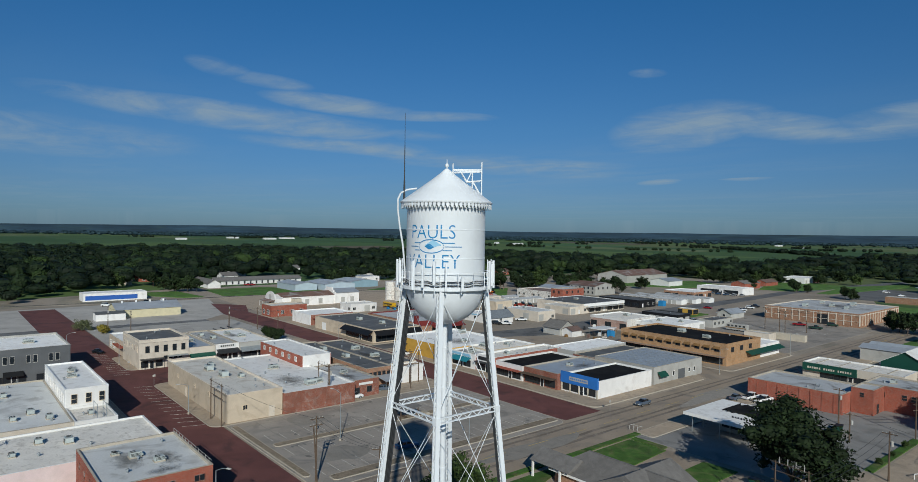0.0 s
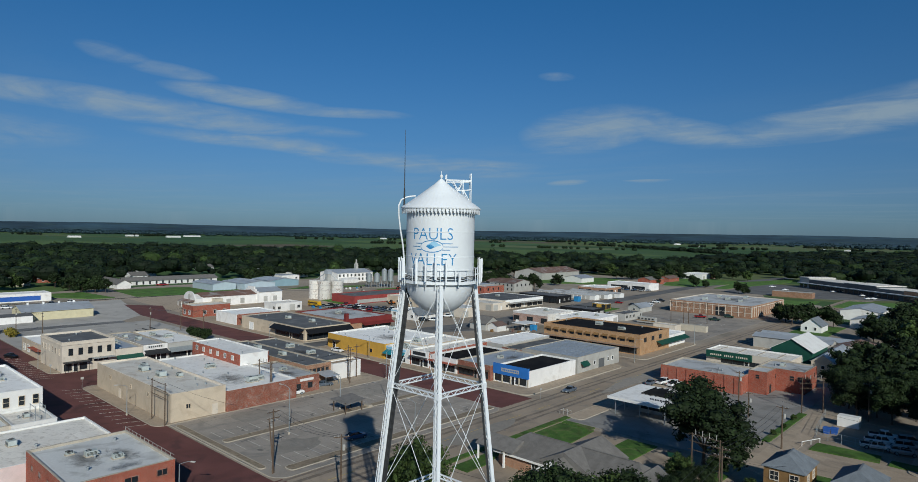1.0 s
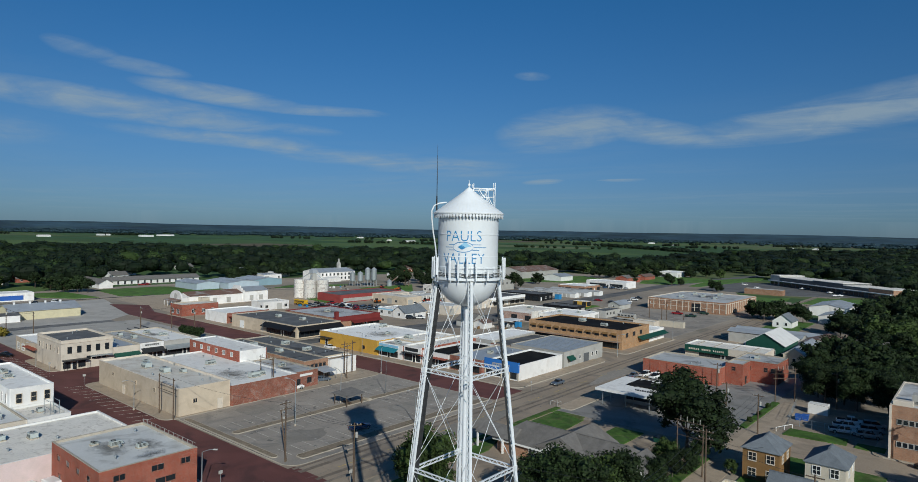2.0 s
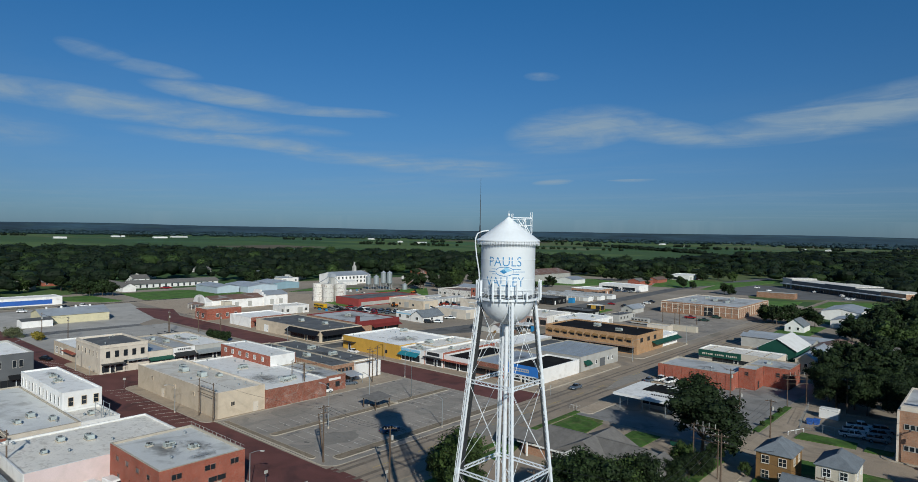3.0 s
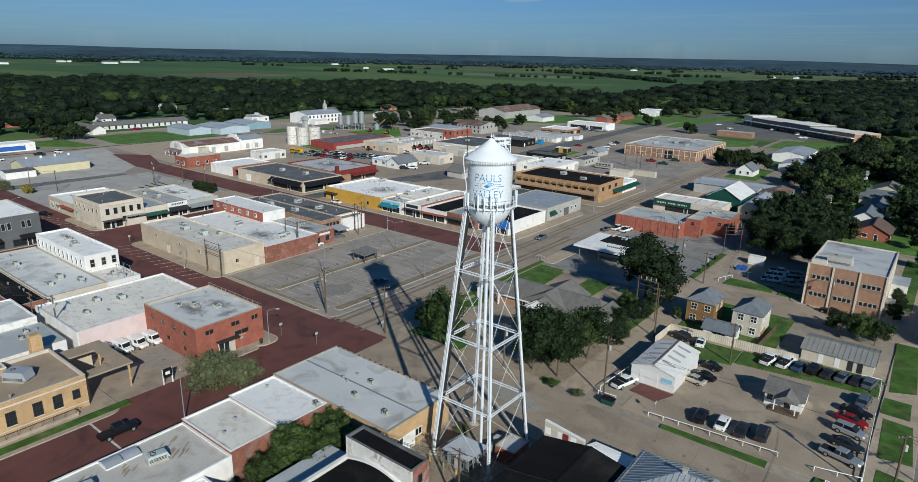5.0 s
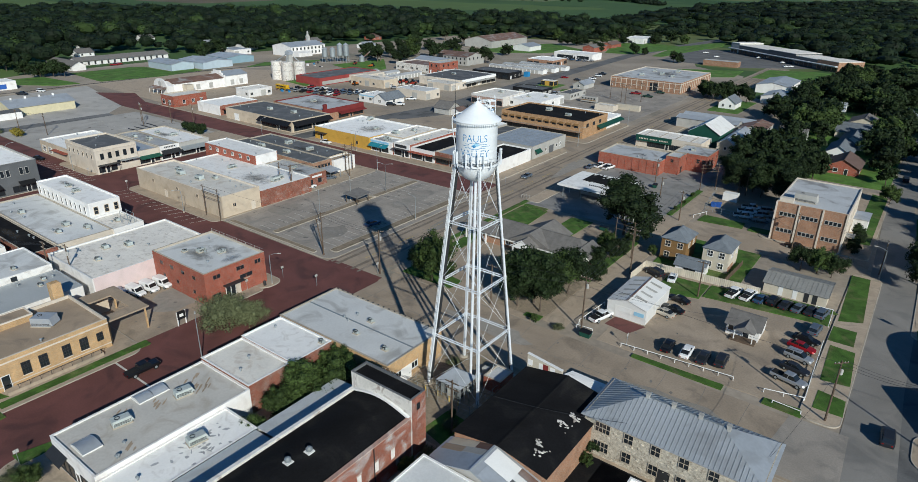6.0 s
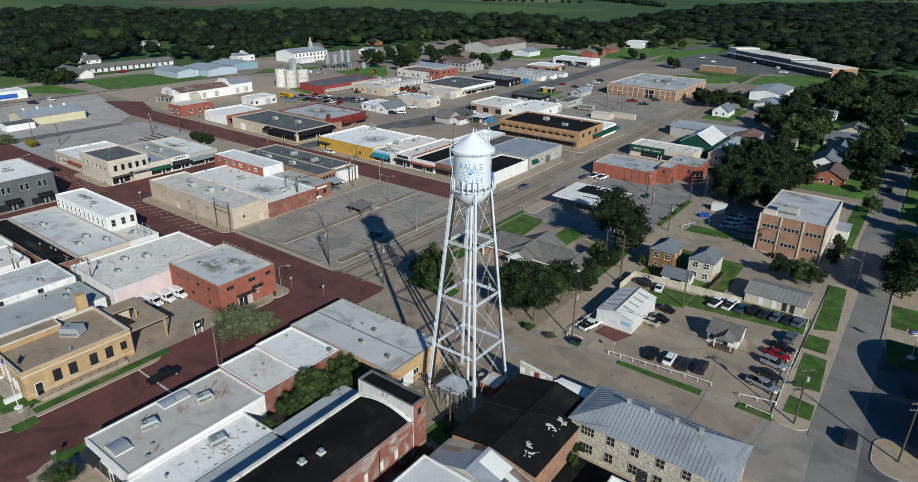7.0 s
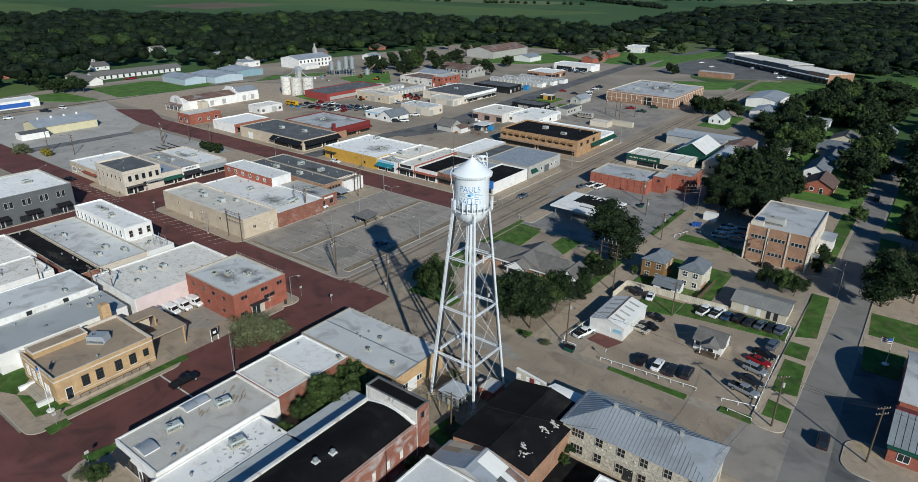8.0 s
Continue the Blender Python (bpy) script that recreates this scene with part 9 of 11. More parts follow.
HOMES = [(22.5, 31, 196, 214, "white", "shingle_blue", "y"), (24, 33, 218, 234, "white", "shingle_blue", "y"), (20, 32, 238, 256, "siding_tan", "shingle_blue", "x"), (22, 34, 262, 276, "siding_tan", "shingle", "y"), (26, 36, 176, 190, "brick_red", "shingle_brown", "y"), (2, 12, 214, 226, "white", "shingle", "x"), (64, 78, 102, 116, "siding_tan", "shingle", "x"),
         (64, 78, 150, 164, "white", "shingle_blue", "x"), (62, 76, 200, 214, "siding_tan", "shingle", "y"), (4, 16, 292, 306, "white", "metal_roof", "x"), (38, 46, 290, 304, "white", "metal_roof", "y"), (-486, -472, 150, 162, "white", "shingle", "y"), (-492, -478, 90, 104, "brick_red", "shingle", "y"), (-470, -456, 70, 80, "siding_tan", "shingle", "y"), (-520, -506, 170, 182, "white", "shingle_blue", "y"),
         (-560, -546, 240, 252, "white", "shingle", "y"), (-476, -464, 250, 262, "white", "metal_roof", "y"), (-430, -418, 330, 342, "brick_red", "shingle", "y"), (-420, -408, 400, 412, "brick_red", "shingle_brown", "y"), (-540, -528, 320, 332, "white", "shingle", "y"), (-370, -358, 340, 352, "white", "metal_roof", "y")]
for a, c, d0, e, wm, rm, ax_ in HOMES:
    b = gabled("modest timber house with a pitched roof among trees", a, c, d0, e, 3.0, 5.6, ax_, M[wm], M[rm], 0.5)
    window(b, "x1", c, d0 + 3, 1.0, 1.3, 1.2)
    window(b, "x1", c, e - 3, 1.0, 1.3, 1.2)
    window(b, "y0", d0, (a + c) / 2 - 2, 1.0, 1.3, 1.2)
    door(b, "y0", d0, (a + c) / 2 + 1.2)
# brick and metal building at the south-east corner
b = gabled("red-roofed brick corner shop with a ribbed metal slope and green eave", 66.2, 92, 27.4, 40.4, 3.4, 6.6, "x", M["brick_red"], M["red_paint"], 0.3, "corner_shop", "shop")
for k in range(26):
    x = 66.2 + k
    part("roof_rib", Geo().bar((x, 27.2, 3.42), (x, 33.6, 6.56), 0.9, 0.10), M["grey_metal"], b)
part("eave_trim", Geo().box(65.9, 92.2, 26.7, 27.1, 3.0, 3.5), M["green"], b, "dark green eave")
for u in (68.5, 73, 77.5):
    window(b, "y0", 27.4, u, 1.0, 1.6, 1.4, M["white"], 2)
b = thing("vaulted_shop", "corner shop under a pale grey barrel roof", "building", (78, 51, 0))
vp = [(40.6 + 20.6 * k / 16, 4.2 + 2.9 * math.sin(math.pi * k / 16)) for k in range(17)]
part("wall", Geo().loft([[(66.5, y_, z_) for y_, z_ in [(40.6, -0.1)] + vp + [(61.2, -0.1)]], [(91.5, y_, z_) for y_, z_ in [(40.6, -0.1)] + vp + [(61.2, -0.1)]]]), M["brick_red"], b)
part("roof", Geo().loft([[(66.2, y_, z_ + 0.02) for y_, z_ in vp] + [(66.2, y_, z_ + 0.25) for y_, z_ in vp[::-1]], [(91.8, y_, z_ + 0.02) for y_, z_ in vp] + [(91.8, y_, z_ + 0.25) for y_, z_ in vp[::-1]]]), M["roof_grey"], b)


# ---------------------------------------------------------------- trees and woods
def cube_ball(n):
    """The faces of a cube cut n by n and blown up to a ball of radius one: corners, four to a face."""
    g = np.linspace(-1, 1, n + 1)
    out = []
    for ax in range(3):
        for sg in (-1, 1):
            for i in range(n):
                for j in range(n):
                    for u, v in ((g[i], g[j]), (g[i + 1], g[j]), (g[i + 1], g[j + 1]), (g[i], g[j + 1])):
                        p = [u, v]
                        p.insert(ax, sg)
                        out.append(p)
    out = np.array(out, float)
    return out / np.linalg.norm(out, axis=1)[:, None]


BALL = cube_ball(3)


def leaf_cloud(rng, blobs, count, size, core=0.60):
    """Leaf tufts as small bent diamonds round the skins of several blobs, over a dull inner mass; returns vertices and faces."""
    vol = np.array([b[3] ** 2 for b in blobs])
    pick = rng.choice(len(blobs), count, p=vol / vol.sum())
    c = np.array(blobs)[pick]
    d = rng.normal(size=(count, 3))
    d /= np.linalg.norm(d, axis=1)[:, None]
    rad = c[:, 3] * (0.62 + 0.58 * rng.random(count))
    p = c[:, :3] + d * rad[:, None] * np.array([1, 1, 0.8])
    n = d + np.array([0, 0, 0.25]) + rng.normal(scale=0.62, size=(count, 3))
    n /= np.linalg.norm(n, axis=1)[:, None]
    a = np.cross(n, rng.normal(size=(count, 3)))
    a /= np.linalg.norm(a, axis=1)[:, None]
    b = np.cross(n, a)
    s = (size * (0.6 + 0.8 * rng.random(count)))[:, None]
    v = np.stack([p - a * s, p - b * s * 0.6 - n * s * 0.2, p + a * s, p + b * s * 0.6 - n * s * 0.2], 1).reshape(-1, 3)
    inner = [np.array(q[:3]) + BALL * q[3] * core * np.array([1, 1, 0.8]) for q in blobs if q[3] > 0.2 * max(p_[3] for p_ in blobs)]
    v = np.concatenate([v] + inner)
    f = np.arange(len(v)).reshape(-1, 4)
    return v, f


def fast_mesh(name, v, f):
    me = bpy.data.meshes.new(name)
    me.vertices.add(len(v))
    me.vertices.foreach_set("co", np.asarray(v, np.float32).ravel())
    me.loops.add(f.size)
    me.loops.foreach_set("vertex_index", f.ravel().astype(np.int32))
    me.polygons.add(len(f))
    me.polygons.foreach_set("loop_start", np.arange(0, f.size, 4, dtype=np.int32))
    me.update(calc_edges=True)
    return me


def make_tree(seed, h, r, leaf, label, leaves=2600, size=0.34, low=0.3, spread=9, core=0.60):
    """A broad-leaved tree: tapered trunk, limbs reaching into the crown, and a ragged crown of leaf tufts."""
    rng = np.random.default_rng(seed)
    t = thing("tree", label, "tree", (0, 0, 0), "street trees")
    g = Geo()
    fork = Vector((rng.normal() * 0.15, rng.normal() * 0.15, h * (low + 0.08)))
    g.tube((0, 0, -0.1), fork * 0.5, 0.045 * h * 0.5, 0.035 * h * 0.5, 9, False).tube(fork * 0.5, fork, 0.035 * h * 0.5, 0.027 * h * 0.5, 9)
    blobs = []
    for k in range(spread):
        a = 2 * math.pi * (k + rng.random() * 0.7) / spread
        q = r * (0.35 + 0.4 * rng.random())
        z = h * (low + 0.12 + (0.82 - low) * rng.random() * 0.85)
        end = Vector((math.cos(a) * q, math.sin(a) * q, z))
        mid = fork.lerp(end, 0.5) + Vector((0, 0, -0.05 * h))
        g.tube(fork, mid, 0.016 * h * 0.5, 0.010 * h * 0.5, 6, False).tube(mid, end, 0.010 * h * 0.5, 0.004 * h * 0.5, 6)
        size_ = r * (0.30 + 0.14 * rng.random())
        blobs.append((end.x, end.y, end.z, size_))
        for _ in range(3):
            d = rng.normal(size=3)
            d /= np.linalg.norm(d)
            blobs.append((end.x + d[0] * size_ * 0.95, end.y + d[1] * size_ * 0.95, max(end.z + d[2] * size_ * 0.9, size_ * 0.3), size_ * (0.42 + 0.3 * rng.random())))
    blobs.append((0, 0, h * 0.70, r * 0.50))
    blobs.append((rng.normal() * r * 0.2, rng.normal() * r * 0.2, h * 0.86, r * 0.38))
    part("trunk", g, M["bark"], t, "grey-brown forked trunk")
    v, f = leaf_cloud(rng, blobs, leaves, size, core)
    v[:, 2] = np.maximum(v[:, 2], 0.1)
    ob = new("crown", fast_mesh("crown", v, f))
    ob.data.materials.append(leaf)
    ob.parent = t
    return t


TREES = [make_tree(1, 9.0, 4.3, M["leaf"], "leafy dark green broad-leaved tree", 8500, 0.17), make_tree(2, 9.0, 4.6, M["leaf"], "leafy dark green broad-leaved tree", 9500, 0.17, 0.12, 14), make_tree(3, 9.0, 3.8, M["leaf"], "leafy dark green broad-leaved tree", 8000, 0.17, 0.28, 10),
         make_tree(4, 9.0, 4.2, M["leaf_light"], "leafy light green broad-leaved tree", 8000, 0.16, 0.14, 12), make_tree(5, 4.0, 4.2, M["leaf_olive"], "low spreading thin-leaved olive green tree", 15000, 0.085, 0.22, 16, 0.34)]
HOME = [(-6.0, 76.6, 1.6, 1, 30), (-28.2, 24.6, 1.28, 3, 10), (-47.0, -14.2, 1.25, 4, 60), (-45.0, -10.6, 0.8, 4, 10)]
for k, (t, (x, y, s, _, a)) in enumerate(zip((TREES[1], TREES[3], TREES[4]), HOME)):
    t.matrix_basis = pose(x, y, 0, 0, 0, a) @ Matrix.Diagonal((s * (1.25 if k == 0 else 1), s * (1.25 if k == 0 else 1), s, 1))
TREES[0].matrix_basis = pose(-5.6, 30.0, 0, 0, 0, 20) @ Matrix.Scale(1.3, 4)
TREES[2].matrix_basis = pose(-2.0, 38.0, 0, 0, 0, 80) @ Matrix.Scale(1.22, 4)


THIN = [make_tree(11, 9.0, 4.3, M["leaf"], "leafy dark green broad-leaved tree", 1500, 0.40), make_tree(12, 9.0, 4.6, M["leaf"], "leafy dark green broad-leaved tree", 1500, 0.40, 0.12, 12), make_tree(13, 9.0, 3.8, M["leaf"], "leafy dark green broad-leaved tree", 1400, 0.40, 0.24, 10), make_tree(14, 9.0, 4.2, M["leaf_light"], "leafy light green broad-leaved tree", 1500, 0.38, 0.14, 11)]
for t, (x, y) in zip(THIN, ((16, 330), (30, 345), (5, 350), (24, 318))):
    t.matrix_basis = pose(x, y, 0) @ Matrix.Scale(1.15, 4)


def plant(kind, x, y, s, turn_=0, z=0.0):
    far = math.hypot(x - 58, y + 80) > 235 and kind < 4
    t = copy_thing((THIN if far else TREES)[kind], Matrix.Identity(4))
    t.matrix_basis = pose(x, y, z, 0, 0, turn_) @ Matrix.Scale(s, 4)
    return t


ALLEY_TREES = [(1, -2.8, 54, 0.55),
    (0, -2.4, 60, 0.5),
    (3, -5.4, 64.2, 0.6),
    (2, -1.6, 71.5, 0.5),
    (3, 4.8, 68.8, 0.3),
    (3, -1.8, 104, 0.16),
    (3, -1.7, 111, 0.14),
    (3, -1.8, 119, 0.18),
    (0, -2.6, 27.4, 1.0),
    (1, -7.6, 26.8, 0.9),
    (4, -45.0, -10.6, 0.85),
    (0, -9.6, 32.0, 1.1),
    (3, -3.6, 33.6, 1.2),
    (2, -9.0, 37, 0.95),
    (1, -0.4, 45.0, 0.5),
    (3, -1.4, 23.2, 0.2),
    (0, -0.5, 50, 0.42)]
NEAR_TREES = [(1, -1.0, 63, 0.5),
    (2, -26.0, 26.5, 0.6),
    (0, -35.2, 28.5, 0.55),
    (0, 59.8, 89, 1.5),
    (1, 66, 96, 1.4),
    (2, 61, 104, 1.0),
    (3, 38.6, 82.6, 0.72),
    (0, 35.2, 82.2, 0.66),
    (1, 41.6, 82.2, 0.62),
    (0, 43.6, 100.5, 0.35),
    (1, 43.4, 103.5, 0.33),
    (2, 44.0, 108.0, 0.4),
    (1, 43.2, 112, 0.45)]
NORTH_TREES = [(0, 8.0, 133.5, 1.15),
    (1, 15.0, 132.5, 1.2),
    (2, 21.8, 130.5, 1.2),
    (0, 3.4, 143, 1.1),
    (3, 47.4, 214, 1.0),
    (0, 43.5, 203, 1.15),
    (1, 42, 190, 1.0),
    (2, 44.5, 172, 0.8),
    (0, 7.5, 168, 1.35),
    (1, 14.5, 172, 1.35),
    (2, 20, 178, 1.3),
    (1, 13, 160, 1.1),
    (0, 3.0, 158, 1.2),
    (1, 18.5, 160, 1.2),
    (2, 24, 165, 1.2),
    (0, 9, 150, 1.2),
    (1, 17, 147, 1.1),
    (2, 22, 152, 1.1),
    (0, 5, 141, 1.0),
    (1, 11.5, 137, 1.0),
    (0, 21.5, 138, 1.1),
    (1, -1.5, 176, 1.1),
    (0, 1.5, 186, 1.2),
    (2, 8, 182, 1.3)]
WALL_TREES = [(0, -47, 292, 1.1),
    (1, -41.5, 298, 1.2),
    (2, -36, 302, 1.1),
    (3, -52, 300, 1.0),
    (0, -30.5, 297, 1.0),
    (1, -56, 306, 1.0),
    (0, -163.5, 468, 0.9),
    (1, -158, 474, 0.7),
    (4, -251, 17.0, 0.9),
    (3, -16.6, -26.0, 0.62),
    (3, -17.2, -20.5, 0.8),
    (3, -15.6, -31.0, 0.52),
    (3, -14.0, -15.8, 0.78)]
EDGE_TREES = [(3, -13.0, -21.0, 0.6),
    (3, -18.0, -13.4, 0.66),
    (3, -10.6, -13.4, 0.6),
    (4, 6.0, -18.5, 0.35),
    (3, -31.2, -54.2, 0.42),
    (4, -34.2, -55.2, 0.4),
    (3, 21.9, -7.2, 0.28),
    (4, 3.6, 23.6, 0.28),
    (3, 47.3, 150, 0.7),
    (4, 61, 122, 0.9),
    (0, 63, 135, 1.1),
    (1, 62, 150, 1.0),
    (2, 64, 168, 1.2),
    (0, 60, 186, 1.0)]
FRINGE_TREES = [(0, -241, 495, 1.3), (1, -236, 500, 1.2), (2, -246, 489, 1.1), (0, -168, 474, 1.1), (2, -122, 443, 1.0), (1, -117, 440, 0.9), (0, -386, 97, 1.2), (1, -390, 91, 1.1), (2, -381, 101, 1.0), (3, -392, 99, 1.1),
    (3, 5.6, -22.4, 0.3), (3, 24.2, -6.4, 0.24), (0, 24.0, -3.8, 0.26), (3, 3.4, -9.4, 0.16), (4, 4.6, -11.5, 0.3), (3, -5.6, -9.6, 0.2), (4, -4.8, 1.8, 0.3), (3, -19.6, -17.0, 0.5), (3, -16.0, -23.4, 0.55), (1, -198, 470, 0.9), (2, -204, 474, 1.0), (0, -300, 340, 1.1), (1, -282, 352, 1.2), (3, -262, 345, 1.0), (2, -250, 350, 1.1)]
PLANTED = FRINGE_TREES + ALLEY_TREES + NEAR_TREES + NORTH_TREES + WALL_TREES + EDGE_TREES
for k, (q, x, y, s) in enumerate(PLANTED):
    plant(q, x, y, s, k * 67 % 360)
YEL = make_tree(9, 3.4, 2.6, M["leaf_yellow"], "small tree with yellowing leaves", 1500, 0.2, 0.15, 8)
YEL.matrix_basis = pose(-238.5, 21.5, 0)
for k in range(4):
    hz_ = make_tree(20 + k, 3.2, 2.3, M["leaf"], "clipped round dark green hedge bush", 2200, 0.17, 0.05, 9) if k == 0 else copy_thing(HEDGE, Matrix.Identity(4))
    if k == 0:
        HEDGE = hz_
    hz_.matrix_basis = pose(-197.5 + k * 3.0, 70.4 + 0.5 * (k % 2), 0.05, 0, 0, k * 50) @ Matrix.Scale(1.15, 4)

# leafy quarter on the east side: trees scattered between the houses
rng = np.random.default_rng(77)
taken = [(a - 3, c + 3, d0 - 3, e + 3) for a, c, d0, e, *_ in HOMES] + [(45.5, 56, 80, 300), (-42, -2, 130, 235), (-30, -10, 300, 326), (-38, -16, 335, 375), (22, 46, 95, 128)]
spots = [(t[1], t[2]) for t in PLANTED]
made = 0
for _ in range(3000):
    if made >= 210:
        break
    x, y = (rng.uniform(-10, 46), rng.uniform(205, 440)) if rng.random() < 0.62 else (rng.uniform(57, 130), rng.uniform(95, 430))
    if y > 300 and x < -10 + (y - 300) * 0.1:
        continue
    if any(a < x < c and d0 < y < e for a, c, d0, e in taken) or any((x - a) ** 2 + (y - c) ** 2 < 44 for a, c in spots):
        continue
    spots.append((x, y))
    plant(int(rng.choice([0, 1, 2, 0, 1, 2, 3])), x, y, rng.uniform(1.05, 1.5), rng.uniform(0, 360))
    made += 1
for _ in range(96):
    x, y = ((rng.uniform(-390, -200), rng.uniform(330, 560)), (rng.uniform(-325, -268), rng.uniform(262, 345)), (rng.uniform(-240, -125), rng.uniform(500, 640)), (rng.uniform(-450, -395), rng.uniform(60, 330)))[_ % 4]
    if any((x - a) ** 2 + (y - c) ** 2 < 120 for a, c in spots) or (-300 < x < -265 and 400 < y < 462) or (-268 < x < -165 and 395 < y < 490) or (-450 < x < -396 and 96 < y < 205) or (-185 < x < -120 and y > 440 and abs(x + 160 - (y - 440) * 0.16) < 16):
        continue
    spots.append((x, y))
    plant(int(rng.integers(0, 4)), x, y, rng.uniform(1.0, 1.5), rng.uniform(0, 360))


def inside(x, y, poly):
    """Which of many points lie in a polygon."""
    r = np.zeros(len(x), bool)
    for (ax, ay), (bx, by) in zip(poly, poly[1:] + poly[:1]):
        cut = ((ay > y) != (by > y)) & (x < (bx - ax) * (y - ay) / (by - ay + 1e-9) + ax)
        r ^= cut
    return r


def woods(name, poly, step, per, size, hmin, hmax, seed, label, skip=()):
    """A far belt of trees as masses of leaf tufts, tree by tree: crowns of several lobes, uneven in height and width, one in six of a lighter kind."""
    rng = np.random.default_rng(seed)
    px, py = np.array(poly).T
    gx, gy = np.meshgrid(np.arange(px.min(), px.max(), step), np.arange(py.min(), py.max(), step))
    x, y = gx.ravel() + rng.uniform(-0.45, 0.45, gx.size) * step, gy.ravel() + rng.uniform(-0.45, 0.45, gx.size) * step
    gap = np.sin(x * 0.021 + seed) * np.cos(y * 0.027) + 0.5 * np.sin(x * 0.06) * np.sin(y * 0.05 + 2)
    ok = inside(x, y, poly) & (rng.random(len(x)) < np.where(gap > 0.6, 0.35, 0.88))
    for a, c, d0, e in skip:
        ok &= ~((x > a) & (x < c) & (y > d0) & (y < e))
    x, y = x[ok], y[ok]
    kind_ = rng.random(len(x))
    light, mid = kind_ < 0.09, (kind_ >= 0.09) & (kind_ < 0.40)
    for pick, material, words in ((kind_ >= 0.40, M["leaf_far"], label), (mid, M["leaf_mid"], "green trees standing through the woods"), (light, M["leaf_fair"], "lighter green trees scattered through the woods")):
        tx, ty = x[pick], y[pick]
        n = len(tx)
        r = step * (0.36 + 0.62 * rng.random(n) ** 1.5)
        h = rng.uniform(hmin * 0.75, hmax * 1.1, n) * (0.42 + 0.72 * r / step)
        lob = rng.normal(size=(n, 7, 3))
        lob[..., 2] = np.abs(lob[..., 2])
        lob /= np.linalg.norm(lob, axis=2)[..., None]
        d = rng.normal(size=(n, per, 3))
        d /= np.linalg.norm(d, axis=2)[..., None]
        d[..., 2] = np.abs(d[..., 2]) * np.where(rng.random((n, per)) < 0.8, 1, -1)
        near = np.einsum("npk,nlk->npl", d, lob).max(axis=2)
        q = d * (0.66 + 0.36 * np.clip(near, 0, 1) ** 6 + rng.normal(scale=0.035, size=(n, per)))[..., None]
        q[..., :2] *= r[:, None, None]
        q[..., 2] = h[:, None] * (0.55 + 0.45 * q[..., 2])
        q[..., 0] += tx[:, None]
        q[..., 1] += ty[:, None]
        q = q.reshape(-1, 3)
        q[:, 2] = np.maximum(q[:, 2], 0.4)
        nn = (d + rng.normal(scale=0.22, size=d.shape)).reshape(-1, 3)
        nn /= np.linalg.norm(nn, axis=1)[:, None]
        a = np.cross(nn, rng.normal(size=nn.shape))
        a /= np.linalg.norm(a, axis=1)[:, None]
        b = np.cross(nn, a)
        s = (size * rng.uniform(0.6, 1.4, len(q)))[:, None]
        v = np.stack([q - a * s, q - b * s * 0.7 - nn * s * 0.25, q + a * s, q + b * s * 0.7 - nn * s * 0.25], 1).reshape(-1, 3)
        lump = np.einsum("pk,nlk->npl", BALL, lob).max(axis=2)
        core = BALL[None] * (0.60 + 0.30 * np.clip(lump, 0, 1) ** 4)[..., None]
        core[..., :2] *= r[:, None, None]
        core[..., 2] = np.maximum(h[:, None] * (0.52 + 0.45 * core[..., 2]), 0.2)
        core[..., 0] += tx[:, None]
        core[..., 1] += ty[:, None]
        v = np.concatenate([v, core.reshape(-1, 3)])
        ob = new(name, fast_mesh(name, v, np.arange(len(v)).reshape(-1, 4)))
        ob.data.materials.append(material)
        tagged(ob, words, "woods", kind="stuff")


HOUSE_GAPS = [(a - 4, c + 12, d0 - 8, e + 4) for a, c, d0, e, *_ in HOMES if a < -300]
woods("woods", [(-420, -260), (-354, -60), (-360, 4), (-386, 26), (-410, 42), (-438, 68), (-434, 104), (-462, 150), (-472, 200), (-432, 206), (-428, 246), (-412, 275), (-405, 345), (-396, 440), (-382, 503), (-520, 640), (-760, 520), (-820, 200), (-800, -260)], 12.5, 135, 0.80, 10, 17.5, 31, "broad belt of dense dark green trees at the edge of town", HOUSE_GAPS)
woods("woods", [(-382, 506), (-356, 525), (-301, 532), (-247, 543), (-236, 606), (-188, 652), (-165, 660), (-112, 606), (-82, 586), (-32, 544), (10, 514), (42, 546), (85, 556), (300, 520), (420, 900), (-84, 960), (-175, 880), (-247, 760), (-334, 775), (-520, 800), (-560, 660)], 13, 105, 0.85, 9, 16, 32, "dense dark green woods behind the shopping centre", [(-190, -120, 655, 700)])
woods("woods", [(-820, 200), (-760, 520), (-560, 660), (-583, 800), (-811, 800), (-879, 590), (-1071, 480), (-1185, 260), (-1300, -260), (-800, -260)], 15, 60, 1.25, 8, 13, 33, "far belt of dark green trees")
woods("woods", [(-334, 780), (-247, 765), (-175, 885), (-84, 965), (420, 905), (520, 2050), (-134, 2050), (-330, 1750), (-400, 1420), (-370, 1030)], 19, 44, 1.7, 8, 14, 35, "far dark green woods reaching into the plain")
woods("woods", [(60, 440), (95, 555), (300, 515), (420, 700), (460, 200), (140, 90), (135, 430)], 11, 90, 0.78, 8, 13, 34, "leafy dark green trees east of town")

# hedgerows, copses and wooded belts far out on the plain
LUMP = cube_ball(2)


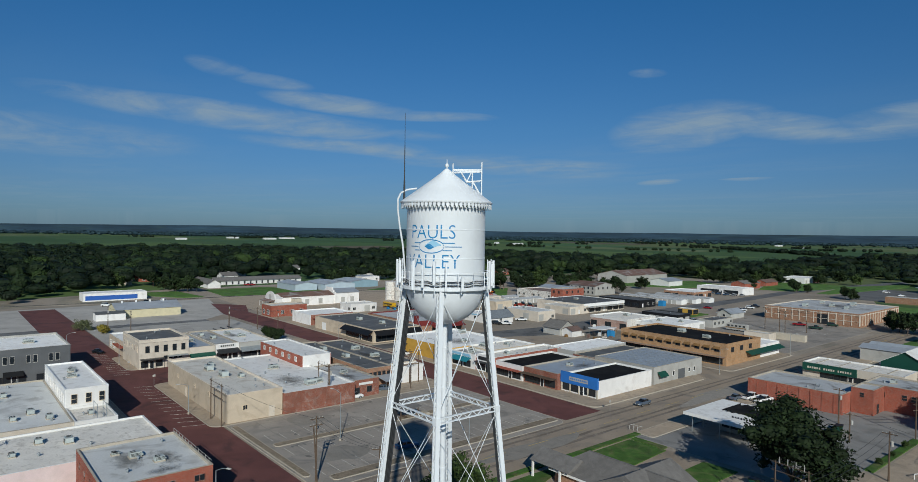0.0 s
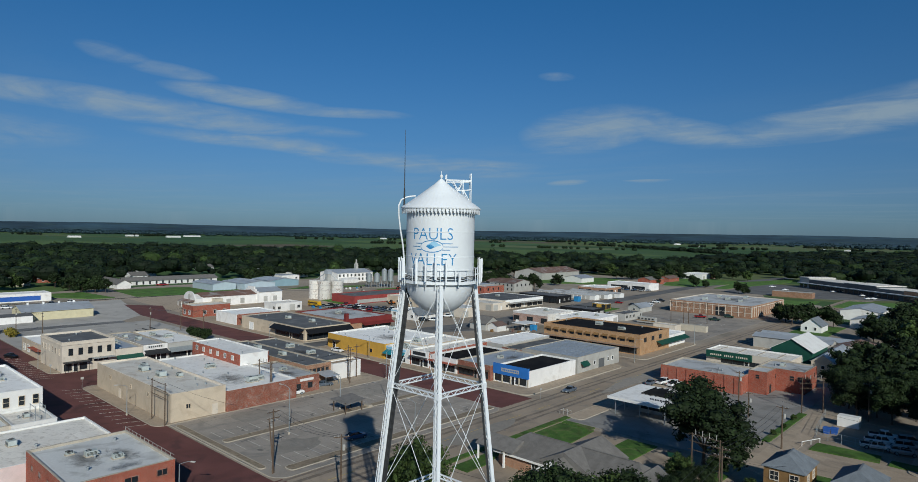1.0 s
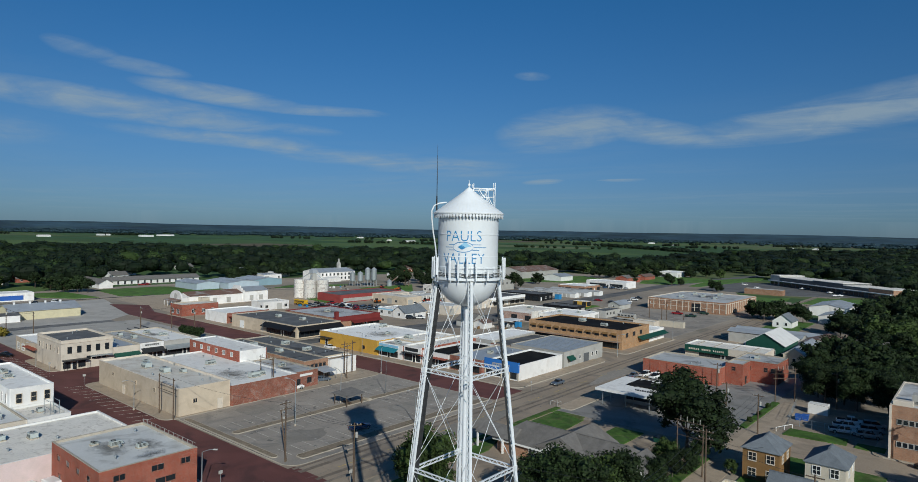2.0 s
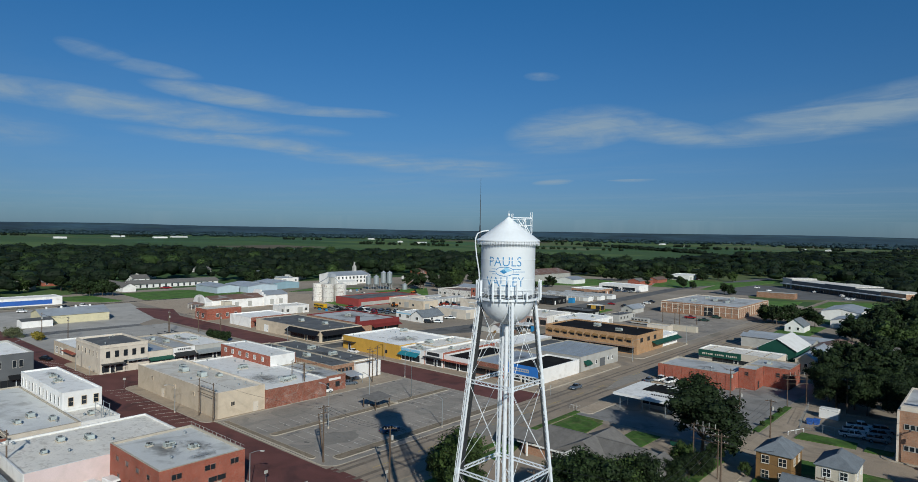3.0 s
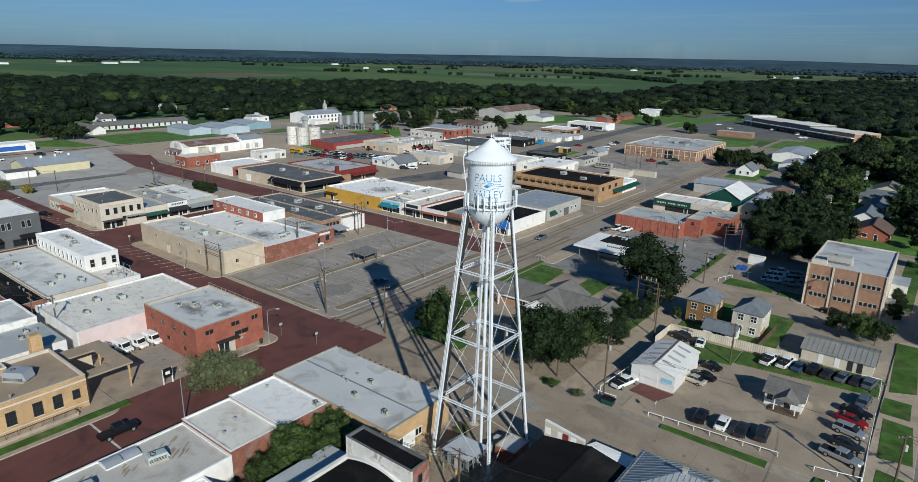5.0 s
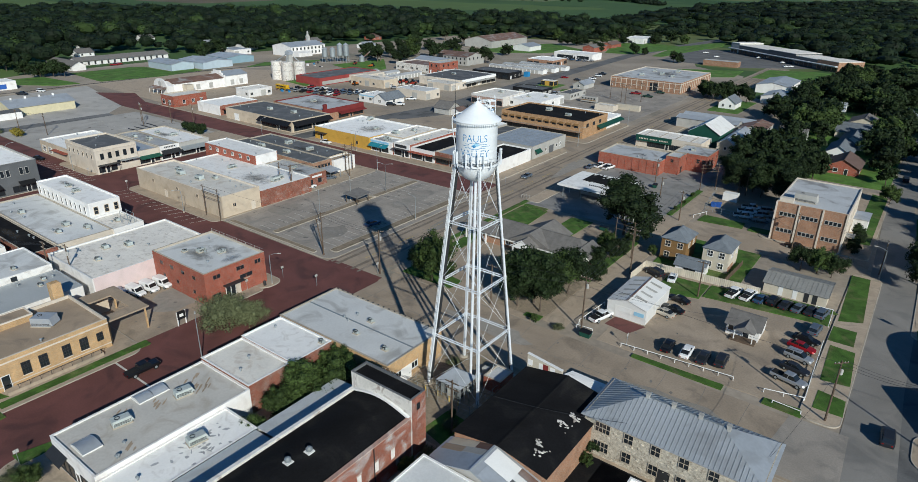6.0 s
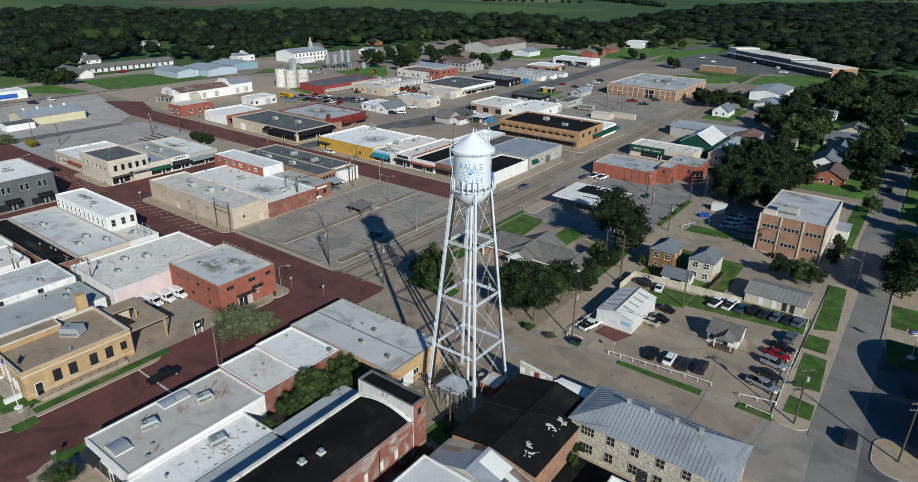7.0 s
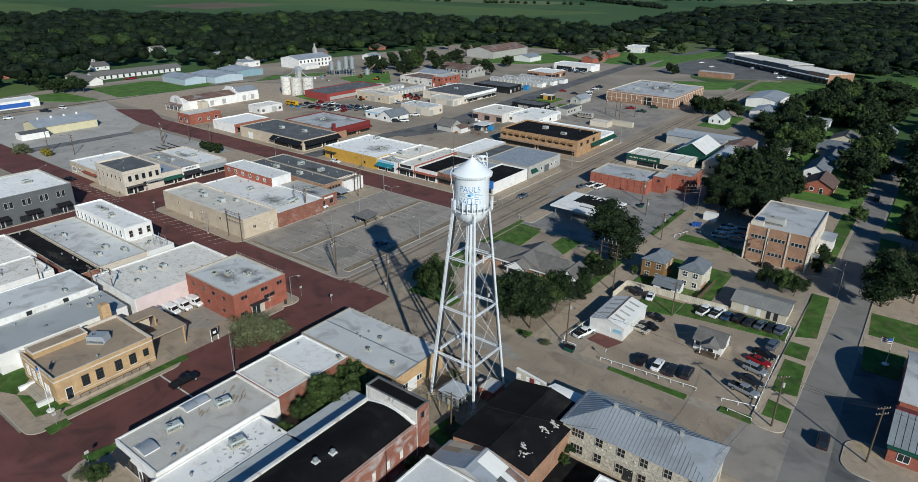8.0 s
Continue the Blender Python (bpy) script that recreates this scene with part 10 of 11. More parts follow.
def copses(name, rows_, spacing, low, high, material, label, seed):
    """Rows of far trees, each a lumpy crown with loose tufts on it: from, to, half depth."""
    rng = np.random.default_rng(seed)
    tx, ty = [], []
    for x0, y0, x1, y1, deep in rows_:
        ln = math.hypot(x1 - x0, y1 - y0) + 1
        n = max(3, int(ln / spacing * max(1.0, deep / spacing * 0.9)))
        t = rng.random(n)
        w = rng.uniform(-deep, deep, n)
        tx.append(x0 + (x1 - x0) * t - (y1 - y0) / ln * w)
        ty.append(y0 + (y1 - y0) * t + (x1 - x0) / ln * w)
    tx, ty = np.concatenate(tx), np.concatenate(ty)
    n = len(tx)
    h = rng.uniform(low, high, n)
    r = spacing * rng.uniform(0.4, 0.75, n)
    core = LUMP[None] * rng.uniform(0.75, 1.15, (n, len(LUMP) // 4, 1)).repeat(4, axis=1)
    core[..., :2] *= r[:, None, None]
    core[..., 2] = np.maximum(h[:, None] * (0.5 + 0.5 * core[..., 2]), -0.1)
    core[..., 0] += tx[:, None]
    core[..., 1] += ty[:, None]
    v = core.reshape(-1, 3)
    ob = new(name, fast_mesh(name, v, np.arange(len(v)).reshape(-1, 4)))
    ob.data.materials.append(material)
    tagged(ob, label, "hedgerow", kind="stuff")


ROWS = [(-2482, 900, -2492, 1030, 16), (-1825, 1600, -1805, 1625, 10), (-1570, 1640, -1550, 1690, 14), (-1490, 1665, -1470, 1700, 9), (-1470, 1780, -1440, 1815, 12), (-1546, 2290, -1515, 2480, 22),
        (-1040, 1815, -960, 1865, 12), (-880, 2180, -830, 2220, 20), (-910, 2540, -860, 2580, 16), (-400, 2340, -360, 2370, 16), (-470, 2210, -455, 2222, 6), (-930, 1830, -497, 1448, 22), (-1420, 1180, -1180, 1330, 5), (-1230, 1960, -1100, 2060, 8),
        (-2050, 1320, -1900, 1400, 10), (-700, 1950, -560, 2030, 12), (-2700, 560, -2600, 640, 10), (-260, 2500, -60, 2600, 18), (-640, 2700, -500, 2760, 20), (-1700, 2080, -1640, 2110, 10)]
copses("hedgerows", ROWS, 9, 6, 11, M["leaf_far"], "compact dark tree rows and copses between the fields", 6)
rng = np.random.default_rng(16)
ROWS = []
for k in range(34):
    t, w = rng.random(), rng.normal(scale=18)
    x, y = -1280 + 560 * t + w, 1270 + 190 * t + w
    ROWS.append((x, y, x + 3, y + 2, 2))
copses("field_trees", ROWS, 7, 4, 8, M["leaf_mid"], "small single trees dotted along the pale field edges", 7)
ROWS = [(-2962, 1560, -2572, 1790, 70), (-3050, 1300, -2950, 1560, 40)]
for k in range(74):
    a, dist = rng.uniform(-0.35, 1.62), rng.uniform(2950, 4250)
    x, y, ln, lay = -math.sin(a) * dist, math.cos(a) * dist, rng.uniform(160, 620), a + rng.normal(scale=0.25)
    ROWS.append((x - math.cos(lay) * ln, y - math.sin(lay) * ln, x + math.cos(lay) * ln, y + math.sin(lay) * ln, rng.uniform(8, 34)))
# the belts' blue leaf colour stands in for haze
copses("wooded_belts", ROWS, 19, 8, 15, M["leaf_hazed"], "wooded belts towards the horizon, haze painted into their blue-green colour", 8)

# fields told apart by their crops
for k, (x0, x1, y0, y1, kind_) in enumerate(((-1340, -1150, 650, 870, "brown"), (-1150, -780, 1330, 1540, "pale"), (-1500, -1170, 1480, 1760, "bright"), (-2400, -1650, 2900, 3500, "brown"), (-1100, -760, 3180, 3460, "pale"), (-760, -300, 2420, 2900, "pale"), (-1000, -520, 1900, 2140, "bright"),
                                          (-2300, -1750, 1020, 1500, "bright"), (-1900, -1420, 2000, 2260, "brown"), (-520, -180, 2060, 2180, "bright"), (-3700, -3200, 1900, 2400, "pale"), (-3000, -2500, 2300, 2900, "pale"), (-640, -60, 3000, 3500, "brown"), (-2050, -1650, 560, 900, "bright"))):
    lean = 0.16
    pts = [(x - lean * (y - y0), y + lean * (x - x0)) for x, y in ((x0, y0), (x1, y0), (x1, y1), (x0, y1))]
    tagged(ground_sheet("field", pts, -0.08 + 0.006 * k, M["field_" + kind_], {"brown": "ploughed brown field strip on the plain", "pale": "pale ripening crop strip on the plain", "bright": "fresh green crop field on the plain"}[kind_], "field"), kind="structure")

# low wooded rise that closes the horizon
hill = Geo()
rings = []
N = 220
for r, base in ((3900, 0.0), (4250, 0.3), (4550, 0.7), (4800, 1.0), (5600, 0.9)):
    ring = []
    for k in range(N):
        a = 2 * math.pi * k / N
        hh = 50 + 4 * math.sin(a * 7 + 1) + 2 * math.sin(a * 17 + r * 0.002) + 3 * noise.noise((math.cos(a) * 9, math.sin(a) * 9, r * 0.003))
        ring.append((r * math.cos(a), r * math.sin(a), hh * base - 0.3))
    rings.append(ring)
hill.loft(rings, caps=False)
# the blue in this colour is painted distance haze over green woods
HILL = mat("haze_tinted_hills", (0.031, 0.066, 0.092), 0.95, var=0.4, scale=0.0025, fine=0.012, bump=0.0, stain=(0.045, 0.085, 0.085), stain_amt=0.8, stain_scale=0.004)
tagged(part("backdrop_hills", hill, HILL), "low wooded rise along the horizon, blue haze painted into its colour", "hills", kind="structure")
for x, y, w, d0 in ((-2159, 587, 14, 34), (-2427, 850, 14, 26), (-2430, 885, 9, 12), (-2244, 920, 14, 48), (-2394, 1050, 16, 62), (-2098, 1790, 12, 30), (-1452, 1440, 12, 44), (-1600, 1500, 10, 16), (-1952, 2643, 16, 40), (-1119, 2620, 14, 44), (-470, 2235, 12, 30), (-405, 2262, 12, 34), (-860, 2235, 12, 26), (-2700, 1830, 18, 60), (-1750, 3000, 16, 46)):
    gabled("white farm building out on the plain", x, x + w, y, y + d0, 3.6, 5.6, "y", M["white"], M["metal_white"], 0.5, "farm_building", "farm building")

# ---------------------------------------------------------------- vehicles
def paint(name, col, metal=0.25, rough=0.3):
    m = mat("car_paint_" + name, col, rough, metal, var=0.02, scale=1, bump=0.0, rnd=0.04, spec=0.5)
    return m


PAINT = dict(white=paint("white", (0.78, 0.78, 0.77), 0.0), black=paint("black", (0.012, 0.012, 0.014)), dark=paint("dark", (0.03, 0.033, 0.04)), silver=paint("silver", (0.45, 0.46, 0.47), 0.5), red=paint("red", (0.32, 0.012, 0.016)), blue=paint("blue", (0.04, 0.09, 0.17)), slate=paint("slate", (0.12, 0.15, 0.19)), tan=paint("tan", (0.55, 0.50, 0.42)), yellow=paint("yellow", (0.62, 0.36, 0.02), 0.0), green=paint("green", (0.03, 0.07, 0.05)))
LAMP = glass_mat("lamp_glass", (0.75, 0.75, 0.72), 0.15)
TAIL = glass_mat("tail_lamp", (0.30, 0.01, 0.01), 0.2)


def section(x, w, z0, z1, e):
    """One cross-section of a body: rounded above, tucked in below."""
    return [(x, -w + e, z0), (x, w - e, z0), (x, w, z0 + e), (x, w, z1 - e * 1.4), (x, w - e * 1.2, z1), (x, -w + e * 1.2, z1), (x, -w, z1 - e * 1.4), (x, -w, z0 + e)]


SEDAN = dict(body=((-2.40, .66, .38, .72), (-2.30, .84, .28, .92), (-1.5, .90, .24, .98), (0, .91, .22, .96), (1.2, .90, .24, .93), (2.1, .84, .28, .80), (2.38, .64, .38, .66)), cab=((-1.85, .66, .95), (-1.05, .58, 1.42), (0.15, .58, 1.44), (1.05, .68, .95)), wheels=(-1.42, 1.45), r=.33)
ESTATE = dict(body=((-2.35, .72, .42, .95), (-2.28, .90, .34, 1.08), (-1.5, .94, .30, 1.12), (0, .95, .30, 1.10), (1.2, .94, .30, 1.08), (2.1, .90, .34, 1.0), (2.36, .70, .42, .84)), cab=((-2.22, .74, 1.08), (-1.95, .66, 1.72), (0.3, .66, 1.76), (1.15, .76, 1.08)), wheels=(-1.4, 1.45), r=.38)
PICKUP = dict(body=((-2.85, .86, .48, 1.02), (-2.80, .93, .42, 1.06), (-0.5, .95, .40, 1.08), (0.9, .95, .40, 1.10), (1.6, .95, .40, 1.12), (2.6, .92, .42, 1.06), (2.85, .76, .48, .92)), cab=((-0.85, .80, 1.06), (-0.62, .70, 1.78), (0.75, .70, 1.80), (1.50, .80, 1.08)), wheels=(-1.75, 1.85), r=.40, bed=(-2.72, -0.95))
VAN = dict(body=((-2.25, .84, .40, 1.0), (-2.20, .92, .36, 1.10), (0, .94, .34, 1.10), (1.3, .94, .34, 1.08), (2.0, .90, .36, 1.0), (2.25, .72, .42, .86)), cab=((-2.18, .90, 1.08), (-2.15, .86, 2.05), (0.75, .86, 2.08), (1.25, .86, 1.06)), wheels=(-1.35, 1.4), r=.34)
SHAPES = dict(sedan=SEDAN, suv=ESTATE, pickup=PICKUP, van=VAN)
CARS = {}


def vehicle(shape, colour, x, y, turn_, z=0.02, label=""):
    """A parked car: body, glasshouse, roof panel, lamps, wheels with tyres and rims."""
    far = math.hypot(x - 30, y) > 200
    key = (shape, colour, far)
    if key in CARS:
        return copy_thing(CARS[key], pose(x, y, z, 0, 0, turn_))
    s = SHAPES[shape]
    words = {"sedan": "four-door car", "suv": "sport utility car", "pickup": "pickup truck with an open bed", "van": "boxy delivery van"}[shape]
    c = thing(shape if shape != "suv" else "car", label or f"parked {colour} {words} on paved ground", "car" if shape in ("sedan", "suv") else shape, (0, 0, 0), "parked vehicles")
    p = PAINT[colour]
    body = part("body", Geo().loft([section(a, w, z0, z1, 0.12) for a, w, z0, z1 in s["body"]]), p, c)
    (ax, aw, az), (bx, bw, bz), (cx, cw, cz), (dx, dw, dz) = s["cab"]
    ring = lambda X, W, Z: [(X, -W, Z), (X, W, Z)]
    gl = Geo()
    gl.add([(ax, -aw, az), (ax, aw, az), (bx, bw, bz), (bx, -bw, bz), (cx, -cw, cz), (cx, cw, cz), (dx, dw, dz), (dx, -dw, dz)], [(0, 1, 2, 3), (4, 5, 6, 7), (0, 3, 4, 7), (1, 6, 5, 2), (3, 2, 5, 4), (0, 7, 6, 1)])
    cab = part("glasshouse", gl, M["glass_car"] if shape != "van" else p, c)
    part("roof_panel", Geo().loft([[(bx - 0.08, -bw - 0.03, bz - 0.03), (bx - 0.08, bw + 0.03, bz - 0.03), (cx + 0.1, cw + 0.03, cz - 0.04), (cx + 0.1, -cw - 0.03, cz - 0.04)], [(bx + 0.04, -bw + 0.05, bz + 0.05), (bx + 0.04, bw - 0.05, bz + 0.05), (cx - 0.04, cw - 0.05, cz + 0.05), (cx - 0.04, -cw + 0.05, cz + 0.05)]]), p, cab)
    mid = (bx + cx) / 2
    for e in (() if far else (-1, 1)):
        for u in ((mid,) if shape != "pickup" else (bx + 0.7,)):
            part("door_pillar", Geo().bar((u, e * (aw + 0.01), az), (u, e * (bw + 0.015), bz), 0.10, 0.03, (0, 1, 0)), p, cab)
    if shape == "van":
        part("windscreen", Geo().add([(cx + 0.03, -cw * 0.9, cz - 0.1), (cx + 0.03, cw * 0.9, cz - 0.1), (dx + 0.02, dw * 0.9, dz + 0.12), (dx + 0.02, -dw * 0.9, dz + 0.12)], [(0, 1, 2, 3)]), M["glass_car"], cab)
        for e in (-1, 1):
            part("side_window", Geo().add([(0.0, e * 0.89, 1.25), (0.95, e * 0.89, 1.25), (0.75, e * 0.885, 1.85), (0.0, e * 0.885, 1.85)], [(0, 1, 2, 3)]), M["glass_car"], cab)
    if "bed" in s:
        b0, b1 = s["bed"]
        part("bed", Geo().box(b0, b1, -0.78, 0.78, 1.0, 1.10), M["rubber"], body)
    front, back_ = s["body"][-1], s["body"][0]
    for e in (() if far else (-1, 1)):
        part("headlight", Geo().slab(front[0] - 0.12, front[0] + 0.01, e * front[1] * 0.72 - 0.17, e * front[1] * 0.72 + 0.17, front[3] - 0.22, front[3] - 0.06, 0.03), LAMP, body)
        part("tail_light", Geo().slab(back_[0] - 0.02, back_[0] + 0.1, e * back_[1] * 0.8 - 0.12, e * back_[1] * 0.8 + 0.12, back_[3] - 0.22, back_[3] - 0.04, 0.03), TAIL, body)
    if not far:
        part("grille", Geo().box(front[0] - 0.05, front[0] + 0.012, -0.4, 0.4, front[2] + 0.08, front[3] - 0.24), M["dark_metal"], body)
    for wx in s["wheels"]:
        for e in (-1, 1):
            w_ = part("wheel", Geo().tube((wx, e * 0.72, s["r"]), (wx, e * 0.95, s["r"]), s["r"], seg=16), M["rubber"], c)
            if not far:
                part("rim", Geo().tube((wx, e * 0.94, s["r"]), (wx, e * 0.965, s["r"]), s["r"] * 0.6, seg=12), M["grey_metal"], w_)
    c.matrix_basis = pose(x, y, z, 0, 0, turn_)
    CARS[key] = c
    return c


# sales lot
for shape, colour, x, y, a in (("sedan", "black", 22.6, 30.2, 93), ("sedan", "white", 26.0, 30.4, 92), ("sedan", "dark", 28.9, 30.4, 91), ("suv", "dark", 31.8, 31.2, 92),
                               ("pickup", "silver", 42.4, 32.4, -14), ("sedan", "dark", 42.6, 36.6, -12), ("suv", "silver", 42.4, 40.9, -12), ("sedan", "red", 42.2, 44.9, -12), ("sedan", "black", 42.4, 48.4, -10), ("suv", "slate", 43.0, 53.2, 84),
                               ("pickup", "white", 26.4, 59.4, 80), ("pickup", "white", 29.2, 60.0, 80), ("sedan", "blue", 31.6, 60.2, 80), ("suv", "black", 34.0, 60.6, 80), ("sedan", "dark", 36.3, 60.6, 80), ("sedan", "slate", 38.7, 60.8, 80), ("sedan", "dark", 41.0, 61.0, 80), ("suv", "slate", 43.0, 61.0, 80),
                               ("pickup", "white", 8.4, 32.4, 74), ("sedan", "tan", 17.4, 41.8, 170), ("sedan", "black", 18.4, 44.4, 168), ("sedan", "black", 18.0, 49.2, 168), ("suv", "dark", 9.2, 58.6, 158), ("sedan", "white", 13.4, 58.6, 100)):
    vehicle(shape, colour, x, y, a, 0.03)
for k in range(4):
    vehicle("van", "white", -72.6 + 0.35 * k, -21.2 + 2.75 * k, 8, 0.03)
TOWN_CARS = [('pickup', 'black', -44.8, -32.0, 90),
    ('sedan', 'slate', -52.0, 104.0, -90),
    ('suv', 'dark', 57.2, 25.6, 92),
    ('sedan', 'blue', -61.6, 40.6, 82),
    ('sedan', 'black', -196, 12.4, 20),
    ('suv', 'white', -98.6, 50.6, 80),
    ('suv', 'dark', -101.4, 57.0, 60),
    ('sedan', 'slate', -101.0, 61.2, 70),
    ('pickup', 'white', -38.2, 131.2, 80),
    ('pickup', 'white', -35.0, 131.0, 80),
    ('sedan', 'black', 31.4, 95.6, 172),
    ('sedan', 'slate', -40.5, 128, 90),
    ('pickup', 'white', -167, 169, 30),
    ('suv', 'dark', -170, 166, 30),
    ('pickup', 'white', -172, 184, 40),
    ('sedan', 'white', -137, 92.5, 5),
    ('sedan', 'black', -144, 76.2, 10),
    ('suv', 'slate', -132, 77, 5),
    ('sedan', 'dark', -157.2, 82, 80),
    ('pickup', 'dark', 49.5, 182, 92)]
FAR_CARS = [('sedan', 'red', -147, 309, 20),
    ('sedan', 'dark', -136, 305, 15),
    ('sedan', 'white', -131, 317, 10),
    ('pickup', 'dark', -135, 340, 12),
    ('pickup', 'red', -87, 282, 20),
    ('pickup', 'green', -78, 277, 15),
    ('suv', 'green', -77, 294, 12),
    ('pickup', 'white', -127, 306, 8),
    ('suv', 'white', -133, 330, 10),
    ('suv', 'white', -207, 207, 30),
    ('sedan', 'silver', -203, 205, 30),
    ('suv', 'white', -122, 525, 20),
    ('sedan', 'white', -106, 502, 40),
    ('sedan', 'white', -76, 519, 50),
    ('suv', 'white', -53, 497, 60),
    ('sedan', 'white', -46, 474, 50),
    ('sedan', 'white', -43, 476, 50),
    ('suv', 'black', -6.5, 232, 10),
    ('suv', 'white', -330, 40, 60),
    ('pickup', 'dark', -335, 60, 40),
    ('suv', 'white', -337, 70, 20),
    ('sedan', 'red', -412, 150, 80),
    ('sedan', 'dark', -408, 176, 80),
    ('pickup', 'red', -410, 146, 70)]
for shape, colour, x, y, a in TOWN_CARS + FAR_CARS:
    vehicle(shape, colour, x, y, a, 0.03)
r = random.Random(3)
for row in range(4):
    for k in range(9):
        if r.random() < 0.82:
            vehicle(r.choice(["sedan", "suv", "pickup"]), r.choice(["white", "dark", "silver", "black", "slate", "red"]), -246 + k * 4.4 + row * 3, 160 + row * 7.5 + k * 0.9 if row < 3 else 171 + k, 100 + r.uniform(-12, 12), 0.0)
for k in range(14):
    vehicle(r.choice(["suv", "pickup", "sedan"]), r.choice(["white", "white", "silver", "blue", "dark"]), -210 + k * 2.9, 396 + (k % 2) * 5, 85 + r.uniform(-5, 5), 0.0)
for k in range(9):
    vehicle(r.choice(["suv", "pickup", "sedan"]), r.choice(["white", "silver", "dark"]), -128 + (k % 5) * 2.9, 245 + (k // 5) * 6, 80 + r.uniform(-8, 8), 0.0)
bus = thing("school_bus", "long yellow school bus parked in a yard", "bus", (-247, 160, 0))
part("body", Geo().loft([[(-252, y_, z_) for y_, z_ in ((158.8, .6), (161.2, .6), (161.2, 2.6), (160.8, 3.0), (159.2, 3.0), (158.8, 2.6))], [(-243, y_, z_) for y_, z_ in ((158.8, .6), (161.2, .6), (161.2, 2.6), (160.8, 3.0), (159.2, 3.0), (158.8, 2.6))]]), PAINT["yellow"], bus)
part("bonnet", Geo().slab(-243, -241.4, 159, 161, 0.6, 1.7, 0.15), PAINT["yellow"], bus)
for k in range(9):
    part("window", Geo().box(-251.6 + k * 0.95, -250.9 + k * 0.95, 158.76, 158.8, 1.7, 2.45), M["glass_car"], bus)
part("stripe", Geo().box(-252, -243, 158.76, 158.8, 1.3, 1.42), M["black"], bus)
for x in (-250, -242.4):
    for y in (158.9, 161.1):
        part("wheel", Geo().tube((x, y - 0.15, 0.5), (x, y + 0.15, 0.5), 0.5, seg=14), M["rubber"], bus)


# ---------------------------------------------------------------- poles, lamps, wires


def utility_pole(x, y, h=10.0, turn_=0, arms=1, gear=True):
    ob = thing("utility_pole", "weathered wooden utility pole with crossarm and insulators", "utility pole", (0, 0, 0), "utility poles")
    part("pole", Geo().tube((0, 0, -0.1), (0, 0, h), 0.17, 0.11, 9), M["wood"], ob)
    for k in range(arms):
        arm = part("crossarm", Geo().box(-1.2, 1.2, -0.06, 0.06, h - 0.5 - k * 1.1, h - 0.36 - k * 1.1), M["wood"], ob)
        for e in (-1.05, -0.5, 0.5, 1.05):
            part("insulator", Geo().turned([(0.05, h - 0.36 - k * 1.1), (0.07, h - 0.28 - k * 1.1), (0.03, h - 0.18 - k * 1.1)], e, 0, 8), M["plaster_lgrey"], arm)
    if gear:
        part("transformer", Geo().turned([(0.05, h - 2.5), (0.24, h - 2.45), (0.24, h - 1.65), (0.1, h - 1.55)], 0.38, 0, 12), M["plaster_lgrey"], ob)
    ob.matrix_basis = pose(x, y, 0, 0, 0, turn_)
    return ob


def street_lamp(x, y, h=8.5, turn_=0, arm=2.0):
    ob = thing("street_lamp", "grey metal street lamp with a curved arm", "street lamp", (0, 0, 0), "street lamps")
    part("base", Geo().turned([(0.22, -0.05), (0.22, 0.35), (0.12, 0.45)], 0, 0, 10), M["kerb"], ob)
    part("pole", Geo().tube((0, 0, 0.1), (0, 0, h - 0.6), 0.10, 0.06, 8), M["grey_metal"], ob)
    g = Geo()
    pts = [Vector((arm * t, 0, h - 0.6 + 0.6 * math.sin(t * math.pi / 2))) for t in (0, 0.25, 0.5, 0.75, 1)]
    for a, b_ in zip(pts, pts[1:]):
        g.tube(a, b_, 0.045, seg=6)
    a_ = part("arm", g, M["grey_metal"], ob)
    part("lamp_head", Geo().slab(arm - 0.1, arm + 0.6, -0.14, 0.14, h - 0.06, h + 0.10, 0.05), M["plaster_lgrey"], a_)
    ob.matrix_basis = pose(x, y, 0, 0, 0, turn_)
    return ob


def hang(p, q, sag=0.8, r_=0.022, n=10):
    g = Geo()
    p, q = Vector(p), Vector(q)
    pts = [p.lerp(q, k / n) - Vector((0, 0, sag * 4 * (k / n) * (1 - k / n))) for k in range(n + 1)]
    for a, b_ in zip(pts, pts[1:]):
        g.tube(a, b_, r_, seg=4, caps=False)
    return g


